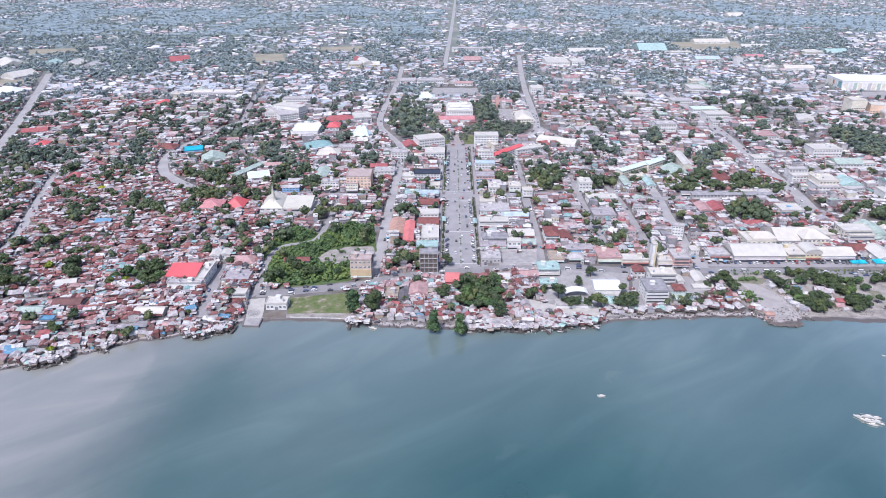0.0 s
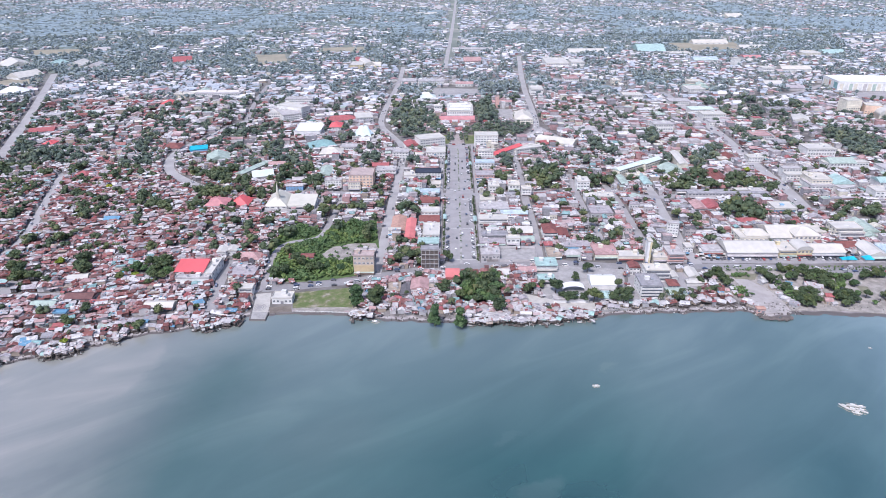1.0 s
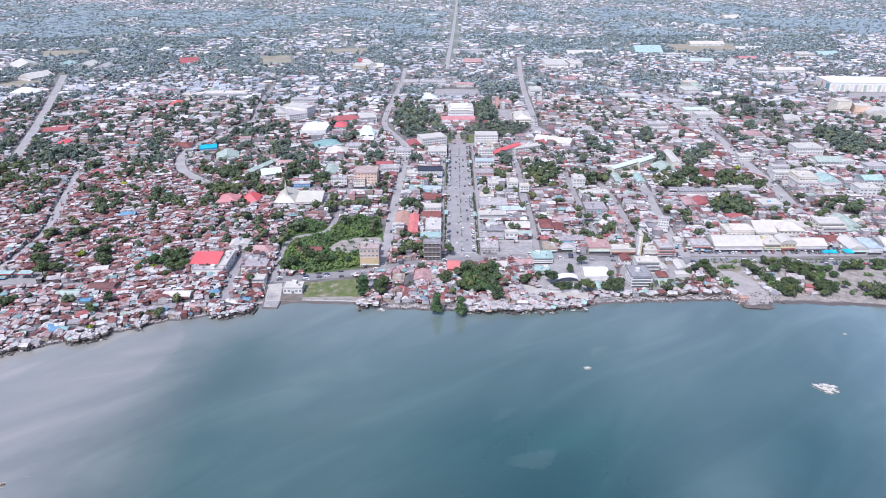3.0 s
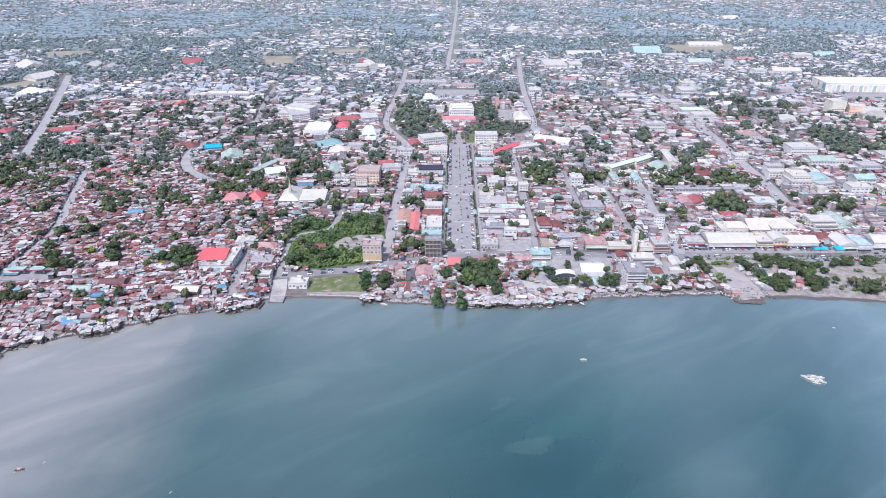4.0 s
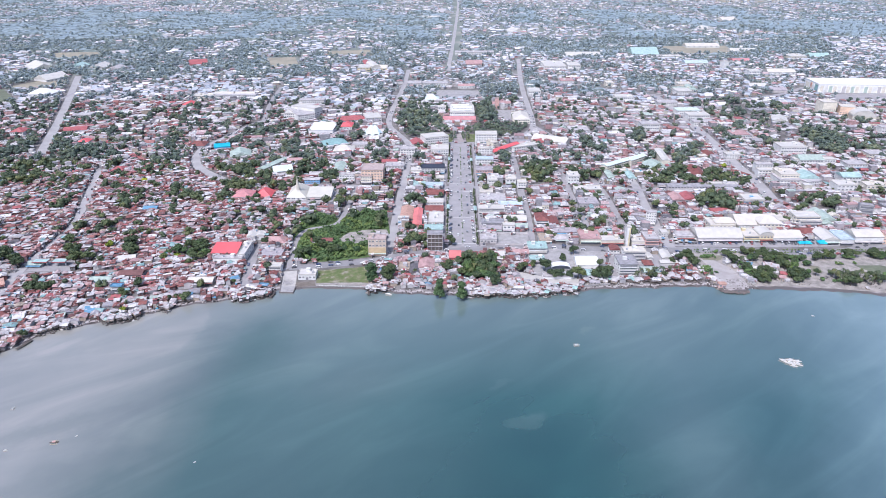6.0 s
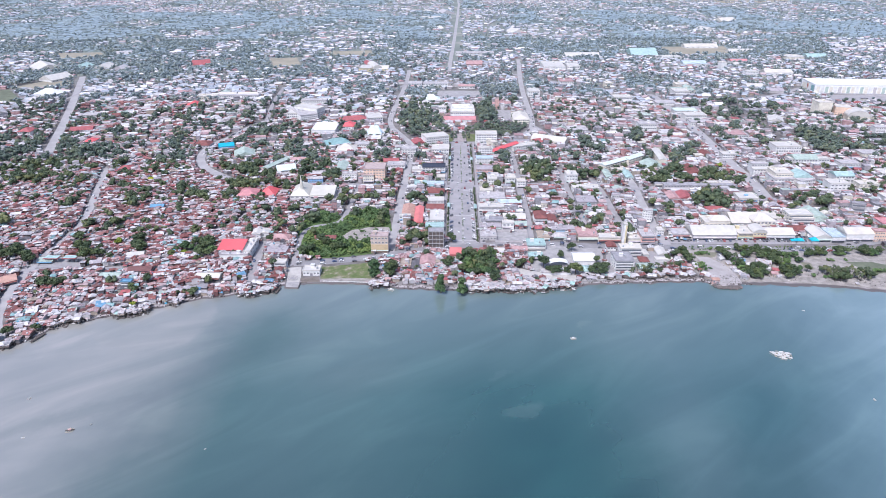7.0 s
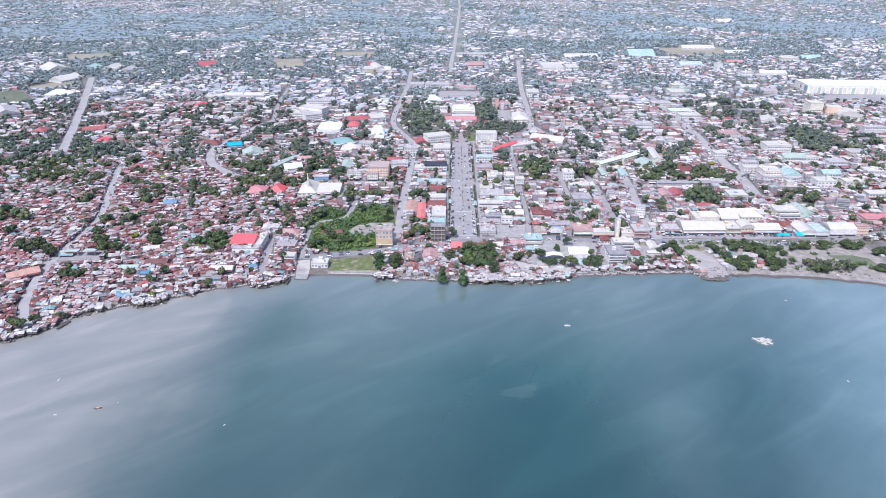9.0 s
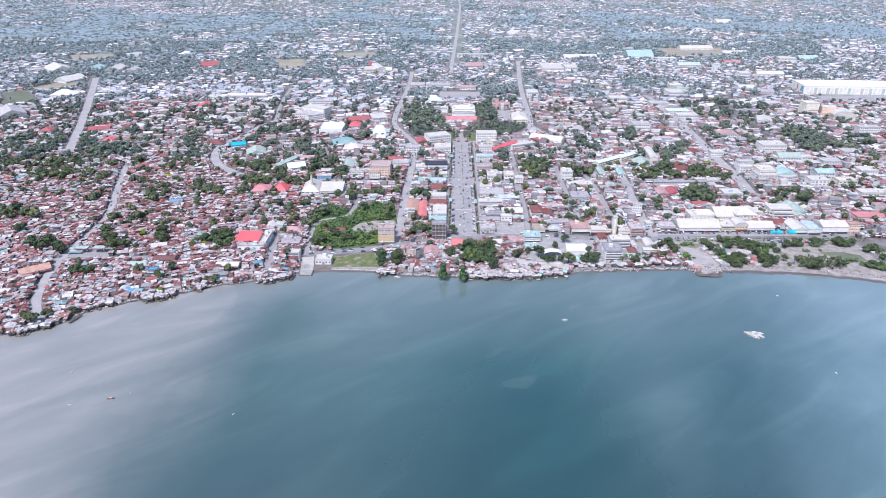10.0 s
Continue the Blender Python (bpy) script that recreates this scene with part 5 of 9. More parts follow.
building("building", "white long building among the town houses", -250.2, 995.1, 0.0, 24.3, 24.9, 10.1, "flat", "white", "white", 3, 6, cat="building")
building("building", "building with a teal roof", -154.5, 843.0, 25.0, 34.3, 25.5, 2.9, "hip", "white", "teal", 1, 5, cat="building")
building("hall", "hall with a broad cream roof", -140.2, 804.9, 0.0, 26.7, 23.7, 5.0, "hip", "white", "cream", 1, 5, cat="hall")
building("building", "white building with a pale roof beside the cream-roofed hall", -120.8, 828.0, 0.0, 20.4, 14.9, 6.5, "flat", "white", "pale", 2, 5, cat="building")
building("building", "red-roofed building near the white hall", -154.1, 933.9, 0.0, 16.8, 24.8, 4.8, "hip", "white", "scarlet", 1, 4, cat="building")
building("building", "long red-roofed building among the town houses", -150.2, 975.8, 16.7, 43.4, 21.0, 4.1, "hip", "white", "red", 1, 6, cat="building")
building("building", "large white roofed building", -116.7, 978.6, 14.6, 24.7, 32.0, 6.6, "flat", "white", "white", 2, 5, cat="building")
building("store", "bright blue painted roofed store", -307.7, 821.5, 19.0, 21.1, 18.1, 5.8, "flat", "blue", "cyan", 1, 4, cat="store")
building("hall", "hall with a pale olive curved roof", -271.9, 786.2, 18.4, 26.9, 28.7, 3.5, "gable", "pale", "green", 1, 5, cat="hall")
building("building", "rust-roofed long house among the town houses", -348.5, 835.1, 0.0, 22.3, 20.1, 3.7, "hip", "pale", "rust", 1, 5, cat="building")
building("building", "salmon roofed house among the town houses", -411.1, 731.4, 0.0, 14.2, 13.7, 3.3, "hip", "white", "red", 1, 3, cat="building")
building("building", "white three-storey building by the avenue", -587.1, 996.0, 0.0, 25.1, 21.0, 7.6, "flat", "white", "pale", 3, 5, cat="building")
building("house", "red-roofed house among the town houses", -517.6, 855.4, 0.0, 14.7, 15.6, 3.7, "hip", "white", "scarlet", 1, 3, cat="house")
building("house", "houses with red roofs in a row", -560.3, 918.0, 15.0, 32.1, 18.5, 3.9, "gable", "white", "red", 1, 6, cat="house")
building("store", "long shed with a blue metal roof", -317.5, 602.1, 0.0, 14.3, 9.6, 2.5, "gable", "pale", "blue", 1, 3, cat="store")
building("building", "large hall with a rust roof and grey wall", -269.8, 446.7, 0.0, 20.3, 9.8, 4.2, "gable", "grey", "brown", 1, 6, cat="building")
building("building", "building with a pale aqua roof", -292.1, 436.6, 0.0, 17.5, 11.0, 2.5, "gable", "pale", "green", 1, 4, cat="building")
building("building", "white building with a light grey roof", -287.3, 478.9, 14.0, 14.6, 11.4, 2.5, "gable", "white", "white", 1, 4, cat="building")
building("house", "white two-storey house with a sky-blue roof", -270.1, 422.7, 0.0, 8.9, 4.5, 5.9, "flat", "white", "blue", 2, 3, cat="house")
building("house", "house with a bright rose roof", -265.6, 410.4, 0.0, 7.6, 5.6, 2.5, "gable", "pale", "red", 1, 2, cat="house")
building("building", "long shops with a pale roof on the coast street", -206.5, 435.9, 0.0, 20.6, 9.4, 3.2, "gable", "white", "cream", 1, 7, cat="building")
building("building", "market shed with a turquoise awning", -365.2, 469.1, 0.0, 13.3, 9.1, 2.5, "gable", "pale", "green", 1, 4, cat="building")
building("building", "long shed with a rust-red roof by the crossing", -378.2, 424.3, 35.1, 25.4, 14.0, 3.5, "gable", "pale", "orange", 1, 6, cat="building")
building("building", "white four-storey building facing the plaza", 54.0, 847.0, 0.0, 29.8, 18.4, 15.5, "flat", "white", "white", 5, 7, cat="building")
building("building", "white building with tall dark window bars", 50.2, 791.9, 0.0, 18.2, 9.3, 11.8, "flat", "white", "white", 4, 7, cat="building")
building("school_building", "long white school wing with a bright red roof", 79.9, 812.4, 47.8, 55.6, 9.5, 7.1, "gable", "white", "scarlet", 3, 9, cat="school building")
building("building", "white wing with a rounded end", 66.4, 835.8, 32.9, 8.8, 18.2, 7.3, "flat", "cream", "cream", 3, 2, cat="building")
building("building", "white building with a pale blue roof on the boulevard", 47.0, 753.0, 0.0, 22.0, 12.6, 9.4, "flat", "white", "ice", 3, 5, cat="building")
building("building", "brick-brown and pink shops on the boulevard", 45.6, 720.2, 0.0, 20.5, 15.4, 5.8, "flat", "pink", "lilac", 2, 5, cat="building")
building("building", "long white school wall with a pale roof", 108.4, 824.6, 23.8, 40.3, 13.5, 5.8, "flat", "white", "white", 2, 8, cat="building")
building("hall", "large auditorium with a long ivory roof", 141.0, 851.0, -27.0, 50.0, 24.0, 5.5, "gable_x", "ivory", "ivory", 1, 8, cat="hall")
building("house", "red-roofed block beside the auditorium", 135.4, 851.2, 24.6, 17.8, 17.2, 3.7, "gable", "white", "red", 1, 3, cat="house")
building("building", "white shops with a pale roof", 52.9, 682.2, 0.0, 11.2, 14.0, 6.2, "flat", "white", "white", 2, 4, cat="building")
building("building", "white two-storey shop with a cream roof", 74.3, 682.0, 0.0, 11.7, 14.0, 7.5, "flat", "white", "cream", 2, 4, cat="building")
building("building", "three-storey white building with an ochre roof deck", 86.2, 670.3, 0.0, 9.8, 10.1, 7.4, "flat", "white", "cream", 3, 3, cat="building")
building("building", "white three-storey building near the lane", 148.1, 685.7, 0.0, 13.2, 16.1, 10.0, "flat", "white", "white", 3, 4, cat="building")
building("school_building", "long cream three-storey school block", 216.8, 742.9, 37.1, 51.5, 9.5, 8.6, "gable", "ivory", "frost", 3, 10, cat="school building")
building("school_building", "long cream three-storey school block", 243.9, 760.6, 40.2, 31.4, 9.5, 8.8, "gable", "ivory", "frost", 3, 6, cat="school building")
building("school_building", "cream school block running toward the trees", 281.4, 772.2, 85.8, 48.5, 9.5, 9.5, "gable", "cream", "white", 3, 9, cat="school building")
building("hall", "school gymnasium with a pale grey-green roof", 259.4, 730.7, 0.0, 24.9, 27.9, 3.9, "gable", "pale", "green", 1, 5, cat="hall")
building("building", "low cream school wing", 214.9, 721.6, 0.0, 21.5, 7.6, 4.5, "flat", "cream", "cream", 1, 6, cat="building")
building("hall", "gymnasium with a mint curved roof", 220.1, 696.3, 0.0, 8.9, 33.2, 3.8, "gable_y", "white", "mint", 1, 3, cat="hall")
building("hall", "gymnasium with a pale curved roof", 195.6, 696.5, 0.0, 7.8, 29.3, 3.8, "gable_y", "pale", "green", 1, 3, cat="hall")
building("building", "long low classroom row with grey roofs", 271.1, 672.3, 0.0, 54.8, 5.0, 4.3, "gable", "pale", "grey", 1, 14, cat="building")
building("building", "low classroom row with white roofs", 319.3, 670.3, 0.0, 30.2, 6.7, 5.5, "flat", "white", "white", 1, 8, cat="building")
building("building", "white building with a wide flat roof by the lane", 158.9, 652.3, 0.0, 29.9, 12.8, 5.4, "flat", "white", "white", 2, 8, cat="building")
building("building", "lilac-roofed warehouse among the town houses", 151.8, 610.0, 0.0, 21.2, 20.1, 4.6, "flat", "grey", "lilac", 1, 5, cat="building")
building("warehouse", "warehouse with a bright red roof beside the avenue", 264.8, 622.6, 0.0, 13.5, 20.9, 4.7, "gable_y", "pale", "red", 1, 3, cat="warehouse")
building("warehouse", "warehouse with a faded pink and cream roof", 251.3, 622.0, 0.0, 12.4, 20.8, 4.6, "gable_y", "pale", "pink", 1, 3, cat="warehouse")
building("shed", "long school shed with a rusted roof", 304.7, 709.9, 0.0, 18.9, 34.2, 2.5, "gable_y", "pale", "rust", 1, 0, cat="shed")
building("shed", "long school shed with a rusted roof among trees", 346.1, 775.2, 0.0, 16.6, 33.3, 2.5, "gable_y", "pale", "rust", 1, 0, cat="shed")
building("shed", "long school shed with a rusted roof by the avenue", 354.2, 716.8, -61.3, 16.9, 9.5, 2.5, "gable", "pale", "rust", 1, 0, cat="shed")
building("building", "white store with a turquoise corner", 331.0, 617.2, 0.0, 21.1, 17.6, 6.3, "flat", "white", "white", 2, 5, cat="building")
building("building", "house with a rose roof", 288.0, 593.7, 0.0, 22.3, 9.4, 2.8, "hip", "white", "red", 1, 4, cat="building")
building("building", "white commercial building with a wide flat roof", 395.4, 674.6, 0.0, 23.7, 24.5, 8.6, "flat", "white", "pale", 3, 6, cat="building")
building("building", "long white commercial building with a pale blue roof", 421.6, 671.2, 17.9, 20.7, 33.1, 8.0, "flat", "white", "pale", 3, 5, cat="building")
building("building", "white three-storey commercial building", 383.6, 709.2, 0.0, 19.3, 9.4, 8.9, "flat", "white", "white", 3, 6, cat="building")
building("building", "white building with a green corner", 464.4, 754.4, 0.0, 52.3, 10.5, 8.0, "flat", "white", "white", 2, 10, cat="building")
building("building", "long white two-storey building", 461.0, 802.6, 0.0, 32.2, 16.6, 8.4, "flat", "white", "white", 2, 7, cat="building")
building("building", "white box building with a red edge", 420.4, 870.1, 0.0, 27.6, 22.0, 7.5, "flat", "white", "pale", 2, 5, cat="building")
building("building", "white shop building among the town houses", 398.9, 988.7, 0.0, 34.4, 20.9, 7.5, "flat", "white", "white", 2, 6, cat="building")
building("building", "white building with a pale roof", 195.1, 908.1, 0.0, 30.0, 26.7, 4.7, "flat", "white", "pale", 2, 5, cat="building")
building("building", "low brown building under white roof", 435.7, 854.4, 0.0, 14.3, 13.0, 3.7, "gable", "pale", "grey", 1, 3, cat="building")
government_house = building("government_house", "white government house with stepped flat roofs", 23.5, 1006.0, 0.0, 39.5, 50.0, 9.0, "flat", "bright", "white", 2, 10, cat="government house")
for v0, u0, u1, z1 in ((6, -17, 15, 10.6), (20, -15, 17, 11.8), (34, -17, 12, 12.8)):
    # raised roof lights, one behind the other
    bm = bmesh.new()
    box(bm, u0, v0, 9.2, u1, v0 + 9.5, z1)
    tier = part("roof_light", finish("roof_light", bm, wall_mats["bright"]), government_house)
    bm = bmesh.new()
    box(bm, u0 + 0.5, v0 - 0.12, 9.5, u1 - 0.5, v0 + 0.05, 10.2)
    part("pane", finish("pane", bm, glass_dark), tier)
building("government_house", "long low portico with a salmon roof", 18.5, 974.0, 0.0, 51.0, 18.0, 4.9, "gable", "white", "coral", 1, 9, cat="government house")

building("building", "long low building with a faded pink roof", 36.0, 1238.0, 0.0, 32.0, 14.0, 5.0, "gable", "white", "pink", 1, 10, cat="building")
building("building", "white school block in the park trees", -25.0, 1239.4, 0.0, 47.9, 21.3, 9.1, "flat", "white", "pale", 3, 10, cat="building")
building("building", "white block by the avenue", -66.7, 1255.5, 0.0, 27.7, 27.1, 6.1, "flat", "white", "pale", 2, 5, cat="building")
building("building", "cream building with a red end", -184.1, 1421.2, 0.0, 27.2, 41.7, 8.0, "flat", "yellow", "white", 2, 5, cat="building")
building("hall", "white hall with a curved roof", -157.5, 1433.9, 19.2, 19.2, 60.6, 6.9, "barrel", "white", "white", 1, 3, cat="hall")
building("hall", "red-roofed hall among the town houses", -178.0, 1489.7, 20.0, 19.9, 48.1, 3.6, "gable", "white", "red", 1, 3, cat="hall")
building("building", "long white block among the town houses", -237.9, 1098.0, 0.0, 45.0, 16.8, 8.2, "flat", "white", "pale", 3, 10, cat="building")
building("building", "long low white blocks", -387.3, 1148.5, 0.0, 75.8, 18.2, 6.6, "flat", "white", "pale", 2, 12, cat="building")
building("building", "green-roofed long block among the town houses", -419.4, 1182.8, 18.5, 13.9, 25.3, 3.9, "gable", "white", "green", 1, 3, cat="building")
building("building", "long cream block with an orange roof", -445.1, 1147.2, 0.0, 32.9, 13.5, 5.7, "flat", "cream", "cream", 2, 8, cat="building")
building("hall", "hall with a bright red roof", -448.4, 1081.1, 0.0, 21.1, 24.3, 4.5, "hip", "white", "scarlet", 1, 4, cat="hall")
building("hall", "long hall with a faded red roof", -575.5, 1501.6, 19.9, 40.4, 40.3, 3.6, "gable", "pink", "red", 1, 5, cat="hall")
building("store", "large white store with broad roofs", 235.3, 1426.1, 0.0, 47.5, 71.9, 9.1, "flat", "white", "white", 2, 7, cat="store")
building("store", "white store with a curved roof", 277.1, 1428.6, 0.0, 26.7, 42.7, 10.2, "flat", "white", "white", 2, 4, cat="store")
building("building", "long pale block among the town houses", 66.2, 1642.2, 0.0, 96.3, 27.1, 6.5, "flat", "white", "pale", 2, 12, cat="building")
building("building", "white block with a red roof line", 58.8, 1477.7, 0.0, 36.4, 29.6, 7.0, "gable", "pink", "pink", 2, 6, cat="building")
# the mall's whites are raised in place of distance haze
mall = building("shopping_mall", "very large white shopping mall with cream and pale green panels", 787.0, 1179.0, -5.0, 200.0, 62.0, 16.0, "flat", "bright", "bright", 3, 0, cat="shopping mall")
building("building", "cream eight-storey apartment building", 617.9, 1016.6, 0.0, 22.0, 23.1, 21.0, "flat", "ivory", "cream", 6, 5, cat="building")
building("building", "cream six-storey apartment building", 640.0, 1002.6, -18.2, 22.8, 19.4, 16.7, "flat", "apricot", "cream", 6, 7, cat="building")
building("building", "long low warehouse with a white roof", 541.4, 1581.0, 0.0, 47.2, 25.1, 5.0, "flat", "white", "white", 1, 5, cat="building")
building("building", "white block beside the avenue", 159.0, 1164.7, 0.0, 21.7, 28.7, 9.5, "flat", "white", "white", 2, 4, cat="building")
building("building", "white block among the town houses", 236.8, 1271.4, 0.0, 27.0, 27.9, 7.2, "flat", "white", "pink", 2, 4, cat="building")
building("building", "cream block among trees", 315.0, 1246.5, 0.0, 14.3, 21.5, 8.1, "flat", "cream", "cream", 2, 3, cat="building")
building("building", "white block in the outer quarter", 312.5, 1118.8, 0.0, 32.4, 22.0, 8.3, "flat", "white", "white", 2, 5, cat="building")
building("building", "white block in the outer quarter", 436.2, 1174.0, 0.0, 28.5, 28.9, 6.7, "flat", "white", "white", 2, 5, cat="building")
building("building", "white block in the outer quarter", 459.6, 1244.1, 0.0, 26.4, 21.3, 6.1, "flat", "cream", "cream", 2, 5, cat="building")
building("building", "long white warehouse among the town houses", 702.8, 1366.1, 0.0, 58.2, 25.6, 6.6, "gable", "white", "cream", 1, 8, cat="building")
building("building", "long white warehouse among the town houses", 673.5, 1757.4, 0.0, 88.0, 30.8, 4.1, "gable", "white", "cream", 1, 8, cat="building")
building("building", "long white warehouse among the town houses", 750.1, 1679.4, 0.0, 64.4, 28.1, 2.6, "gable", "white", "white", 1, 6, cat="building")
building("building", "long low warehouse with a pale blue roof", 485.1, 1615.4, 0.0, 64.9, 62.4, 5.1, "gable", "pale", "mint", 1, 6, cat="building")
building("building", "arena with a pale dome roof", 561.9, 1952.9, 0.0, 26.5, 50.5, 3.0, "hip", "pale", "mint", 1, 3, cat="building")
building("building", "grey apartment blocks among the town houses", 515.9, 1030.4, 0.0, 39.9, 14.9, 5.2, "flat", "grey", "grey", 2, 8, cat="building")
building("building", "long white shed by the avenue", -809.5, 1331.7, 63.2, 51.2, 41.0, 4.3, "gable", "white", "white", 1, 6, cat="building")
building("building", "white church roofed hall on the edge of town", -747.3, 1000.7, 40.1, 42.3, 54.4, 7.8, "gable", "pale", "pale", 1, 6, cat="building")
building("house", "large house with a coral roof by the avenue", -633.3, 892.8, 0.0, 19.6, 20.4, 8.1, "hip", "white", "red", 2, 4, cat="house")
building("market_tent", "open market tent with a bright cyan roof", 337.6, 512.6, 0.0, 6.4, 5.0, 2.9, "tent", "pale", "cyan", 1, 0, cat="market tent")
building("market_tent", "open market tent with a bright cyan roof", 351.6, 512.4, 0.0, 6.6, 6.4, 3.0, "tent", "pale", "cyan", 1, 0, cat="market tent")
building("market_tent", "open market tent with a bright cyan roof", 331.6, 513.0, 0.0, 4.2, 4.0, 2.8, "tent", "pale", "cyan", 1, 0, cat="market tent")
building("hut", "small orange-red hut on the rock groyne", 227.0, 431.1, 0.0, 5.9, 3.8, 4.1, "hip", "pink", "orange", 1, 2, cat="hut")
building("building", "tall pale building under scaffolding at the market corner", 415.6, 517.6, 0.0, 11.6, 7.4, 10.1, "flat", "apricot", "pink", 3, 5, cat="building")
building("building", "grey concrete building shell", 429.2, 581.6, -15.0, 13.1, 7.3, 13.5, "flat", "grey", "grey", 3, 4, cat="building")
building("building", "store with a red strip and white roof", 452.4, 548.3, 0.0, 32.8, 16.1, 5.2, "flat", "white", "coral", 1, 6, cat="building")
building("warehouse", "long shed with a white roof on the plain", -902.9, 1448.8, 41.4, 50.0, 77.1, 3.5, "gable", "white", "white", 1, 0, cat="warehouse")
building("warehouse", "long shed with a pale aqua roof on the plain", -843.4, 1468.0, 0.0, 32.7, 35.9, 3.5, "gable", "pale", "mint", 1, 0, cat="warehouse")
building("warehouse", "long shed with a white roof on the plain", -792.2, 1460.0, 0.0, 35.2, 42.9, 3.5, "gable", "pale", "white", 1, 0, cat="warehouse")
building("warehouse", "long shed with a pale roof on the plain", -743.4, 1438.7, 0.0, 30.1, 34.6, 3.5, "gable", "pale", "pale", 1, 0, cat="warehouse")
building("warehouse", "long shed with a pale roof on the plain", -830.2, 1667.4, 27.3, 36.9, 31.0, 2.6, "gable", "pale", "pale", 1, 0, cat="warehouse")
building("warehouse", "long shed with a white roof on the plain", -884.6, 1860.2, 21.8, 27.5, 36.6, 2.9, "gable", "white", "white", 1, 0, cat="warehouse")
building("warehouse", "long cream block with a pale roof", -411.3, 1159.9, 0.0, 33.3, 18.5, 5.7, "gable", "cream", "cream", 1, 0, cat="warehouse")
building("warehouse", "long cream block with a pale roof", -373.1, 1159.3, 0.0, 36.3, 18.5, 5.7, "gable", "cream", "cream", 1, 0, cat="warehouse")
building("warehouse", "long shed with a pale aqua roof on the plain", 894.0, 1581.2, 0.0, 48.6, 33.7, 3.7, "gable", "pale", "mint", 1, 0, cat="warehouse")
building("warehouse", "long cream block with a pale roof", 832.4, 1578.6, 0.0, 26.6, 25.1, 5.0, "gable", "cream", "cream", 1, 0, cat="warehouse")
building("warehouse", "long shed with a white roof on the plain", 1039.6, 1743.2, 0.0, 24.9, 30.4, 4.1, "gable", "white", "white", 1, 0, cat="warehouse")
building("warehouse", "long cream block with a pale roof", 980.8, 2356.5, 15.2, 59.2, 56.9, 2.5, "gable", "cream", "cream", 1, 0, cat="warehouse")
building("warehouse", "long shed with a white roof on the plain", 827.2, 2123.3, 21.4, 36.4, 48.4, 3.3, "gable", "white", "white", 1, 0, cat="warehouse")
building("warehouse", "long shed with a white roof on the plain", -68.9, 2695.1, 26.1, 47.4, 52.5, 2.5, "gable", "white", "white", 1, 0, cat="warehouse")
building("warehouse", "long shed with a pale roof on the plain", -4.1, 2648.2, 16.9, 66.4, 71.5, 2.5, "gable", "white", "pale", 1, 0, cat="warehouse")
building("warehouse", "long shed with a white roof on the plain", -65.0, 2467.3, 0.0, 70.8, 38.8, 2.5, "gable", "white", "white", 1, 0, cat="warehouse")
building("warehouse", "long shed with a white roof on the plain", 331.7, 1614.7, 0.0, 84.2, 34.7, 2.5, "gable", "pale", "white", 1, 0, cat="warehouse")
building("warehouse", "long cream block with a pale roof", -152.8, 1433.8, 0.0, 37.0, 27.7, 4.6, "gable", "yellow", "cream", 1, 0, cat="warehouse")
building("warehouse", "long shed with a white roof on the plain", 660.2, 1468.9, 0.0, 17.8, 21.9, 5.8, "gable", "white", "white", 1, 0, cat="warehouse")
building("warehouse", "long shed with a white roof on the plain", 598.0, 1234.1, 0.0, 32.4, 20.9, 4.0, "gable", "white", "white", 1, 0, cat="warehouse")
building("warehouse", "low hall with a lilac-grey roof", 619.3, 1194.5, 0.0, 31.5, 19.6, 3.9, "gable", "pale", "lilac", 1, 0, cat="warehouse")
building("warehouse", "block with a pale green roof", 461.6, 1214.0, 0.0, 14.9, 20.3, 5.9, "gable", "pale", "green", 1, 0, cat="warehouse")
building("warehouse", "long shed with a white roof on the plain", 666.5, 2150.1, 0.0, 25.6, 29.9, 2.5, "gable", "white", "white", 1, 0, cat="warehouse")
building("warehouse", "long shed with a white roof on the plain", 218.3, 2072.3, 16.0, 44.7, 59.3, 3.2, "gable", "white", "white", 1, 0, cat="warehouse")
building("building", "white three-storey commercial block with window bands", 456.4, 795.3, 0.0, 34.1, 22.9, 12.3, "flat", "white", "white", 3, 6, cat="building")
building("building", "white two-storey block with a pale green roof", 459.0, 751.4, 0.0, 29.6, 20.7, 8.7, "gable", "white", "green", 2, 6, cat="building")
building("building", "cream three-storey commercial block", 398.4, 682.5, 0.0, 21.2, 22.7, 12.6, "flat", "cream", "cream", 3, 5, cat="building")
building("building", "white two-storey block with a pale aqua roof", 421.8, 680.3, 0.0, 21.8, 22.3, 8.9, "gable", "white", "mint", 2, 5, cat="building")
building("building", "white three-storey commercial block with window bands", 448.1, 651.4, 0.0, 22.5, 16.7, 10.8, "flat", "white", "white", 3, 5, cat="building")
building("building", "white two-storey block with a pale aqua roof", 473.6, 686.7, 0.0, 22.0, 18.0, 8.2, "gable", "white", "mint", 2, 5, cat="building")
building("building", "cream two-storey block near the market", 486.5, 659.4, 0.0, 22.7, 14.7, 7.3, "flat", "cream", "cream", 2, 5, cat="building")
building("building", "white and cream block behind the market halls", 359.5, 560.1, 0.0, 24.5, 15.1, 9.9, "flat", "cream", "white", 3, 6, cat="building")
building("building", "store with a grey-green gabled roof", 380.5, 561.8, 0.0, 17.2, 27.1, 6.0, "gable_y", "pale", "green", 1, 4, cat="building")
building("building", "long white two-storey block", 495.0, 620.6, 0.0, 28.2, 13.4, 6.3, "flat", "white", "white", 2, 8, cat="building")
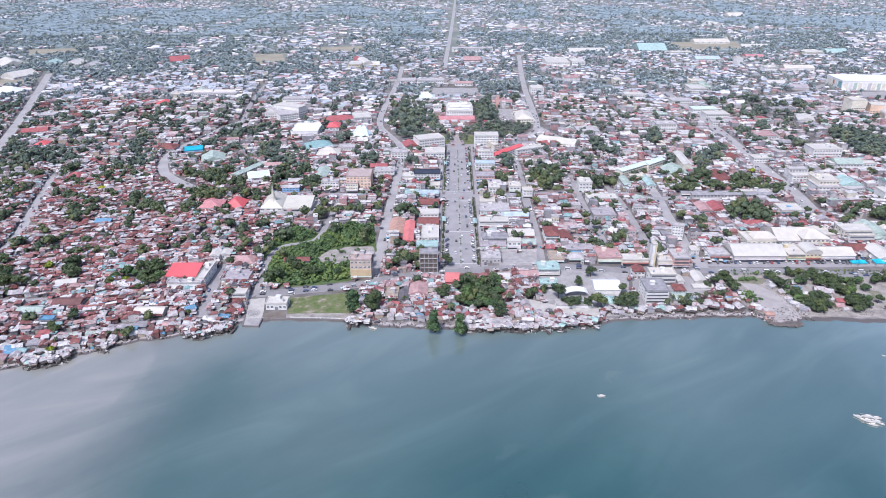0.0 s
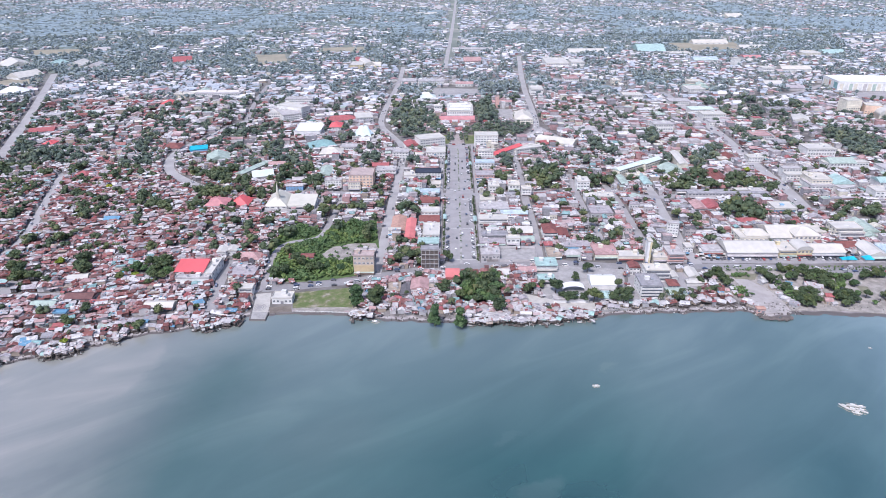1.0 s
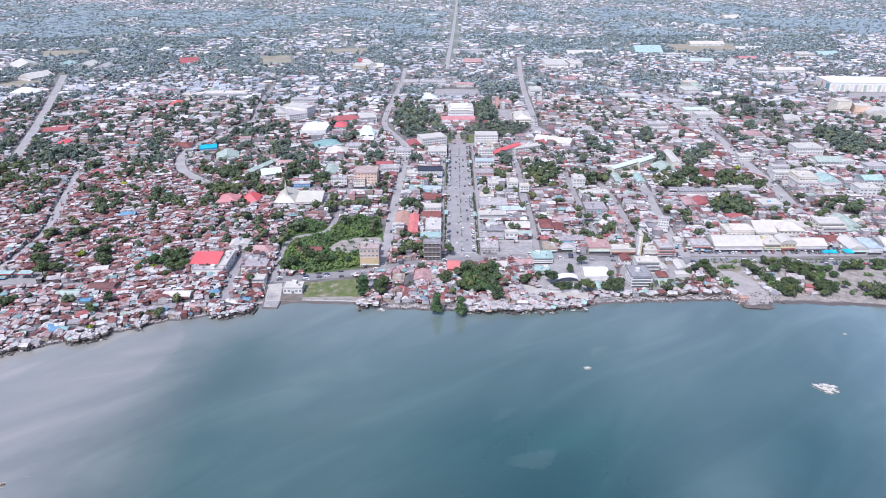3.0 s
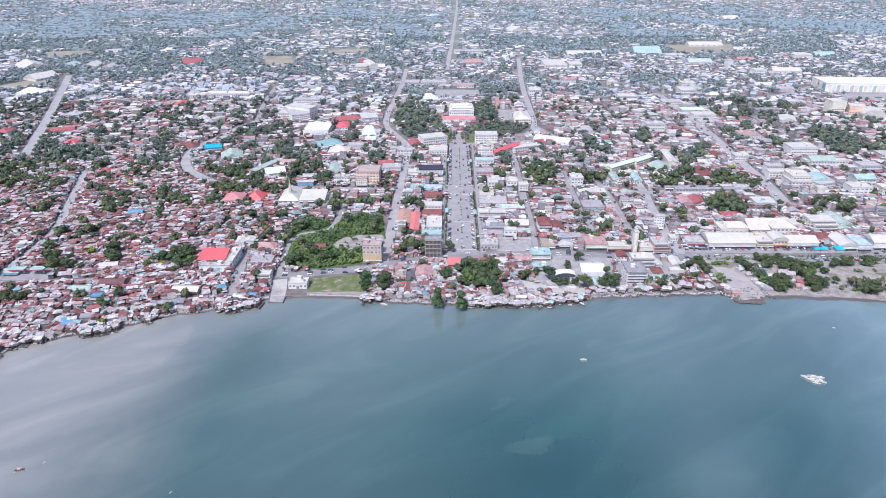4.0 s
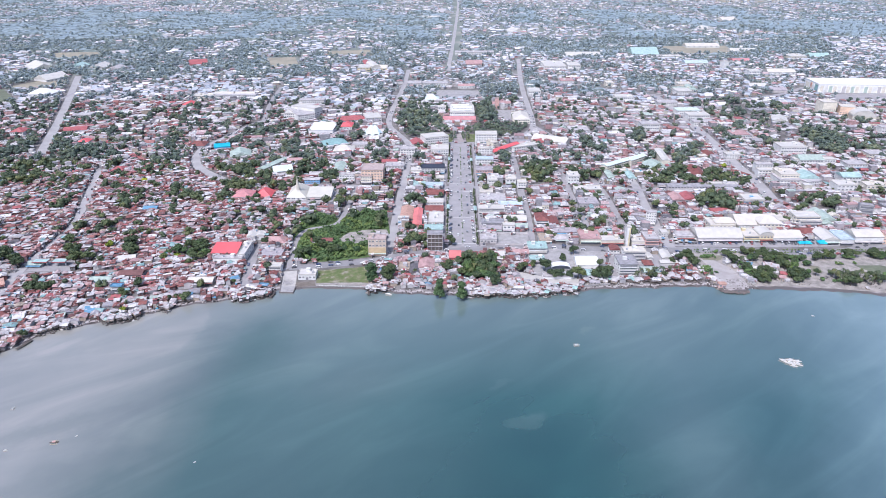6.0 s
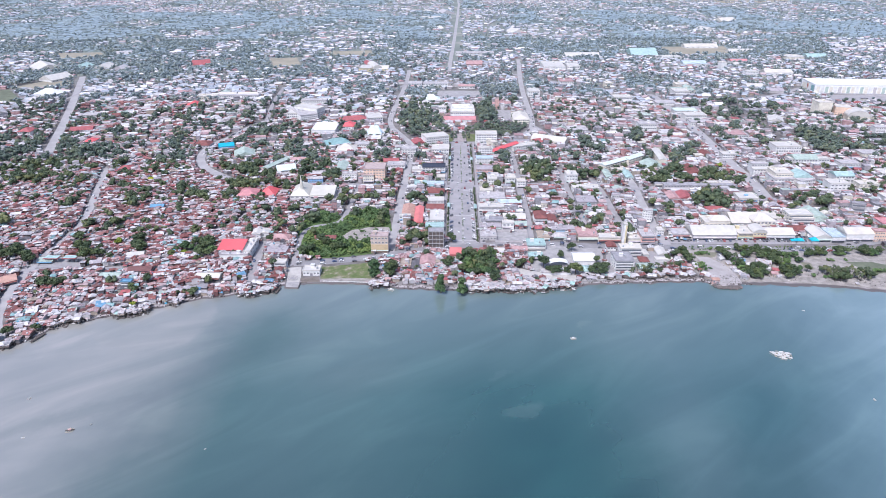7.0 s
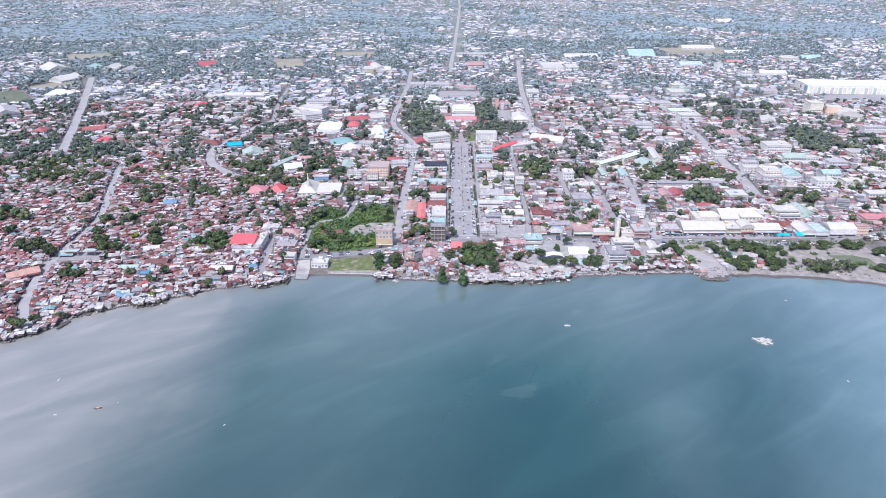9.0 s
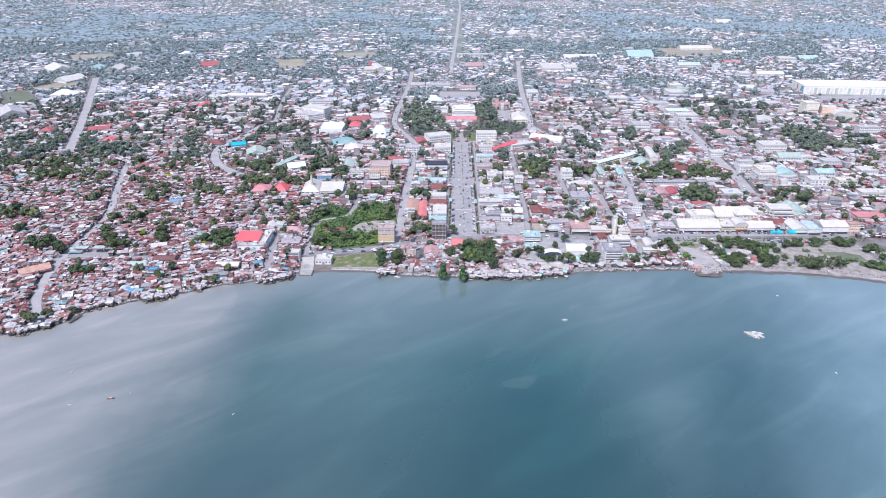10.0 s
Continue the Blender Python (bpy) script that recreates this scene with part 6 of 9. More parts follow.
building("building", "white three-storey block among trees", 299.5, 910.1, 0.0, 27.4, 17.6, 13.5, "flat", "white", "pale", 3, 5, cat="building")
building("building", "white block with a pink upper floor", 418.6, 870.8, 0.0, 23.8, 26.1, 7.9, "flat", "white", "pink", 2, 5, cat="building")
building("building", "low grey block in the outer quarter", 513.0, 1026.7, 0.0, 35.9, 20.9, 4.9, "flat", "grey", "grey", 1, 6, cat="building")
building("building", "cream block with a stepped roof near the market", 273.8, 549.0, 0.0, 20.0, 14.6, 8.5, "hip", "cream", "cream", 2, 5, cat="building")
building("building", "cream block with a broad roof near the market", 317.9, 549.0, 0.0, 22.4, 19.6, 7.9, "hip", "cream", "cream", 2, 6, cat="building")
building("building", "white three-storey block on the edge of town", 649.3, 898.6, 0.0, 32.1, 13.6, 10.7, "flat", "white", "pale", 3, 6, cat="building")
building("building", "white three-storey block by the avenue", 388.9, 727.4, 0.0, 20.8, 9.8, 10.1, "flat", "white", "pale", 3, 5, cat="building")
building("building", "long grey-green two-storey school block", 290.9, 659.6, 0.0, 80.8, 6.3, 6.6, "gable", "pale", "grey", 2, 18, cat="building")
building("building", "pink-walled block by the avenue", 324.5, 665.7, 0.0, 13.9, 10.6, 5.9, "flat", "pink", "pale", 2, 4, cat="building")
building("building", "white corner block with a sky-blue front", 330.0, 616.9, 0.0, 19.7, 17.2, 4.9, "flat", "blue", "white", 2, 5, cat="building")
building("building", "white block with a pale roof", 509.9, 739.1, 0.0, 25.4, 17.5, 6.3, "flat", "white", "pale", 2, 5, cat="building")
building("building", "white block with a pale roof", 537.2, 701.9, 0.0, 21.6, 18.5, 6.1, "flat", "white", "white", 2, 5, cat="building")
building("building", "cream block with a pale roof", 559.5, 781.7, 0.0, 23.4, 19.1, 6.5, "flat", "cream", "pale", 2, 5, cat="building")
building("building", "white block with a pale roof", 396.2, 954.7, 0.0, 33.0, 18.6, 4.7, "flat", "white", "pale", 2, 6, cat="building")
building("building", "white block with a pale roof", 380.9, 1087.1, 0.0, 34.7, 23.0, 5.1, "flat", "white", "pale", 2, 5, cat="building")
building("building", "cream block with a pale green roof", 445.9, 1192.4, 0.0, 40.7, 26.9, 5.5, "flat", "cream", "green", 2, 5, cat="building")
building("building", "white block with a pale roof", 374.2, 782.2, 0.0, 20.4, 13.6, 5.7, "flat", "white", "white", 2, 4, cat="building")
building("building", "cream building with a broad hipped roof by the park", 116.0, 968.0, 0.0, 25.0, 46.0, 6.5, "hip", "ivory", "cream", 2, 6, cat="building")
building("school_building", "long low block with a pink roof by the park", 91.0, 1086.0, 4.0, 36.0, 12.0, 5.0, "gable", "white", "pink", 1, 6, cat="school building")
building("tower", "slim rose-brown tower by the park", 84.0, 1071.0, 0.0, 6.0, 6.0, 17.0, "flat", "pink", "rosy", 4, 0, cat="tower")
building("hall", "small hall with a pale green roof in the park trees", -28.0, 1118.0, 0.0, 25.0, 24.0, 5.0, "hip", "white", "frost", 1, 5, cat="hall")
building("house", "pale green roofed house in the park trees", -65.0, 1022.0, 0.0, 16.0, 12.0, 5.0, "hip", "white", "frost", 1, 3, cat="house")
building("building", "small white block beside the government house", -10.0, 1046.0, 0.0, 13.0, 11.0, 8.0, "flat", "white", "white", 2, 4, cat="building")
building("hall", "white hall with a low domed roof by the avenue", -753.0, 1160.0, -12.0, 44.0, 34.0, 7.0, "hip", "white", "bright", 1, 5, cat="hall")
building("hall", "pale barrel-roofed hall beside the apartment buildings", 652.0, 976.0, -14.0, 32.0, 30.0, 8.0, "barrel", "cream", "white", 1, 5, cat="hall")
building("tower", "slim green and white office tower", 609.0, 1430.0, 10.0, 13.0, 14.0, 17.0, "flat", "white", "white", 5, 0, cat="tower")
building("building", "white two-storey block in the outer quarter", 645.0, 1362.0, 0.0, 25.0, 22.0, 9.0, "flat", "bright", "white", 2, 5, cat="building")
building("building", "long pale block in the outer quarter", 562.0, 1478.0, 0.0, 52.0, 26.0, 7.0, "gable", "white", "ice", 1, 6, cat="building")
building("building", "white block with a frosty green roof in the outer quarter", 395.0, 1026.0, 0.0, 38.0, 20.0, 6.0, "flat", "white", "frost", 2, 6, cat="building")
building("building", "white block with a rose roof edge in the outer quarter", 675.0, 1508.0, 0.0, 38.0, 20.0, 7.0, "gable", "white", "coral", 1, 6, cat="building")
building("store", "long white store with a wide flat roof", 826.0, 1552.0, 0.0, 40.0, 34.0, 9.0, "flat", "ivory", "white", 2, 6, cat="store")
building("hall", "low white hall with a broad pale roof", 515.0, 962.0, -20.0, 22.0, 30.0, 5.0, "gable_y", "white", "white", 1, 4, cat="hall")


def facade_panels(wing, rows, front):
    for u, w_, z0, z1, paint in rows:
        bm = bmesh.new()
        box(bm, u - w_ / 2, front - 0.3, z0, u + w_ / 2, front - 0.02, z1)
        part("facade_panel", finish("facade_panel", bm, wall_mats[paint]), wing)


facade_panels(mall, [(-94 + 7.8 * k, 5.6, 1.5, 13.0, ("cream", "white", "green", "cream", "white", "pale", "cream", "green")[k % 8]) for k in range(25)] + [(0, 196, 0.1, 1.3, "grey")], 0.0)
for v0, v1, z0, z1, paint in ((3, 16, 2, 14, "teal"), (18, 24, 3, 12, "bright"), (28, 36, 5, 14, "apricot"), (31, 34, 7, 12, "red"), (40, 56, 2, 12, "ivory")):
    # painted panels on the end wall
    bm = bmesh.new()
    box(bm, -100.3 - (0.25 if paint == "red" else 0.0), v0, z0, -100.02, v1, z1)
    part("facade_panel", finish("facade_panel", bm, wall_mats[paint]), mall)
facade_panels(pylon, ((0.85, 1.5, 1, 19.6, "yellow"),), 0.0)
facade_panels(tan_block, ((0, 15.6, 2.9, 8.6, "ochre"), (0, 15.8, 0.3, 2.8, "apricot")), 0.0)
spire(church, 1.5, 8.0, 4.0, 6.0, 9.0, roof_mats["ivory"], 8)
spire(church, 1.5, 8.0, 8.0, 2.6, 17.0, roof_mats["ivory"], 8)
# a crown of pale pointed facets round a spire
bm = bmesh.new()
ring = [bm.verts.new((math.cos(k * math.tau / 24) * r, math.sin(k * math.tau / 24) * r, z)) for k in range(24) for r, z in ((14.5, 0.0) if k % 3 == 0 else (12.0, 2.0),)]
tips = [bm.verts.new((math.cos((k + 0.5) * math.tau / 8) * 6.0, math.sin((k + 0.5) * math.tau / 8) * 6.0, 9.5 + 2.0 * (k % 2))) for k in range(8)]
peak = bm.verts.new((0, 0, 13.0))
for k in range(8):
    a, c, d, e = (ring[(3 * k + o) % 24] for o in range(4))
    for f in ((a, c, tips[k]), (c, d, tips[k]), (d, e, tips[k]), (tips[k], e, tips[(k + 1) % 8]), (tips[k], tips[(k + 1) % 8], peak)):
        bm.faces.new(f)
bmesh.ops.recalc_face_normals(bm, faces=bm.faces[:])
part("faceted_roof", finish("faceted_roof", bm, roof_mats["crystal"]), glass_church, pose(0, 14, 4.6))
spire(glass_church, 0.0, 12.0, 16.0, 1.0, 7.0, roof_mats["white"], 6)


def arched_canopy(label, x, y, w, d, h, rise):
    """An open court under a shallow white vault on posts."""
    ob = tagged(new("court_canopy"), label, "canopy")
    ob.matrix_basis = pose(x, y, 0)
    bm = bmesh.new()
    rows = []
    for i in range(13):
        a = math.pi * (0.1 + 0.8 * i / 12)
        px_, z = -math.cos(a) / math.cos(math.pi * 0.1) * w / 2, h + (math.sin(a) - math.sin(math.pi * 0.1)) * rise
        rows.append([bm.verts.new(q) for q in ((px_, 0, z), (px_, d, z), (px_, d, z - 0.25), (px_, 0, z - 0.25))])
    for a, c in zip(rows, rows[1:]):
        for k in range(4):
            bm.faces.new((a[k], a[(k + 1) % 4], c[(k + 1) % 4], c[k]))
    bm.faces.new(rows[0])
    bm.faces.new(rows[-1][::-1])
    bmesh.ops.recalc_face_normals(bm, faces=bm.faces[:])
    part("vault", finish("vault", bm, roof_mats["bright"]), ob)
    bm = bmesh.new()
    limb(bm, (0, 0, -0.1), (0, 0, h), 0.2, 0.2, 6)
    leg = finish("post", bm, concrete)
    for sx in (-1, 1):
        for k in range(4):
            part("post", leg, ob, pose(sx * (w / 2 - 0.3), d * (0.06 + 0.29 * k), 0))
    mark(x - w / 2, y, x + w / 2, y + d)


arched_canopy("open sports court under a white vaulted roof", 99.1, 463.0, 17.0, 7.5, 2.8, 3.6)


def fuel_canopy(x, y, w, d):
    ob = tagged(new("fuel_station_canopy"), "pale blue fuel station canopy with a red rim", "canopy")
    ob.matrix_basis = pose(x, y, 0)
    bm = bmesh.new()
    box(bm, -w / 2, -d / 2, 4.9, w / 2, d / 2, 5.3)
    part("deck", finish("deck", bm, roof_mats["mint"]), ob)
    bm = bmesh.new()
    for a in ((-w / 2 - 0.12, -d / 2 - 0.12, w / 2 + 0.12, -d / 2 - 0.005), (-w / 2 - 0.12, d / 2 + 0.005, w / 2 + 0.12, d / 2 + 0.12), (-w / 2 - 0.12, -d / 2, -w / 2 - 0.005, d / 2), (w / 2 + 0.005, -d / 2, w / 2 + 0.12, d / 2)):
        box(bm, a[0], a[1], 4.6, a[2], a[3], 5.45)
    part("rim", finish("rim", bm, roof_mats["red"]), ob, label="faded red rim")
    bm = bmesh.new()
    limb(bm, (0, 0, -0.1), (0, 0, 4.95), 0.25, 0.25, 8)
    leg = finish("column", bm, wall_mats["white"])
    bm = bmesh.new()
    box(bm, -0.5, -0.3, 0, 0.5, 0.3, 1.7)
    pump = finish("pump", bm, wall_mats["white"])
    for k in (-0.3, 0.3):
        part("column", leg, ob, pose(k * w, 0, 0))
        part("pump", pump, ob, pose(k * w, 1.2, 0.12))


fuel_canopy(-359.5, 472.5, 13.0, 7.0)
fuel_canopy(-342.8, 472.8, 12.0, 7.0)
mark(-369, 461, -330, 482)

# single trees where they stand out
for x, y, s in [(-63.6, 443.6, 1.4), (-62.6, 445.2, 1.25), (-51.6, 444.3, 1.2), (-46.8, 445.1, 1.15), (-49.0, 442.7, 1.2), (-5.6, 415.8, 1.25), (11.5, 414.4, 1.2)]:
    plant("tall", x, y, s)
    mark(x - 2, y - 2, x + 2, y + 2)
for x, y, s in [(-208.9, 409.5, 0.95), (85.2, 461.8, 1.15), (63.5, 461.0, 1.0), (66.2, 462.7, 0.9), (94.9, 448.6, 1.0), (105.1, 448.5, 0.7), (111.0, 447.7, 1.1), (132.4, 455.7, 1.1), (133.8, 445.2, 1.0), (139.6, 459.9, 0.9), (103.7, 480.9, 0.7), (75.5, 469.5, 0.6), (-28.1, 456.3, 0.6), (0.8, 460.4, 0.9), (-3.5, 468.9, 0.6), (6.9, 445.7, 0.5), (-134.7, 487.4, 1.0), (-129.9, 494.9, 0.8), (-38.0, 511.1, 1.0), (-33.2, 521.3, 1.1), (-26.9, 516.1, 1.1), (-22.6, 524.4, 0.9), (115.7, 495.7, 0.8), (105.2, 486.4, 0.6), (-363.0, 550.3, 1.1), (-341.3, 552.4, 1.2), (-293.8, 507.3, 1.3), (-285.6, 495.6, 1.1), (-357.8, 517.7, 1.2), (-330.8, 474.6, 1.2)]:
    plant("tree", x, y, s)
    mark(x - 2, y - 2, x + 2, y + 2)
for x, y, s in [(-320.5, 479.0, 1.0), (-261.0, 415.2, 0.8), (-251.4, 536.3, 0.9), (-219.6, 561.1, 0.8), (-171.8, 516.8, 0.8), (-197.2, 538.2, 0.8), (-386.1, 574.2, 1.0), (-254.3, 429.7, 0.9), (-40.4, 625.3, 1.2), (-32.4, 628.1, 1.1), (-26.5, 618.1, 1.1), (-46.3, 632.6, 1.0), (-19.5, 696.4, 1.1), (57.5, 662.5, 1.0), (147.5, 556.8, 1.1), (156.8, 565.0, 1.1), (180.6, 536.2, 1.0), (230.3, 576.8, 1.0), (43.0, 657.8, 0.9), (78.3, 617.4, 0.9), (110.3, 713.2, 1.3), (115.1, 704.2, 1.2), (110.5, 761.6, 1.1), (136.4, 761.4, 1.2), (163.3, 703.8, 1.2), (178.4, 703.7, 1.3), (286.9, 616.1, 1.4), (297.9, 623.1, 1.4), (294.3, 602.3, 1.3), (273.5, 609.3, 1.2)]:
    plant("tree", x, y, s)
    mark(x - 2, y - 2, x + 2, y + 2)
for x, y, s in [(355.3, 629.9, 1.2), (401.4, 629.6, 1.0), (377.4, 605.9, 1.0), (137.2, 590.1, 1.0), (117.2, 678.3, 1.0), (32.0, 548.2, 0.6), (3.8, 516.0, 0.8), (-68.4, 572.4, 1.0), (-60.6, 554.4, 1.0), (-136.6, 566.7, 1.1), (-180.0, 579.2, 1.2), (-190.3, 588.2, 1.2), (-166.8, 549.2, 1.0), (-150.5, 532.5, 1.1), (-147.4, 549.1, 1.2), (-104.7, 618.6, 1.1), (-116.4, 640.5, 1.1), (-129.0, 618.8, 1.1), (-335.4, 342.4, 1.2), (-331.3, 340.7, 1.0), (-340.6, 345.8, 0.9), (-325.6, 349.4, 0.9), (-339.7, 426.0, 1.3), (-330.8, 423.8, 1.3), (-327.3, 427.2, 1.2), (-344.9, 426.0, 1.1), (-413.0, 480.7, 1.3), (-400.9, 474.2, 1.4), (-396.1, 480.7, 1.3), (-384.1, 474.2, 1.2)]:
    plant("tree", x, y, s)
    mark(x - 2, y - 2, x + 2, y + 2)
for x, y, s in [(-377.8, 467.8, 1.1), (-451.8, 553.3, 1.3), (-465.9, 561.3, 1.3), (-479.8, 553.2, 1.4), (-491.1, 561.3, 1.4), (-480.2, 569.6, 1.3), (-364.6, 550.1, 1.1), (-346.1, 494.2, 1.2), (-334.3, 487.5, 1.2), (-325.6, 480.8, 1.1), (-292.7, 497.0, 1.2), (-287.6, 491.6, 1.2), (-447.8, 515.2, 1.0), (75.9, 473.0, 0.7), (88.6, 451.8, 0.7), (91.2, 447.8, 0.6), (125.9, 481.7, 0.5), (123.2, 451.7, 0.6), (127.6, 447.6, 0.9), (133.4, 468.4, 0.8), (170.8, 447.5, 0.6), (176.8, 447.5, 0.6), (183.4, 449.0, 0.6), (199.5, 476.9, 0.8), (207.6, 481.4, 0.8)]:
    plant("tree", x, y, s)
    mark(x - 2, y - 2, x + 2, y + 2)
for x, y, s in [(-250.9, 392.4, 0.8), (-244.4, 487.9, 1.0), (-361.8, 693.8, 1.1), (345.9, 743.5, 1.4), (-315.4, 509.4, 1.3), (-388.8, 682.1, 1.0)]:
    plant("lime", x, y, s)
    mark(x - 2, y - 2, x + 2, y + 2)
for x, y, s in [(-281.4, 549.8, 1.0), (-286.3, 626.9, 1.0), (-296.9, 619.9, 1.0), (-198.5, 573.1, 1.0), (-239.4, 561.2, 1.0), (-229.8, 605.6, 1.0), (168.8, 447.5, 1.0), (176.1, 451.5, 1.0), (182.2, 451.5, 1.0), (160.7, 447.5, 1.0), (166.0, 451.5, 0.8), (174.9, 451.5, 0.9)]:
    plant("palm", x, y, s)
    mark(x - 2, y - 2, x + 2, y + 2)

# clumps of trees between the blocks: middle, half width, half depth
CLUMPS = []
BLOCKED = []
CLUMPS += [(-592, 911, 13.8, 41.7), (-588, 943, 9.5, 29.4), (-555, 875, 5.9, 15.3), (-538, 834, 10.6, 28.1), (-500, 810, 15.2, 26.3), (-473, 787, 10.1, 24.7), (-501, 777, 11.9, 24.6), (-496, 747, 9.6, 19.2), (-454, 747, 7.7, 15.0), (-448, 797, 10.2, 31.1), (-423, 755, 9.7, 22.5), (-501, 899, 9.1, 26.0), (-485, 928, 9.4, 21.8), (-456, 901, 9.1, 15.3), (-528, 1008, 12.7, 28.7), (-553, 976, 12.3, 24.4), (-370, 773, 14.5, 34.0), (-341, 736, 7.6, 13.7), (-374, 726, 6.2, 17.1), (-390, 844, 10.7, 26.6), (-348, 786, 10.1, 23.1), (-400, 885, 7.5, 19.3)]
CLUMPS += [(-474, 991, 10.0, 24.2), (-378, 969, 9.8, 42.1), (-350, 912, 7.7, 20.0), (-334, 970, 14.6, 33.3), (-303, 867, 7.3, 33.6), (-273, 722, 21.7, 32.1), (-243, 679, 17.6, 21.4), (-310, 756, 6.5, 14.1), (-428, 990, 16.6, 23.8), (-425, 1026, 17.1, 19.0), (-485, 1045, 17.4, 20.0), (-349, 632, 9.9, 24.2), (-342, 606, 7.4, 12.5), (-315, 648, 10.1, 19.2), (-295, 634, 6.6, 13.1), (-278, 627, 6.6, 12.7), (-276, 642, 6.7, 13.2), (-400, 682, 4.7, 18.8), (-383, 666, 8.1, 12.0), (-415, 686, 4.7, 12.8), (-418, 627, 6.6, 16.7), (-247, 641, 8.4, 15.5)]
CLUMPS += [(-251, 733, 12.6, 24.5), (-300, 937, 11.8, 38.6), (-276, 896, 13.6, 23.6), (-261, 925, 15.6, 24.8), (-241, 939, 11.8, 25.4), (-215, 829, 17.6, 28.1), (-193, 795, 13.5, 25.8), (-224, 797, 10.2, 18.7), (-264, 831, 7.0, 24.6), (-173, 751, 16.0, 29.8), (-154, 733, 9.4, 22.0), (-175, 716, 7.4, 12.2), (-200, 716, 7.4, 12.3), (-178, 688, 8.3, 19.8), (-230, 693, 17.9, 36.6), (-197, 661, 11.4, 26.6), (-142, 705, 12.1, 20.5), (-140, 765, 7.8, 13.6), (-166, 937, 7.9, 29.8), (-140, 949, 15.9, 17.7), (-130, 882, 7.4, 17.7), (-90, 784, 12.0, 21.1)]
CLUMPS += [(-102, 830, 10.6, 19.6), (-65, 856, 10.8, 16.5), (-40, 783, 10.0, 20.9), (-96, 634, 5.5, 9.5), (-87, 626, 6.5, 11.6), (-114, 625, 8.2, 14.1), (-120, 611, 9.6, 13.5), (-146, 633, 9.9, 12.1), (73, 783, 9.3, 17.5), (85, 762, 7.8, 16.6), (62, 723, 9.3, 15.1), (113, 710, 15.2, 29.3), (125, 751, 12.8, 16.3), (101, 740, 7.6, 23.7), (162, 793, 16.8, 18.2), (130, 829, 7.0, 15.7), (160, 865, 10.9, 21.3), (193, 920, 11.6, 24.1), (212, 919, 15.4, 24.2), (197, 849, 10.8, 31.2), (211, 816, 8.3, 15.5), (163, 702, 10.9, 21.9)]
CLUMPS += [(176, 694, 10.7, 20.0), (158, 723, 7.4, 12.3), (194, 773, 6.6, 10.5), (269, 877, 11.1, 22.5), (284, 890, 9.0, 23.2), (262, 892, 11.3, 18.5), (266, 983, 12.3, 16.6), (138, 597, 7.3, 10.8), (203, 695, 6.0, 11.6), (262, 769, 9.8, 24.8), (295, 779, 13.2, 25.8), (320, 802, 10.2, 23.5), (339, 826, 8.4, 20.8), (290, 729, 11.2, 22.9), (269, 703, 10.9, 15.2), (245, 687, 11.8, 8.7), (281, 687, 8.9, 8.8), (320, 710, 15.2, 23.8), (331, 694, 8.9, 15.4), (345, 686, 8.8, 12.1), (353, 677, 7.0, 12.0), (289, 622, 13.5, 18.7)]
CLUMPS += [(300, 615, 8.0, 17.3), (279, 624, 5.4, 10.0), (325, 653, 6.8, 13.8), (237, 597, 7.8, 9.1), (224, 603, 5.3, 9.2), (365, 645, 7.8, 13.9), (403, 887, 14.9, 33.8), (435, 918, 9.2, 20.8), (454, 980, 9.8, 20.5), (448, 850, 10.0, 18.3), (542, 961, 16.1, 29.4), (527, 857, 18.1, 43.5), (515, 823, 13.9, 27.0), (527, 890, 7.5, 15.4), (406, 638, 6.6, 11.2), (403, 608, 7.9, 13.0), (375, 602, 6.3, 10.1), (506, 996, 11.6, 21.5), (518, 1049, 13.1, 23.6), (441, 1030, 17.1, 31.8), (378, 997, 8.3, 23.5), (-317, 1119, 13.9, 28.6)]
CLUMPS += [(-261, 1098, 10.9, 27.3), (-333, 1079, 10.8, 26.9), (-489, 1143, 19.0, 31.3), (-439, 1063, 22.1, 20.3), (-639, 1205, 12.0, 36.1), (-652, 1145, 19.0, 33.3), (-677, 1121, 14.0, 45), (-680, 1065, 17.8, 29.8), (-648, 1319, 21.7, 42.3), (-712, 1512, 24.7, 45), (-587, 1168, 19.4, 25.2), (-342, 1316, 10.8, 29.2), (-110, 1469, 24.0, 35.0), (-239, 1287, 10.6, 27.5), (-104, 1312, 12.9, 28.1), (119, 1395, 28.6, 42.3), (69, 1307, 21.5, 37.1), (92, 1189, 39.3, 27.1), (26, 1336, 16.5, 38.7), (208, 1177, 19.4, 30.7), (314, 1458, 47.6, 45), (281, 1153, 19.1, 29.9)]
CLUMPS += [(428, 1088, 13.5, 27.9), (489, 1127, 23.3, 37.9), (516, 1245, 20.5, 36.5), (587, 1221, 20.1, 27.0), (682, 1486, 30.3, 45), (729, 1386, 34.0, 35.2), (791, 1354, 44.3, 34.5), (-46, 996, 20.8, 45), (66, 936, 27.5, 24.4), (112, 1134, 23.5, 28.3), (561, 1067, 17.7, 28.3), (429, 1329, 21.8, 40.2), (484, 1330, 16.4, 30.6), (-594, 741, 15.3, 23.8), (-593, 792, 20.1, 31.1), (-532, 754, 23.2, 23.5), (-652, 850, 17.0, 29.4), (-592, 850, 12.8, 28.6), (-756, 1007, 14.6, 38.8), (-871, 1273, 29.5, 45), (-781, 1216, 11.4, 41.1), (-730, 1164, 13.1, 37.9)]
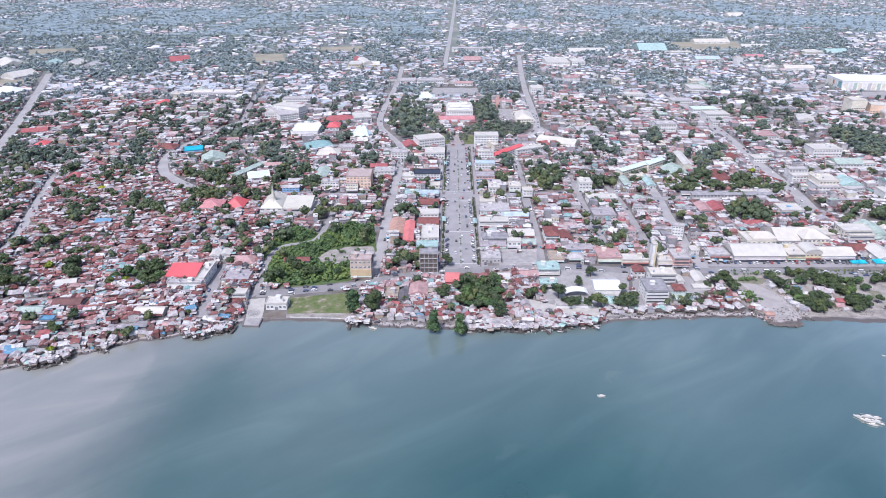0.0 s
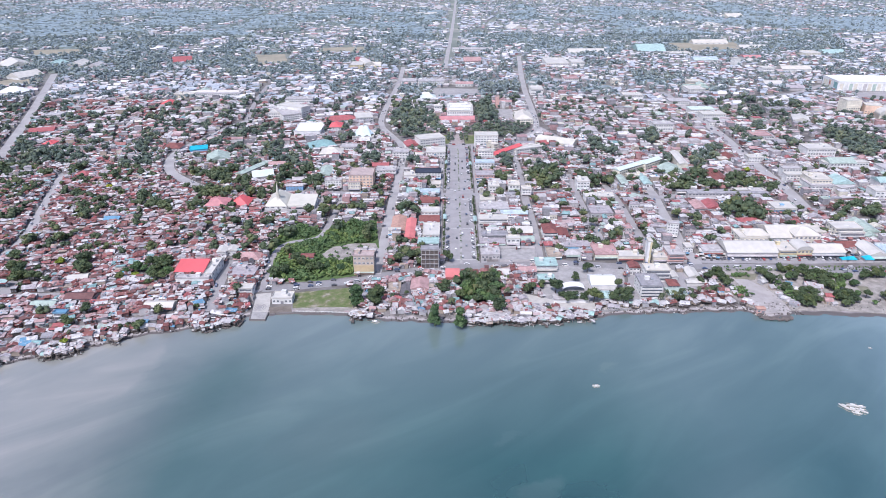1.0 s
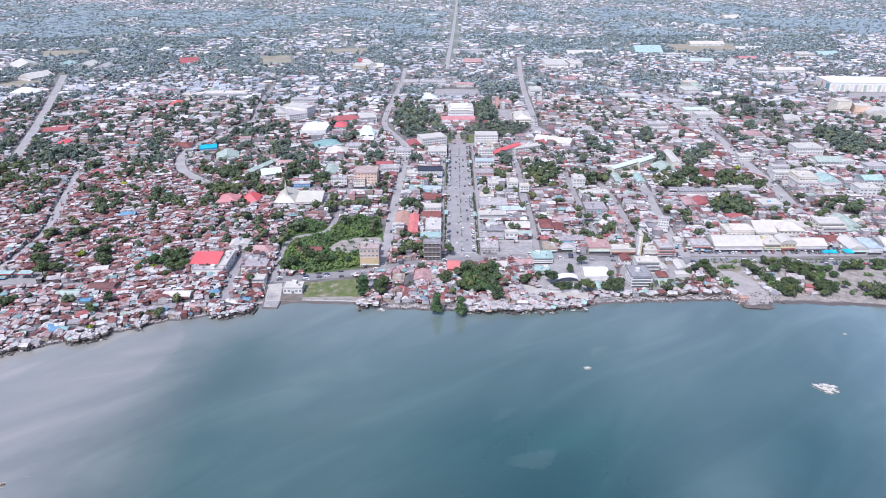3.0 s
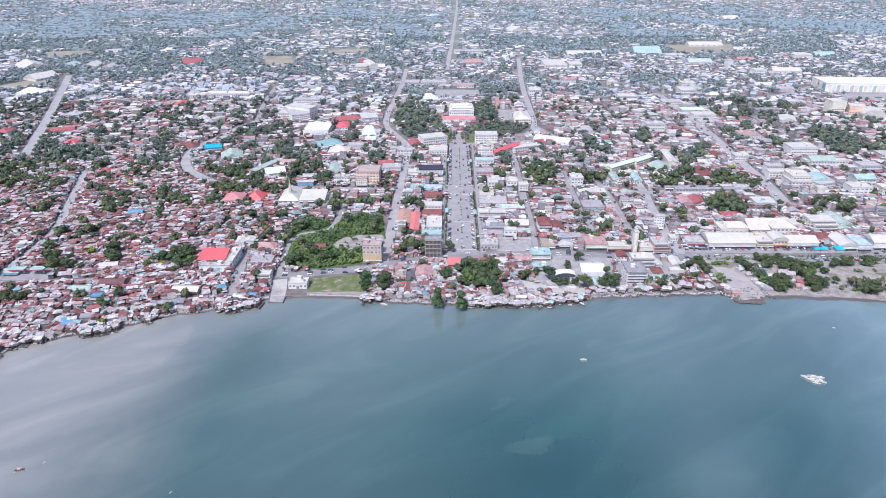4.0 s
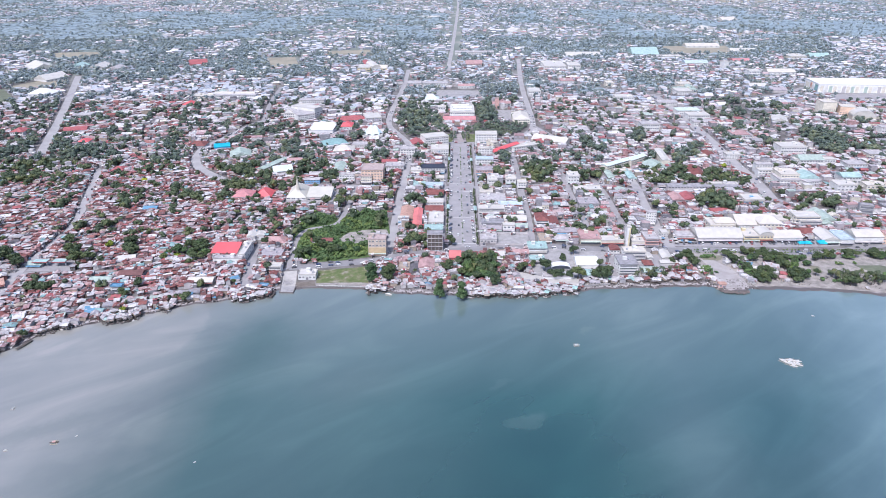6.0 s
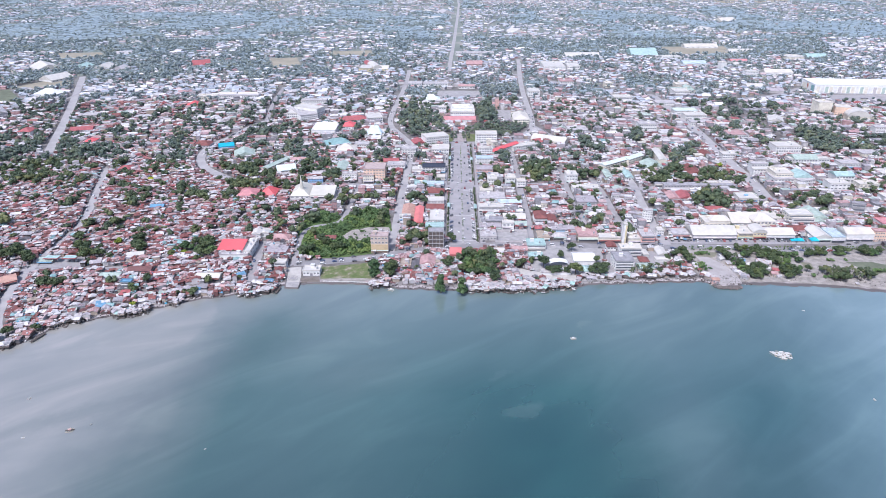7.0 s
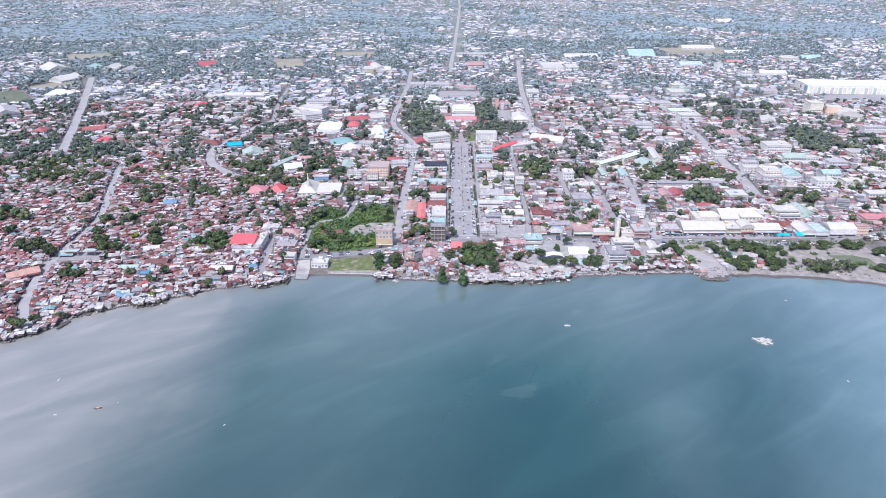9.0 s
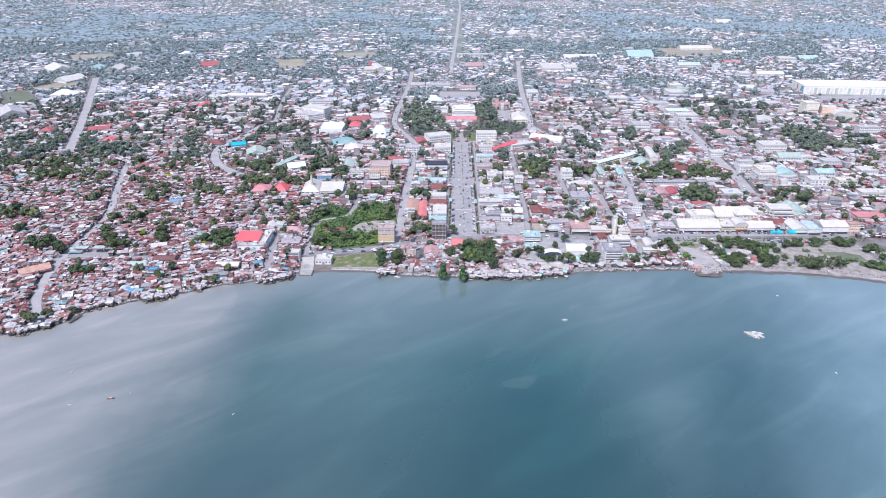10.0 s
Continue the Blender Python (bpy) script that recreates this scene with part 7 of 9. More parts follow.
CLUMPS += [(-651, 916, 10.8, 26.0), (-518, 695, 8.7, 21.0), (-489, 695, 5.8, 20.6), (-503, 806, 17.9, 25.5), (-470, 807, 8.2, 20.1), (539, 890, 24.4, 41.2), (538, 846, 16.7, 27.3), (564, 802, 16.0, 30.8), (613, 861, 15.3, 28.9), (406, 633, 10.1, 13.8), (391, 623, 16.6, 13.4), (410, 615, 7.9, 10.0), (359, 633, 8.1, 13.5), (288, 621, 16.6, 22.3), (322, 642, 8.2, 13.6), (645, 1021, 11.7, 22.4), (643, 964, 11.1, 20.6), (858, 1259, 13.9, 27.4)]
for cx, cy, ra, rb in CLUMPS:
    step = 8.5 if cy < 900 else 12.0
    for i in range(max(2, int(math.pi * ra * rb / step ** 2 * (0.6 if -465 < cx < -330 and cy > 680 else 0.9)))):
        u, v = rng.uniform(0, math.tau), math.sqrt(rng.random())
        x, y, s = cx + ra * v * math.cos(u), cy + rb * v * math.sin(u), rng.uniform(0.8, 1.3)
        if is_free(x - 2.5, y - 2.5, x + 2.5, y + 2.5) and y > shore(x) + 4:
            WILD.append((x, y, s))
            BLOCKED.append((x, y))
for x, y in BLOCKED:
    mark(x - 2, y - 2, x + 2, y + 2)

# ---- groves ----
grove([(238, 735), (320, 735), (330, 690), (300, 660), (240, 680)], 10.5, ("tree",), 0.6, 1.1, False, False)
mark(205, 490, 410, 513)
for x in range(-46, 224, 2):
    # open beach before the houses
    if x < 12 or x > 108:
        mark(x, 400, x + 2, shore(x) + 8)
for x in range(-236, -206, 2):
    mark(x, 370, x + 2, shore(x) + 6)
grove(LOT, 14.0, ("bright", "tree", "shrub"), 0.8, 1.15, False)
for x, y, s in ((-92, 533, 0.4), (-84, 541, 0.55), (-81, 530, 0.35), (-72, 545, 0.5), (-96, 526, 0.5), (-88, 547, 0.45), (-76, 535, 0.3), (-68, 540, 0.45), (-90, 524, 0.4)):
    for k in range(4):
        BUSH.append((x + rng.normal() * 1.3, y + rng.normal() * 1.0, s * rng.uniform(0.6, 1.1)))
grove(LOT, 2.6, ("bush",), 0.28, 0.85, True, False)
grove([(-254, 490), (-246, 507), (-229, 515), (-222, 507), (-218, 477), (-236, 488)], 6.5, ("bright", "tree"), 0.8, 1.05)
grove([(12, 487), (42, 491), (45, 448), (27, 443), (13, 448)], 4.6, ("palm", "tree", "bright", "bright"), 0.8, 1.1)
grove([(28, 910), (33, 945), (50, 962), (100, 966), (126, 960), (116, 930), (98, 906), (76, 892), (48, 900)], 6.0, ("tree",), 0.4, 0.75, True, False)
grove([(-72, 885), (-68, 925), (-40, 930), (-14, 915), (-12, 868), (-40, 880)], 9.0, ("tree",), 0.7, 1.3, True, False)
grove([(-80, 1085), (-30, 1090), (-2, 913), (-23, 893), (-68, 914), (-82, 1019)], 12.5, ("tree",), 1.0, 1.7, False, False)
grove([(486, 1072), (512, 1052), (508, 990), (478, 918), (442, 902), (436, 945)], 15.0, ("tree",), 0.6, 1.2, False, False)
for y in np.arange(822, 1400, 9.5):
    # the tree-lined west side of the avenue
    x = np.interp(y, (812.2, 1025.8, 1375.0), (-553.3, -638.4, -790.0))
    for off, chance in ((-13, 0.85), (-22, 0.55), (12, 0.35)):
        if rng.random() < chance:
            WILD.append((x + off + rng.normal() * 2.0, y + rng.normal() * 2.5, rng.uniform(0.6, 1.15)))
grove([(-84, 1185), (-20, 1185), (-26, 1110), (-84, 1110)], 21.0, ("tree",), 1.0, 1.5, False, False)
grove([(50, 1066), (64, 1080), (84, 1026), (80, 974), (62, 975), (49, 989)], 8.5, ("tree",), 1.1, 1.7, True, False)
grove([(62, 1250), (138, 1252), (136, 1186), (62, 1190)], 9.5, ("tree",), 1.0, 1.5, False, False)
grove([(54, 1165), (128, 1150), (126, 1100), (56, 1105)], 19.0, ("tree",), 1.0, 1.5, False, False)
for y in np.arange(870, 906, 7):
    for x in (5, 11, 23, 29):
        WILD.append((x, y, 0.55))
VERGE = []
for y in np.arange(516, 846, 11):
    if 662 < y < 690:
        continue
    for x in (-0.3, 28.7):
        plant("street", x + 0.0083 * (y - 503), y, rng.uniform(0.7, 1.2), 0.38)
    for k in (0, 3.4, 6.8):
        if rng.random() < 0.55:
            BUSH.append((14.7 + 0.0083 * (y + k - 503), y + k, rng.uniform(0.18, 0.36)))
    for k in np.arange(0, 11, 2.4):
        for x in (-0.3, 28.8):
            if rng.random() < 0.8:
                VERGE.append((x + rng.normal() * 0.3 + 0.0083 * (y + k - 503), y + k, rng.uniform(0.16, 0.40)))


# ---- small houses one by one along the shore ----
def small_house(name, label, w, d, h, roof, top, wall, posts=False):
    """A small house of timber and sheet metal; on posts where it stands over the water."""
    ob = tagged(new(name), label, "house")
    o, rise = 0.5, 0.24 * d
    bm = bmesh.new()
    # walls up to the roof line, in one shell
    if roof == "gable":
        prof = [(-d / 2, -0.1), (d / 2, -0.1), (d / 2, h - 0.05), (0, h + rise - 0.16), (-d / 2, h - 0.05)]
    else:
        prof = [(-d / 2, -0.1), (d / 2, -0.1), (d / 2, h + rise - 0.2), (-d / 2, h - 0.05)]
    ends = [[bm.verts.new((x, y_, z_)) for y_, z_ in prof] for x in (-w / 2, w / 2)]
    bm.faces.new(ends[0][::-1])
    bm.faces.new(ends[1])
    for i in range(len(prof)):
        j = (i + 1) % len(prof)
        bm.faces.new((ends[0][i], ends[0][j], ends[1][j], ends[1][i]))
    bmesh.ops.recalc_face_normals(bm, faces=bm.faces[:])
    part("wall", finish("wall", bm, wall_mats[wall]), ob)
    bm = bmesh.new()
    n = 8
    if roof == "gable":
        prof = [(-d / 2 - o, h - 0.1), (0, h + rise), (d / 2 + o, h - 0.1)]
    else:
        prof = [(-d / 2 - o, h), (d / 2 + o, h + rise)]
    # overlapping sheets: each rib a little out of line with the next, on one closed shell
    grid = [[[bm.verts.new((-w / 2 - o + i * (w + 2 * o) / n, y_, z_ + (0.05 if i % 2 else 0) - drop)) for i in range(n + 1)] for y_, z_ in prof] for drop in (0, 0.12)]
    hi, lo = grid
    for j in range(len(prof) - 1):
        for i in range(n):
            bm.faces.new((hi[j][i], hi[j][i + 1], hi[j + 1][i + 1], hi[j + 1][i]))
            bm.faces.new((lo[j][i], lo[j + 1][i], lo[j + 1][i + 1], lo[j][i + 1]))
        for i in (0, n):
            bm.faces.new((hi[j][i], hi[j + 1][i], lo[j + 1][i], lo[j][i]))
    for j in (0, len(prof) - 1):
        for i in range(n):
            bm.faces.new((hi[j][i], hi[j][i + 1], lo[j][i + 1], lo[j][i]))
    bmesh.ops.recalc_face_normals(bm, faces=bm.faces[:])
    part("roof", finish("roof", bm, worn_mats[top]), ob)
    part("door", DOOR, ob, pose(-w * 0.2, -d / 2, 0) @ Matrix.Diagonal((0.5, 1, 0.8, 1)))
    part("window", WINDOW, ob, pose(w * 0.22, -d / 2, 0.9) @ Matrix.Diagonal((0.75, 1, 0.75, 1)))
    if posts:
        bm = bmesh.new()
        box(bm, -w / 2 - 0.3, -d / 2 - 1.0, -0.22, w / 2 + 0.3, d / 2 + 0.2, -0.1)
        deck = part("deck", finish("deck", bm, timber), ob)
        bm = bmesh.new()
        limb(bm, (0, 0, -3.6), (0, 0, -0.1), 0.11, 0.10, 6)
        leg = finish("post", bm, timber)
        for px_ in (-w / 2 - 0.1, w / 2 + 0.1):
            for py_ in (-d / 2 - 0.8, d / 2):
                part("post", leg, deck, pose(px_, py_, 0, random.uniform(-4, 4), random.uniform(-4, 4)))
    return ob


random.seed(4)
SMALL = [small_house("house", f"small {a} house with a {b} metal roof", w, d, h, r, t_, wl) for a, b, w, d, h, r, t_, wl in (
    ("timber", "rusted red-brown", 6, 5.5, 2.7, "gable", "rust", "wood"), ("block", "weathered pale grey", 6.5, 6, 2.8, "gable", "pale", "pale"),
    ("timber", "white", 5.5, 5.5, 2.6, "shed", "white", "wood"), ("painted", "faded pink", 6, 6.5, 3.0, "gable", "pink", "tan"),
    ("block", "dull grey", 7, 5.5, 2.8, "shed", "grey", "grey"), ("timber", "rusted brown", 5, 5, 2.6, "gable", "brown", "wood"),
    ("painted", "lilac-grey", 6.5, 6, 3.6, "gable", "lilac", "pale"), ("block", "teal green", 6, 6, 2.8, "gable", "teal", "pale"),
    ("timber", "pale sheet", 5.5, 6, 2.6, "shed", "pale", "tan"), ("painted", "bright red", 6, 6, 2.9, "gable", "red", "tan"),
    ("two-storey", "rusted", 6, 6, 5.4, "gable", "rust", "pale"), ("block", "white sheet", 7, 6, 2.8, "gable", "white", "grey"),
    ("timber", "blue-painted", 5.5, 5, 2.7, "shed", "blue", "wood"), ("timber", "light green", 5, 6, 2.7, "gable", "green", "wood"))]
STILT = [small_house("stilt_house", f"shore house on timber posts with a {b} metal roof", w, d, 2.5, r, t_, wl, True) for b, w, d, r, t_, wl in (
    ("white", 6, 6, "gable", "white", "wood"), ("pale grey", 5.5, 6.5, "gable", "pale", "tan"), ("weathered pale", 6.5, 5.5, "shed", "pale", "wood"),
    ("lilac-grey", 5, 6, "gable", "lilac", "pale"), ("rusted", 5.5, 5.5, "gable", "rust", "wood"), ("light green", 5, 6.5, "gable", "mint", "wood"))]
WEIGHT = [0, 0, 0, 1, 1, 2, 3, 3, 4, 4, 5, 5, 6, 7, 8, 8, 9, 10, 10, 11, 11, 12, 13, 0]
placed_first = set()


def place(kinds, i, m, group):
    """The first of a kind moves to its place, later ones are copies."""
    ob = kinds[i]
    key = (ob.name, i)
    if key not in placed_first:
        placed_first.add(key)
        ob.matrix_basis = m
        return tagged(ob, group=group)
    keep = ob.matrix_basis.copy()
    ob.matrix_basis = Matrix.Identity(4)
    c = copy_thing(ob, m)
    ob.matrix_basis = keep
    return tagged(c, group=group)


rng = np.random.default_rng(77)
SHACKS = []
# houses standing out over the water, stretch by stretch
for x0, x1, out, chance in ((-342, -318, 0, 0.7), (-300, -282, 1.0, 0.8), (-262, -238, 2.0, 0.9), (-232, -205, 0.0, 0.4), (-172, -143, 3.0, 1.0), (-66, -50, 2.0, 0.9), (14, 60, 1.5, 1.0), (58, 108, 3.0, 1.0), (110, 160, -7.5, 0.8), (160, 222, -10.0, 0.7)):
    for row in (0, 1):
        x = x0 + 2.0 + 2 * row
        while x < x1:
            k = rng.uniform(0.5, 0.95)
            if rng.random() < chance - 0.15 * row:
                i = int(rng.choice([0, 0, 0, 1, 1, 1, 2, 2, 3, 3, 4, 4, 5]))
                y = shore(x) - out + row * 6.0 + rng.uniform(-2.2, 2.2) + 1.0
                place(STILT, i, pose(x, y, rng.uniform(0.9, 2.1) if row == 0 else rng.uniform(0.4, 1.3), rng.normal() * 2, rng.normal() * 2, rng.normal() * 24) @ Matrix.Diagonal((k * rng.uniform(0.85, 1.15), k, max(0.65, k) * rng.uniform(0.6, 1.05), 1)), "shore houses on posts")
                SHACKS.append((x, y, row))
                mark(x - 2.5, y - 2.5, x + 2.5, y + 2.5)
            x += 6.0 * k + rng.uniform(-0.8, 0.8)

# ---- sea wall, promenade apron and groyne ----
def wall_along(name, pts, thick, z0, z1, mat, label, cat):
    line = [tuple(p) for p in pts]
    l, r = offset_line(line, thick / 2), offset_line(line, -thick / 2)
    n = len(line)
    v = [(x, y, z) for z in (z0, z1) for side in (l, r) for x, y in side]
    f = [(0, 2 * n, 3 * n, n), (n - 1, 2 * n - 1, 4 * n - 1, 3 * n - 1)]
    for i in range(n - 1):
        f += [(2 * n + i, 2 * n + i + 1, 3 * n + i + 1, 3 * n + i), (i, i + 1, 2 * n + i + 1, 2 * n + i), (n + i, 3 * n + i, 3 * n + i + 1, n + i + 1)]
    return tagged(new(name, mesh_of(name, v, f, mat)), label, cat, kind="structure")


wall_along("sea_wall", [(-120, 432), (-107, 433.5), (-68, 431.5), (-64, 436)], 0.8, -2.5, 0.55, wall_mats["stained"], "low dark stained sea wall before the lawn", "wall")
wall_along("sea_wall", [(-142, 458), (-137, 424), (-126, 423.5), (-126, 434)], 0.9, -2.5, 0.5, wall_mats["stained"], "stained concrete edge of the promenade over the water", "wall")
lot("promenade_apron", [(-138, 434), (-126.5, 434), (-126.5, 424), (-137, 424.4)], concrete, "pale concrete apron at the water", "promenade")
lot("sea_wall_yard", [(-127.5, 441), (-112, 443), (-109, 434), (-125, 433)], dirt, "brown earth yard behind the sea wall", "yard")
lot("sand_strip", [(-109, 440), (-76, 441), (-66, 440), (-66, 434.5), (-107, 434.5)], sand_rough, "pale sandy strip along the sea wall", "sand")
wall_along("yard_wall", [(46, 516), (46, 541.5), (79, 541.5), (78, 516), (46.5, 516)], 0.3, 0, 2.4, wall_mats["pale"], "pale block wall round the empty yard", "wall")
wall_along("coast_wall", [(60, 441), (85, 434.5), (112, 433), (136, 437)], 0.7, -0.5, 1.6, concrete, "curved pale shore wall before the white halls", "wall")
lot("shore_terrace", [(60, 462), (64, 444), (85, 435.5), (112, 434), (134, 438), (120, 448), (100, 446), (84, 450)], paving, "pale curved concrete terrace on the shore", "terrace")
for r0, r1, z, mat, label in ((4.6, 5.2, 0.17, asphalt, "dark paved ring in the promenade"), (0.0, 2.2, 0.17, asphalt, "dark round paving in the promenade"), (2.9, 3.5, 0.17, asphalt_dark, "dark paved ring in the promenade")):
    bm = bmesh.new()
    arc = [[bm.verts.new((-134.4 + r * math.cos(k * math.tau / 28), 440.5 + r * math.sin(k * math.tau / 28), z + 0.06)) for k in range(28)] for r in (max(r0, 0.05), r1)]
    for k in range(28):
        bm.faces.new((arc[0][k], arc[1][k], arc[1][(k + 1) % 28], arc[0][(k + 1) % 28]))
    tagged(new("paving_ring", finish("paving_ring", bm, mat)), label, "paving", kind="structure")


def rail_fence(label, a, c, gap):
    """A low fence: posts and two rails between two points."""
    a, c = Vector(a), Vector(c)
    ob = tagged(new("fence"), label, "fence")
    ob.matrix_basis = Matrix.Translation(a) @ pose(0, 0, 0, 0, 0, math.degrees(math.atan2(c.y - a.y, c.x - a.x)))
    n, length = int((c - a).length / gap), (c - a).length
    bm = bmesh.new()
    box(bm, -0.12, -0.12, 0, 0.12, 0.12, 1.1)
    post = finish("post", bm, wall_mats["white"])
    for k in range(n + 1):
        part("post", post, ob, pose(k * length / n, 0, 0))
    bm = bmesh.new()
    box(bm, 0, -0.07, -0.07, length, 0.07, 0.07)
    rail = finish("rail", bm, wall_mats["white"])
    for z in (0.5, 0.95):
        part("rail", rail, ob, pose(0, 0.0, z))


rail_fence("low pale fence along the sea wall", (-106, 433.5, 0.55), (-69, 431.6, 0.55), 2.6)
V, F = [], []
for i in range(260):
    u = rng.random()
    cx, cy = (226 + 22 * u, 426.0 - 2.0 * math.sin(u * 3) + rng.normal() * 1.1) if i < 190 else (226 + rng.normal() * 1.2, rng.uniform(425, 434))
    r = rng.uniform(0.5, 1.15)
    n = len(V)
    for sx, sy, sz in ((1, 0, 0), (0, 1, 0), (-1, 0, 0), (0, -1, 0), (0, 0, 1), (0, 0, -1)):
        k = r * rng.uniform(0.7, 1.25)
        V.append((cx + sx * k, cy + sy * k, 0.0 + sz * k * 0.8))
    F += [(n + a, n + c, n + 4) for a, c in ((0, 1), (1, 2), (2, 3), (3, 0))] + [(n + c, n + a, n + 5) for a, c in ((0, 1), (1, 2), (2, 3), (3, 0))]
tagged(new("groyne_rocks", mesh_of("groyne_rocks", V, F, rock)), "dark heaped rocks of a short groyne", "rocks", kind="stuff")


# ---- jetties ----
def jetty(x, y, length, turn, label):
    ob = tagged(new("jetty"), label, "jetty")
    ob.matrix_basis = pose(x, y, 0.5, 0, 0, turn)
    bm = bmesh.new()
    box(bm, -0.9, -length, -0.12, 0.9, 0.5, 0.0)
    part("deck", finish("deck", bm, timber), ob)
    bm = bmesh.new()
    limb(bm, (0, 0, -3.4), (0, 0, 0.5), 0.11, 0.10, 6)
    leg = finish("post", bm, timber)
    for i in range(int(length / 3) + 1):
        for sx in (-0.8, 0.8):
            part("post", leg, ob, pose(sx, -i * 3.0, 0))
    return ob


jetty(-141, 424, 10, -8, "narrow timber jetty on thin posts")
jetty(-64, 428, 9, 4, "short timber jetty beside the sea wall")
jetty(-300, 352, 12, -20, "narrow timber jetty at the shore houses")
jetty(70, 420, 8, 14, "short timber landing below the shore houses")

# ---- boats ----
def outrigger_boat(length, label, paint=None, house=None):
    ob = tagged(new("outrigger_boat"), label, "boat")
    bm = bmesh.new()
    rows = []
    for s in np.linspace(-1, 1, 9):
        wdt = 0.085 * length * (1 - abs(s) ** 2.6) + 0.05
        lift = 0.05 * length * s * s
        rows.append([bm.verts.new(q) for q in ((s * length / 2, -wdt, 0.07 * length + lift), (s * length / 2, -wdt * 0.5, -0.02 * length + lift * 0.6), (s * length / 2, wdt * 0.5, -0.02 * length + lift * 0.6), (s * length / 2, wdt, 0.07 * length + lift))])
    for a, c in zip(rows, rows[1:]):
        for j in range(3):
            bm.faces.new((a[j], c[j], c[j + 1], a[j + 1]))
        bm.faces.new((a[3], c[3], c[0], a[0]))
    part("hull", finish("hull", bm, paint or boat_white), ob)
    bm = bmesh.new()
    box(bm, -0.16 * length, -0.06 * length, 0.08 * length, 0.12 * length, 0.06 * length, 0.19 * length)
    box(bm, -0.20 * length, -0.08 * length, 0.19 * length, 0.16 * length, 0.08 * length, 0.205 * length)
    part("deckhouse", finish("deckhouse", bm, house or wall_mats["white"]), ob)
    bm = bmesh.new()
    limb(bm, (-0.42 * length, 0, 0), (0.42 * length, 0, 0), 0.10, 0.08)
    float_ = finish("outrigger", bm, bamboo)
    bm = bmesh.new()
    limb(bm, (0, -0.33 * length, 0), (0, 0.33 * length, 0), 0.06, 0.06)
    boom = finish("boom", bm, bamboo)
    for side in (-1, 1):
        part("outrigger", float_, ob, pose(0, side * 0.32 * length, 0.02 * length))
    for s in (-0.28, -0.08, 0.12, 0.30):
        part("boom", boom, ob, pose(s * length, 0, 0.06 * length))
    bm = bmesh.new()
    limb(bm, (0.14 * length, 0, 0.1 * length), (0.14 * length, 0, 0.42 * length), 0.06, 0.04)
    part("mast", finish("mast", bm, bamboo), ob)
    return ob


def beached_hull(length, label):
    """A decked wooden hull with bulwarks, wheelhouse and a raked bow."""
    ob = tagged(new("fishing_boat"), label, "boat")
    bm = bmesh.new()
    rows = []
    for s in np.linspace(-1, 1, 11):
        wide = 0.15 * length * (1 - max(0.0, s) ** 2.2) * (0.82 if s < -0.9 else 1.0) + 0.05
        sheer = 0.05 * length * s * s + (0.06 * length * max(0.0, s) ** 2)
        px_ = s * length / 2
        rows.append([bm.verts.new(q) for q in ((px_, -wide * 0.35, -0.05 * length), (px_, -wide, 0.10 * length + sheer), (px_, -wide + 0.18, 0.10 * length + sheer), (px_, -wide + 0.2, 0.06 * length + sheer),
                                              (px_, wide - 0.2, 0.06 * length + sheer), (px_, wide - 0.18, 0.10 * length + sheer), (px_, wide, 0.10 * length + sheer), (px_, wide * 0.35, -0.05 * length))])
    for a, c in zip(rows, rows[1:]):
        for j in range(8):
            bm.faces.new((a[j], a[(j + 1) % 8], c[(j + 1) % 8], c[j]))
    bm.faces.new(rows[0])
    bm.faces.new(rows[-1][::-1])
    bmesh.ops.recalc_face_normals(bm, faces=bm.faces[:])
    part("hull", finish("hull", bm, wall_mats["grey"]), ob)
    bm = bmesh.new()
    box(bm, -0.32 * length, -0.09 * length, 0.07 * length, -0.02 * length, 0.09 * length, 0.24 * length)
    box(bm, -0.36 * length, -0.11 * length, 0.24 * length, 0.04 * length, 0.11 * length, 0.26 * length)
    part("wheelhouse", finish("wheelhouse", bm, wall_mats["pale"]), ob)
    return ob


beached_hull(13.0, "old grey wooden boat drawn up between the shore houses").matrix_basis = pose(70.5, 420.8, WATER + 0.5, 0, 0, -68)
big = outrigger_boat(7.5, "white outrigger fishing boat moored in a cluster")
big.matrix_basis = pose(233.6, 325.6, WATER + 0.1, 0, 0, -28)
for x, y, a, s in ((235.6, 329.0, -12, 0.95), (238.4, 324.6, -44, 0.9), (230.6, 328.4, -50, 0.85), (239.5, 328.0, -8, 0.8), (234.6, 322.6, -24, 0.7)):
    copy_thing(big, pose(x, y, WATER + 0.1, 0, 0, a) @ Matrix.Diagonal((s, s, s, 1)))
little = outrigger_boat(6.0, "small pale outrigger boat on calm water")
little.matrix_basis = pose(92.4, 347.7, WATER + 0.1, 0, 0, 0) @ Matrix.Diagonal((0.8, 0.8, 0.8, 1))
keep_m = little.matrix_basis.copy()
little.matrix_basis = Matrix.Identity(4)
for x, y, a, s in [(-268.0, 276.5, 94, 0.55), (-250.5, 240.0, 8, 0.4), (-216.0, 252.0, 60, 0.3), (-139.5, 231.0, 55, 0.3), (271.6, 277.4, 102, 0.4), (280.2, 388.2, 149, 0.4), (218.3, 440.0, 110, 0.8), (-47.4, 421.5, 157, 1.0), (224.0, 431.0, 24, 0.6)]:
    copy_thing(little, pose(x, y, WATER + 0.1, 0, 0, a) @ Matrix.Diagonal((s, s, s, 1)))
little.matrix_basis = keep_m
dark_boat = outrigger_boat(5.2, "dark-hulled outrigger boat with a pale canopy on calm water", timber, wall_mats["pink"])
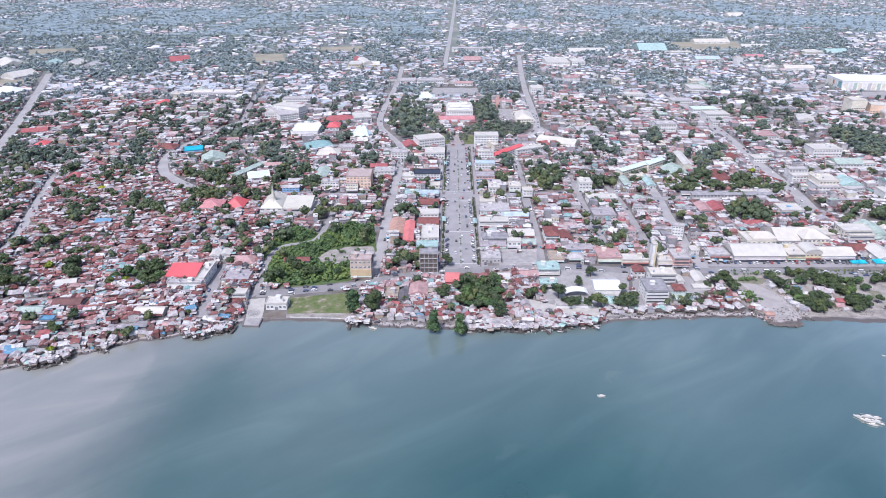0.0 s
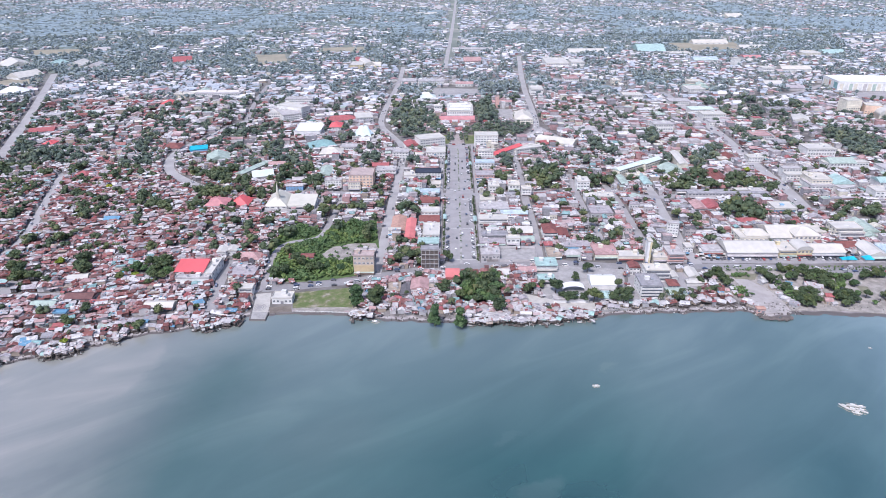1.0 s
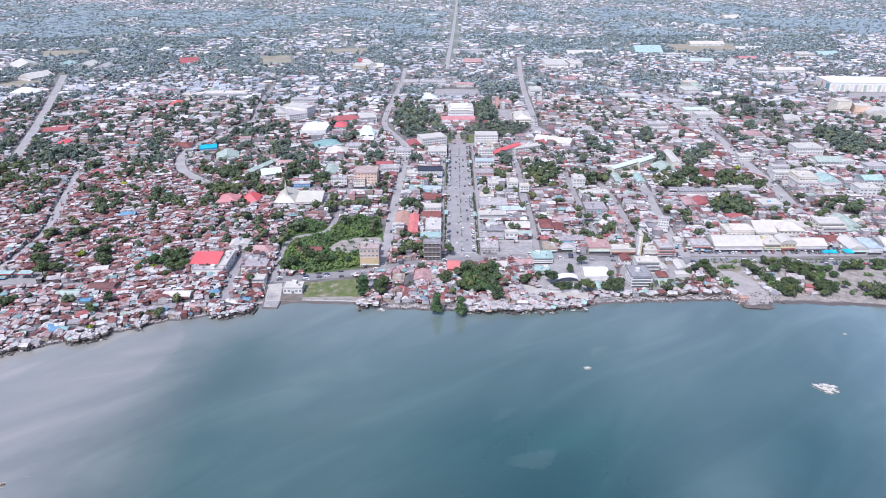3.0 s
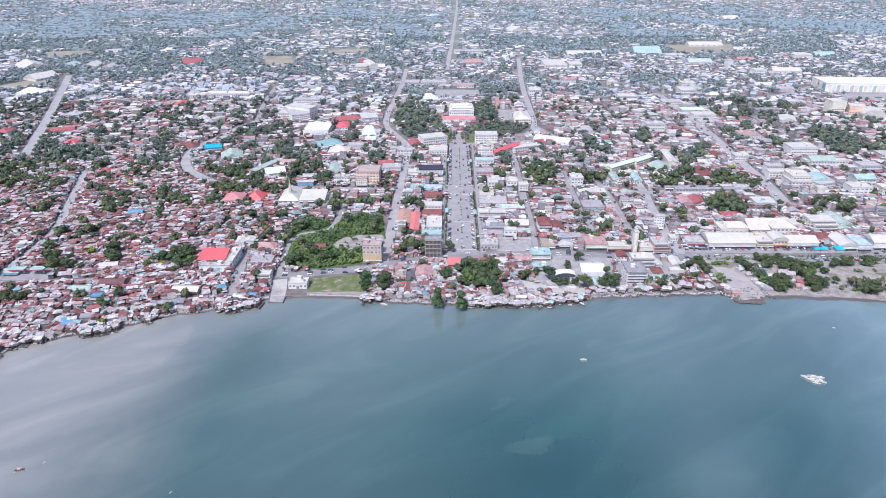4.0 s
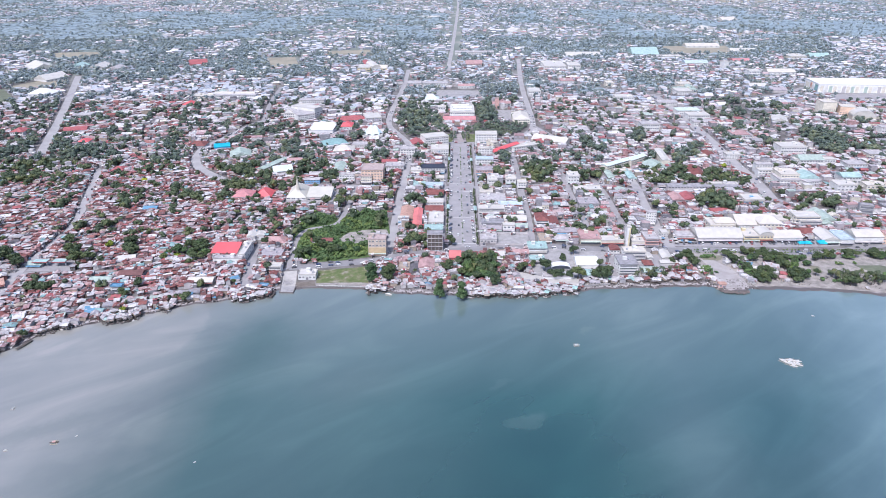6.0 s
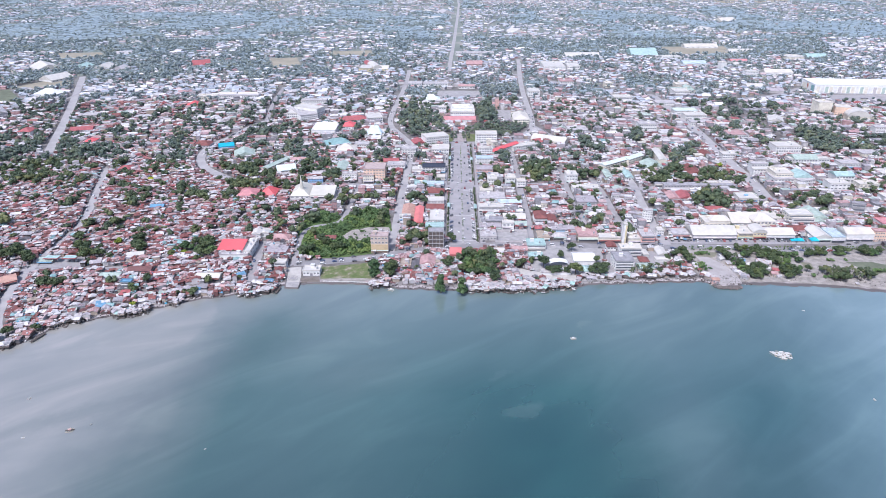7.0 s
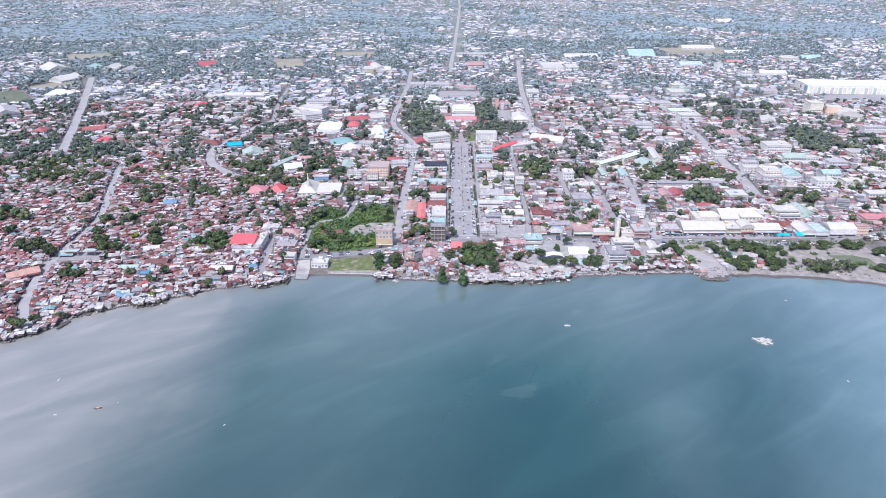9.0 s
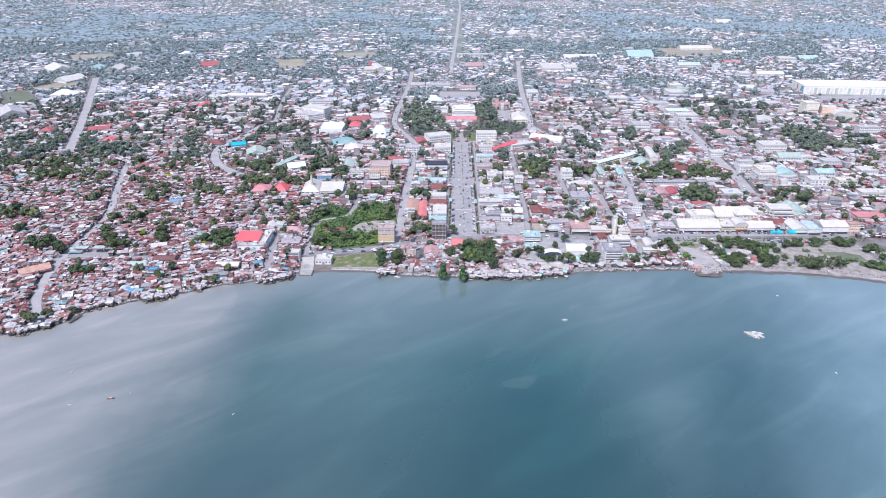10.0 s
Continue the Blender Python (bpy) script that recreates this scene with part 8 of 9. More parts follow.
dark_boat.matrix_basis = pose(-226.0, 246.5, WATER + 0.1, 0, 0, 10)

# ---- trees, hedges and shacks of the east coast
rng = np.random.default_rng(31)


def stand(rows, kinds, area, s0, s1):
    """Trees over small ellipses of ground: middle, half width, half depth; area: ground to a tree."""
    for cx, cy, ra, rb in rows:
        for i in range(max(1, int(math.pi * ra * rb / area))):
            u, v = rng.uniform(0, math.tau), math.sqrt(rng.random())
            x, y, s = cx + ra * v * math.cos(u), cy + rb * v * math.sin(u), rng.uniform(s0, s1)
            if kinds is None:
                BUSH.append((x, y, s))
            else:
                plant(kinds[int(rng.integers(0, len(kinds)))], x, y, s)


stand([(214.4, 487.5, 4.3, 3.9), (217.9, 481.3, 4.3, 3.8), (219.5, 474.5, 2.8, 2.9), (273.4, 495.6, 5.1, 3.2), (285.8, 497.5, 4.4, 4.8), (274.6, 481.7, 5.7, 3.0), (294.1, 488.1, 5.0, 4.6), (294.4, 477.1, 4.2, 3.0), (295.7, 468.9, 4.2, 2.2), (253.9, 481.8, 2.9, 3.0), (254.0, 475.3, 2.5, 1.8), (253.3, 494.8, 3.7, 2.4), (259.5, 463.3, 4.1, 2.1), (268.6, 449.3, 8.1, 4.0), (296.8, 449.2, 5.4, 4.0), (310.5, 454.8, 1.6, 2.0), (313.7, 452.1, 1.6, 2.0), (227.4, 465.7, 2.5, 1.5), (201.2, 461.1, 2.8, 1.7)], ("tree", "tree", "bright"), 9.5, 0.5, 0.8)
stand([(337.7, 488.1, 8.3, 3.3), (363.7, 488.5, 7.4, 4.0), (386.9, 488.5, 12.0, 4.0), (410.9, 474.8, 8.2, 6.4), (392.5, 438.4, 7.7, 5.8), (406.5, 452.5, 2.6, 3.0), (314.3, 472.3, 5.4, 1.5), (298.9, 454.7, 4.4, 5.0)], ("tree", "tree", "bright"), 9.5, 0.5, 0.8)
stand([(193.6, 457.2, 4.8, 1.5), (261.1, 481.4, 1.4, 1.5), (274.9, 455.5, 1.4, 1.5)], ("palm",), 9.0, 0.75, 1.0)
stand([(332.9, 447.9, 7.0, 3.6), (341.4, 444.0, 5.2, 3.5), (354.3, 442.1, 8.7, 3.5), (330.6, 453.5, 1.4, 1.6), (322.5, 447.5, 1.4, 1.6)], ("palm",), 9.0, 0.75, 1.0)
stand([(237.5, 488.1, 8.7, 1.5), (245.8, 499.1, 3.0, 1.5), (312.4, 486.0, 10.8, 1.5), (315.2, 474.4, 1.4, 1.5), (334.7, 487.2, 4.3, 1.5), (232.8, 458.8, 1.4, 1.5), (210.5, 476.1, 1.7, 1.5), (226.6, 467.1, 2.5, 1.5), (257.9, 467.0, 2.8, 1.5), (297.7, 467.1, 4.2, 1.5), (278.3, 446.2, 1.3, 1.5)], None, 2.6, 0.4, 0.7)
stand([(313.9, 443.8, 2.1, 1.5), (311.5, 487.1, 11.1, 1.8), (346.3, 474.6, 3.6, 1.5), (359.2, 474.8, 2.2, 1.5), (378.3, 453.6, 5.3, 1.6), (384.1, 445.3, 3.5, 2.0), (337.1, 441.6, 13.9, 1.6)], None, 2.6, 0.4, 0.7)
for pts, gap, kinds, s0, s1 in (
        ([(262, 499), (283, 503), (300, 488), (318, 484), (312, 474), (294, 460), (283, 473), (270, 482)], 6.6, ("tree", "tree", "bright"), 0.5, 0.8),
        ([(261, 457), (275, 463), (281, 453), (274, 439), (259, 440)], 5.4, ("tree",), 0.5, 0.75),
        ([(292, 456), (309, 460), (302, 439), (287, 439)], 5.6, ("tree", "palm", "tree"), 0.5, 0.75),
        ([(327, 455), (343, 454), (366, 453), (372, 440), (353, 435), (337, 434), (326, 438)], 5.2, ("tree", "palm", "palm"), 0.5, 0.85),
        ([(330, 491), (348, 488), (344, 480), (328, 481)], 5.6, ("tree", "bright"), 0.5, 0.75)):
    grove(pts, gap, kinds, s0, s1, False)
grove([(254, 494), (260, 489), (265, 462), (259, 443), (256, 447), (256, 462), (253, 480)], 2.8, ("bush",), 0.35, 0.75, False, False)
grove([(221, 469), (231, 470), (232, 458), (222, 452), (219, 459)], 2.6, ("bush",), 0.35, 0.7, False, False)
grove([(300, 492), (322, 491), (322, 484), (300, 485)], 2.4, ("bush",), 0.45, 0.75, False, False)
# low hedge plants on the strips along the coast road
for x in np.arange(229, 420, 2.6):
    for y in (503.4, 498.3):
        if rng.random() < 0.8:
            BUSH.append((x + rng.normal() * 0.5, y + rng.normal() * 0.4, rng.uniform(0.22, 0.42)))
for x, y, i, s, a in [(251.1, 484.2, 11, 0.75, 20.0), (248.3, 477.3, 11, 0.8, 25.0), (251.5, 467.9, 8, 0.7, 10.0), (265.8, 472.2, 12, 0.8, -30.0), (266.9, 466.4, 11, 0.8, -35.0), (280.9, 470.7, 1, 1.1, -15.0), (284.7, 467.2, 1, 1.15, -15.0), (283.3, 457.9, 11, 0.6, -40.0), (287.2, 453.8, 9, 0.9, -10.0), (282.9, 447.1, 3, 0.85, -5.0), (285.7, 443.6, 1, 0.6, 10.0), (252.5, 458.0, 1, 0.7, -40.0), (253.7, 450.7, 11, 0.75, -40.0), (251.9, 452.6, 4, 0.6, -35.0), (255.5, 441.9, 4, 0.8, -30.0)]:
    place(SMALL, i, pose(x, y, 0, 0, 0, a) @ Matrix.Diagonal((s, s, s, 1)), "small houses near the shore")
for x, y, i, s, a in [(254.8, 445.9, 8, 0.7, -40.0), (257.4, 441.6, 6, 0.6, -30.0), (267.6, 482.6, 2, 0.6, 0.0), (220.9, 466.6, 11, 0.7, 5.0), (214.9, 463.8, 3, 0.6, 0.0), (223.9, 447.3, 11, 0.8, -35.0), (224.8, 443.3, 8, 0.75, -40.0), (228.3, 442.0, 1, 0.7, -30.0), (221.9, 455.4, 0, 0.6, 0.0), (220.1, 459.6, 8, 0.6, 10.0), (321.3, 474.9, 6, 0.45, 0.0), (407.9, 469.3, 11, 0.7, 0.0), (414.4, 465.1, 11, 0.8, 0.0), (345.5, 429.6, 8, 0.45, 0.0), (407.5, 454.9, 7, 0.6, 10.0)]:
    place(SMALL, i, pose(x, y, 0, 0, 0, a) @ Matrix.Diagonal((s, s, s, 1)), "small houses near the shore")

# ---- the fabric of small houses ----
def boxes(cx, cy, z0, w, d, h, rot):
    """Corner points and side faces of many boxes (no floor)."""
    n = len(cx)
    c, s = np.cos(rot), np.sin(rot)
    ux = np.array([-.5, .5, .5, -.5, -.5, .5, .5, -.5])[None] * w[:, None]
    uy = np.array([-.5, -.5, .5, .5, -.5, -.5, .5, .5])[None] * d[:, None]
    uz = np.array([0, 0, 0, 0, 1, 1, 1, 1.0])[None] * h[:, None] + z0[:, None]
    v = np.stack([cx[:, None] + ux * c[:, None] - uy * s[:, None], cy[:, None] + ux * s[:, None] + uy * c[:, None], uz], -1).reshape(-1, 3)
    f = np.array([(0, 1, 5, 4), (1, 2, 6, 5), (2, 3, 7, 6), (3, 0, 4, 7), (4, 5, 6, 7)])
    return v, (f[None] + 8 * np.arange(n)[:, None, None]).reshape(-1, 4)


def gables(cx, cy, z0, w, d, h, rot, over, thick=0.18):
    """Pitched roofs with overhang and an edge: ridge along the width."""
    n = len(cx)
    c, s = np.cos(rot), np.sin(rot)
    a, e = w[:, None] / 2 + over, d[:, None] / 2 + over
    sx = np.array([-1, 1, 1, -1, -1, 1, -1, 1, 1, -1])[None] * a
    sy = np.array([-1, -1, 1, 1, 0, 0, -1, -1, 1, 1])[None] * e
    uz = z0[:, None] + np.array([0, 0, 0, 0, 1, 1, 0, 0, 0, 0.0])[None] * h[:, None] + np.array([0, 0, 0, 0, 0, 0, -1, -1, -1, -1.0])[None] * thick
    v = np.stack([cx[:, None] + sx * c[:, None] - sy * s[:, None], cy[:, None] + sx * s[:, None] + sy * c[:, None], uz], -1).reshape(-1, 3)
    q = np.array([(0, 1, 5, 4), (2, 3, 4, 5), (6, 7, 1, 0), (8, 9, 3, 2)])
    tri = np.array([(3, 0, 4), (1, 2, 5)])
    k = 10 * np.arange(n)[:, None, None]
    return v, (q[None] + k).reshape(-1, 4).tolist() + (tri[None] + k).reshape(-1, 3).tolist()


def stuff(name, v, f, mat, label, cat):
    return tagged(new(name, mesh_of(name, v.tolist() if hasattr(v, "tolist") else v, f.tolist() if hasattr(f, "tolist") else f, mat)), label, cat, kind="stuff")


# patched extensions of the shore houses, the posts under them and what lies on the beach
rng = np.random.default_rng(90)
base = np.array([q for q in SHACKS if q[0] < 116 or rng.random() < 0.35])
base = base[rng.integers(0, len(base), 400)]
n = len(base)
v, f = gables(base[:, 0] + rng.normal(size=n) * 2.8, base[:, 1] + rng.normal(size=n) * 2.4 + 0.8, rng.uniform(1.9, 4.0, n), rng.uniform(1.2, 4.2, n), rng.uniform(1.2, 3.0, n), rng.uniform(0.1, 0.6, n), rng.normal(size=n) * 0.5, 0.1, 0.1)
stuff("shack_sheets", v, f, shore_sheets, "patched sheet roofs of sheds and porches over the water", "roofs")
base = np.array(SHACKS)[rng.integers(0, len(SHACKS), 900)]
n = len(base)
v, f = boxes(base[:, 0] + rng.uniform(-3.2, 3.2, n), base[:, 1] + rng.uniform(-4.5, 2.5, n), np.full(n, -3.0), rng.uniform(0.12, 0.3, n), rng.uniform(0.12, 0.3, n), rng.uniform(3.2, 5.4, n), rng.uniform(0, 3, n))
stuff("shack_posts", v, f, driftwood, "dark timber posts and stakes under the shore houses", "posts")
# low dark planks added for the shade and reflections under the shore houses
base = np.array([q for q in SHACKS if q[2] == 0])
base = base[rng.integers(0, len(base), 300)]
n = len(base)
v, f = boxes(base[:, 0] + rng.uniform(-3.0, 3.0, n), base[:, 1] - rng.uniform(0.5, 4.2, n), rng.uniform(-0.9, 0.1, n), rng.uniform(1.0, 3.8, n), rng.uniform(0.6, 2.0, n), rng.uniform(0.15, 0.7, n), rng.normal(size=n) * 0.35)
stuff("landing_stages", v, f, driftwood, "dark low planks added for the shade under the shore houses", "stages")
n = 1700
x = rng.uniform(-350, 232, n)
x = x[(x < -140) | (x > -64)]
n = len(x)
y = np.array([shore(q) for q in x]) + rng.uniform(0.5, 11, n)
# more of it round the groyne and along the edges of the sand flat
extra = np.concatenate([np.stack([rng.uniform(226, 258, 170), rng.uniform(430, 447, 170)], 1), np.stack([rng.normal(size=150) * 2.4 + 253, rng.uniform(440, 490, 150)], 1), np.stack([rng.normal(size=60) * 1.6 + 229, rng.uniform(440, 480, 60)], 1)])
extra = np.concatenate([extra, np.array([(q, shore(q) + rng.uniform(9, 22)) for q in rng.uniform(258, 400, 150)])])
x, y = np.concatenate([x, extra[:, 0]]), np.concatenate([y, extra[:, 1]])
n = len(x)
v, f = boxes(x, y, np.full(n, -0.5), 0.3 + 1.5 * rng.random(n) ** 2, 0.25 + 0.7 * rng.random(n) ** 2, rng.uniform(0.5, 0.95, n), rng.uniform(0, 3, n))
stuff("beach_rubbish", v, f, driftwood, "driftwood, planks and rubbish strewn along the beach", "rubbish")

HOUSES = {"old": [], "town": [], "far": []}
SINGLE = []
rng = np.random.default_rng(11)


def wooded(x, y):
    """Closed woods and orchards beyond the town, breaking up towards it."""
    c = noise.noise(Vector((x * 0.0042, y * 0.0030, 3.0))) + 0.5 * noise.noise(Vector((x * 0.014, y * 0.011, 9.0))) + 0.4 * noise.noise(Vector((x * 0.05, y * 0.03, 5.0)))
    edge = 1180 if x > -250 else 1130
    bias = min(1.0, (y - edge) / 500) if y > edge else -9
    west = 0.14 if x < -250 else 0.0
    town = 0.26 * math.exp(-((y - 1950) / 260) ** 2) * math.exp(-((x + 100) / 700) ** 2)
    plain_ = 0.42 * min(1.0, max(0.0, (y - 2500) / 500))
    return c < -0.30 + 0.40 * bias + west - town - plain_


def view_half(y):
    return 0.64 * (y + 110) + 90


def zone(x, y):
    """Kind of building, its chance, and the chance of a tree where none stands."""
    if y > 1120 + 60 * math.sin(x * 0.01):
        if wooded(x, y):
            return "far", 0.06, 0.0
        return "far", 0.66, 0.85
    if x > 212 and y < 507:
        return "old", 0.0, 0.0
    if x < -600 or (x < -465 and 690 < y < 930):
        # leafy outskirts
        return ("old" if rng.random() < 0.5 else "town"), 0.60, 0.95
    if x < -420 and y > 730:
        return ("old" if rng.random() < 0.5 else "town"), 0.82, 0.7
    if -400 < x < -190 and 740 < y < 1000:
        return ("old" if rng.random() < 0.6 else "town"), 0.88, 0.9
    if x < -150 and y < 520:
        return "old", 0.97, 0.15
    if x < -150 and y < 800:
        return "old", 0.95, 0.6
    if y < 505:
        return "old", 0.92, 0.35
    if 84 < x < 136 and 540 < y < 690:
        return ("old" if rng.random() < 0.8 else "town"), 0.95, 0.5
    if -60 < x < 420 and y < 900:
        return ("old" if rng.random() < 0.3 else "town"), 0.93, 0.7
    if y < 900:
        return ("old" if rng.random() < 0.5 else "town"), 0.86, 0.85
    return "town", 0.72, 0.9


def fill(x_lo, x_hi, y_lo, y_hi, turn, k=1.0):
    """Rows of plots, k: their size."""
    c, s = math.cos(turn), math.sin(turn)
    y = y_lo
    while y < y_hi:
        depth = rng.uniform(6.0, 8.0) if y < 560 else rng.uniform(7.5, 10) if y < 850 else rng.uniform(9.5, 13)
        depth *= k
        x = x_lo + rng.uniform(0, 6)
        while x < x_hi:
            w = rng.uniform(4.2, 8.5) if y < 560 else rng.uniform(6, 12) if y < 850 else rng.uniform(7, 15)
            w *= k
            px_, py_ = (x + w / 2), y + depth / 2 + rng.uniform(-0.8, 0.8)
            gx, gy = px_ * c - py_ * s, px_ * s + py_ * c
            x += w + (rng.uniform(0.2, 1.2) if rng.random() < 0.85 else rng.uniform(2, 4))
            if abs(gx) > view_half(gy) or gy < shore(gx) + 1:
                continue
            yield gx, gy, w, depth, turn
        y += depth + (rng.uniform(0.3, 1.2) if rng.random() < 0.6 else rng.uniform(2.0, 4.5))


def scatter(pts, count, small, large, turn, loose):
    """Unplanned plots: thrown at random over a patch, as crowded as they will go."""
    p = np.array(pts)
    (x0, y0), (x1, y1) = p.min(0), p.max(0)
    for i in range(count):
        x, y = rng.uniform(x0, x1), rng.uniform(y0, y1)
        if abs(x) > view_half(y) or not in_poly(x, y, pts) or y < shore(x) + 2:
            continue
        k = 1 - 0.45 * i / count
        yield x, y, rng.uniform(small, large) * k, rng.uniform(small, large * 0.85) * k, turn + rng.normal() * loose


def settle(cells, infill=False):
    for gx, gy, w, d, turn in cells:
        kind, chance, tree = zone(gx, gy)
        hw, hd = w / 2 - 0.75, d / 2 - 0.75
        if not is_free(gx - hw, gy - hd, gx + hw, gy + hd):
            if not infill and rng.random() < (0.02 if gy < 520 else 0.07) and is_free(gx - 1, gy - 1, gx + 1, gy + 1):
                WILD.append((gx, gy, rng.uniform(0.4, 0.75)))
            continue
        if rng.random() > (min(0.85, chance + 0.15) if infill and chance > 0.3 else chance):
            if rng.random() < tree:
                WILD.append((gx, gy, rng.uniform(0.6, 1.05)))
                mark(gx - 2, gy - 2, gx + 2, gy + 2)
            continue
        mark(gx - hw, gy - hd, gx + hw, gy + hd)
        d2 = d * rng.uniform(0.8, 1.0)
        big = kind == "town" and not infill and rng.random() < 0.22
        h = rng.uniform(2.6, 4.2) if kind == "old" else rng.uniform(6, 9.5) if big else rng.uniform(3, 5)
        a = turn + rng.normal() * (0.09 if kind == "old" else 0.03)
        flat = big or rng.random() < (0.12 if kind == "old" else 0.25)
        if rng.random() < 0.5:
            a, w, d2 = a + math.pi / 2, d2, w
        if len(SINGLE) < 165 and kind == "old" and gy < shore(gx) + 34 and -300 < gx < 225:
            SINGLE.append((gx, gy, w, d2, a))
            continue
        HOUSES[kind].append((gx, gy, w, d2, h, a, flat))


settle(scatter([(-142, 420), (-142, 800), (-175, 830), (-700, 830), (-700, 250), (-330, 300)], 42000, 5.0, 9.5, radians(12), 0.16))
settle(scatter([(-140, 420), (-140, 478), (-50, 490), (210, 505), (225, 430), (0, 405)], 14000, 4.2, 7.5, 0.0, 0.16))
settle(fill(-140, 470, 425, 1150, 0.0))
settle(fill(-900, 40, 380, 1350, math.radians(12)))
settle(fill(-700, 300, 700, 1150, 0.0))
settle(fill(430, 1200, 300, 1150, math.radians(-4)))
settle(scatter([(-1400, 1090), (1400, 1090), (1400, 1640), (-1400, 1640)], 26000, 8.0, 15.0, radians(3), 0.3))
# sheds and extensions in what is left between the plots and the roads
settle(fill(-140, 470, 425, 1150, 0.0, 0.62), True)
settle(fill(-900, 40, 380, 1350, math.radians(12), 0.62), True)
settle(fill(430, 1200, 300, 1150, math.radians(-4), 0.62), True)
settle(fill(-500, 470, 380, 900, 0.0, 0.42), True)


def build_fabric(kind, roof_mat, label):
    H = np.array([r[:6] for r in HOUSES[kind]])
    flat = np.array([r[6] for r in HOUSES[kind]])
    cx, cy, w, d, h, a = H.T
    z = np.zeros(len(H))
    v, f = boxes(cx, cy, z - 0.1, w, d, h + 0.1, a)
    keep = np.ones(len(f), bool)
    keep[4::5] = False
    stuff("house_walls", v, f[keep], walls_old if kind == "old" else walls_mixed, "painted and bare block walls of " + label, "houses")
    g = ~flat
    v1, f1 = gables(cx[g], cy[g], h[g], w[g], d[g], np.minimum(d[g], w[g]) * rng.uniform(0.16, 0.32, g.sum()), a[g], 0.45)
    n = flat.sum()
    v2, f2 = boxes(cx[flat], cy[flat], h[flat] - 0.02, w[flat] + 0.3, d[flat] + 0.3, rng.uniform(0.25, 0.5, n), a[flat])
    # lean-to roofs at the sides, each sheet of its own colour
    if kind != "far":
        k = rng.integers(0, len(H), int(len(H) * (1.6 if kind == "old" else 1.2)))
        off, side = rng.uniform(-0.4, 0.4, len(k)), rng.choice([-1, 1], len(k))
        lx, ly = off * w[k], side * (d[k] / 2 + 0.7)
        gx, gy = cx[k] + lx * np.cos(a[k]) - ly * np.sin(a[k]), cy[k] + lx * np.sin(a[k]) + ly * np.cos(a[k])
        v3, f3 = gables(gx, gy, np.minimum(h[k] * 0.72, 3.2), rng.uniform(2.0, 4.5, len(k)), rng.uniform(1.6, 3.0, len(k)), rng.uniform(0.2, 0.5, len(k)), a[k] + rng.normal(size=len(k)) * 0.3, 0.2)
        stuff("lean_to_roofs", v3, f3, roof_mat, "small lean-to roofs against " + label, "roofs")
    stuff("house_roofs", np.concatenate([v1, v2]), f1 + (f2 + len(v1)).tolist(), roof_mat, "weathered metal roofs of " + label, "roofs")
    # dark window openings on the seaward sides
    tall = np.where(h > 2.4)[0]
    W = []
    tall = tall[cy[tall] < 800]
    for i in tall:
        storeys = max(1, int(h[i] / 3))
        for s in range(storeys):
            for u in np.arange(-w[i] / 2 + 1.0, w[i] / 2 - 0.6, 2.3):
                for sgn in (-1, 1):
                    c, sn = math.cos(a[i]), math.sin(a[i])
                    ly = sgn * d[i] / 2
                    if (sn * 0 + c * sgn) > 0.2:
                        continue
                    W.append((cx[i] + u * c - ly * sn, cy[i] + u * sn + ly * c, 1.0 + 3 * s, 1.2, 0.12, 1.2, a[i]))
    if W and kind != "far":
        W = np.array(W)
        v, f = boxes(*W.T)
        stuff("house_windows", v, f, glass_dark, "dark windows of " + label, "windows")


def broken_up(kind, chance):
    """Houses grown room by room: wide ones fall into two or three roofs at odds with one another."""
    out = []
    for x, y, w, d, h, a, flat in HOUSES[kind]:
        k = 1 if rng.random() > chance or w < 4.5 else 3 if w > 8.5 and rng.random() < 0.6 else 2
        cuts = np.cumsum(np.r_[0, rng.dirichlet(np.full(k, 6.0))]) * w - w / 2
        for u0, u1 in zip(cuts, cuts[1:]):
            dd = d * (rng.uniform(0.66, 1.05) if k > 1 else 1)
            u, v = (u0 + u1) / 2, rng.uniform(-0.5, 0.5) * (d - dd)
            turn = a + (rng.normal() * 0.07 if k > 1 else 0)
            row = [x + u * math.cos(a) - v * math.sin(a), y + u * math.sin(a) + v * math.cos(a), u1 - u0 + 0.1, dd, max(2.2, h + (rng.normal() * 0.7 if k > 1 else 0)), turn, flat or rng.random() < 0.12]
            if k > 1 and rng.random() < 0.55:
                row[2], row[3], row[5] = dd, u1 - u0 + 0.1, turn + math.pi / 2
            out.append(tuple(row))
    HOUSES[kind] = out


def clutter(kind, near, share, mat, label):
    """Tanks, tarpaulins, stacked goods and yard walls on and between the houses, within a distance of the shore."""
    H = np.array([r[:6] for r in HOUSES[kind] if r[1] < near])
    k = rng.integers(0, len(H), int(len(H) * share))
    cx, cy, w, d, h, a = H[k].T
    n = len(k)
    on_roof = rng.random(n) < 0.4
    u = np.where(on_roof, rng.uniform(-0.35, 0.35, n), rng.uniform(-0.6, 0.6, n)) * w
    v = np.where(on_roof, rng.uniform(-0.3, 0.3, n) * d, rng.choice([-1, 1], n) * (d / 2 + rng.uniform(0.3, 1.3, n)))
    z = np.where(on_roof, h, 0.0)
    high = np.where(on_roof, rng.uniform(0.5, 1.5, n), rng.uniform(0.5, 2.4, n))
    bx, by = boxes(cx + u * np.cos(a) - v * np.sin(a), cy + u * np.sin(a) + v * np.cos(a), z - 0.1, 0.4 + 1.9 * rng.random(n) ** 1.5, rng.uniform(0.4, 1.5, n), high, a + rng.normal(size=n) * 0.4)
    stuff("yard_clutter", bx, by, mat, label, "clutter")


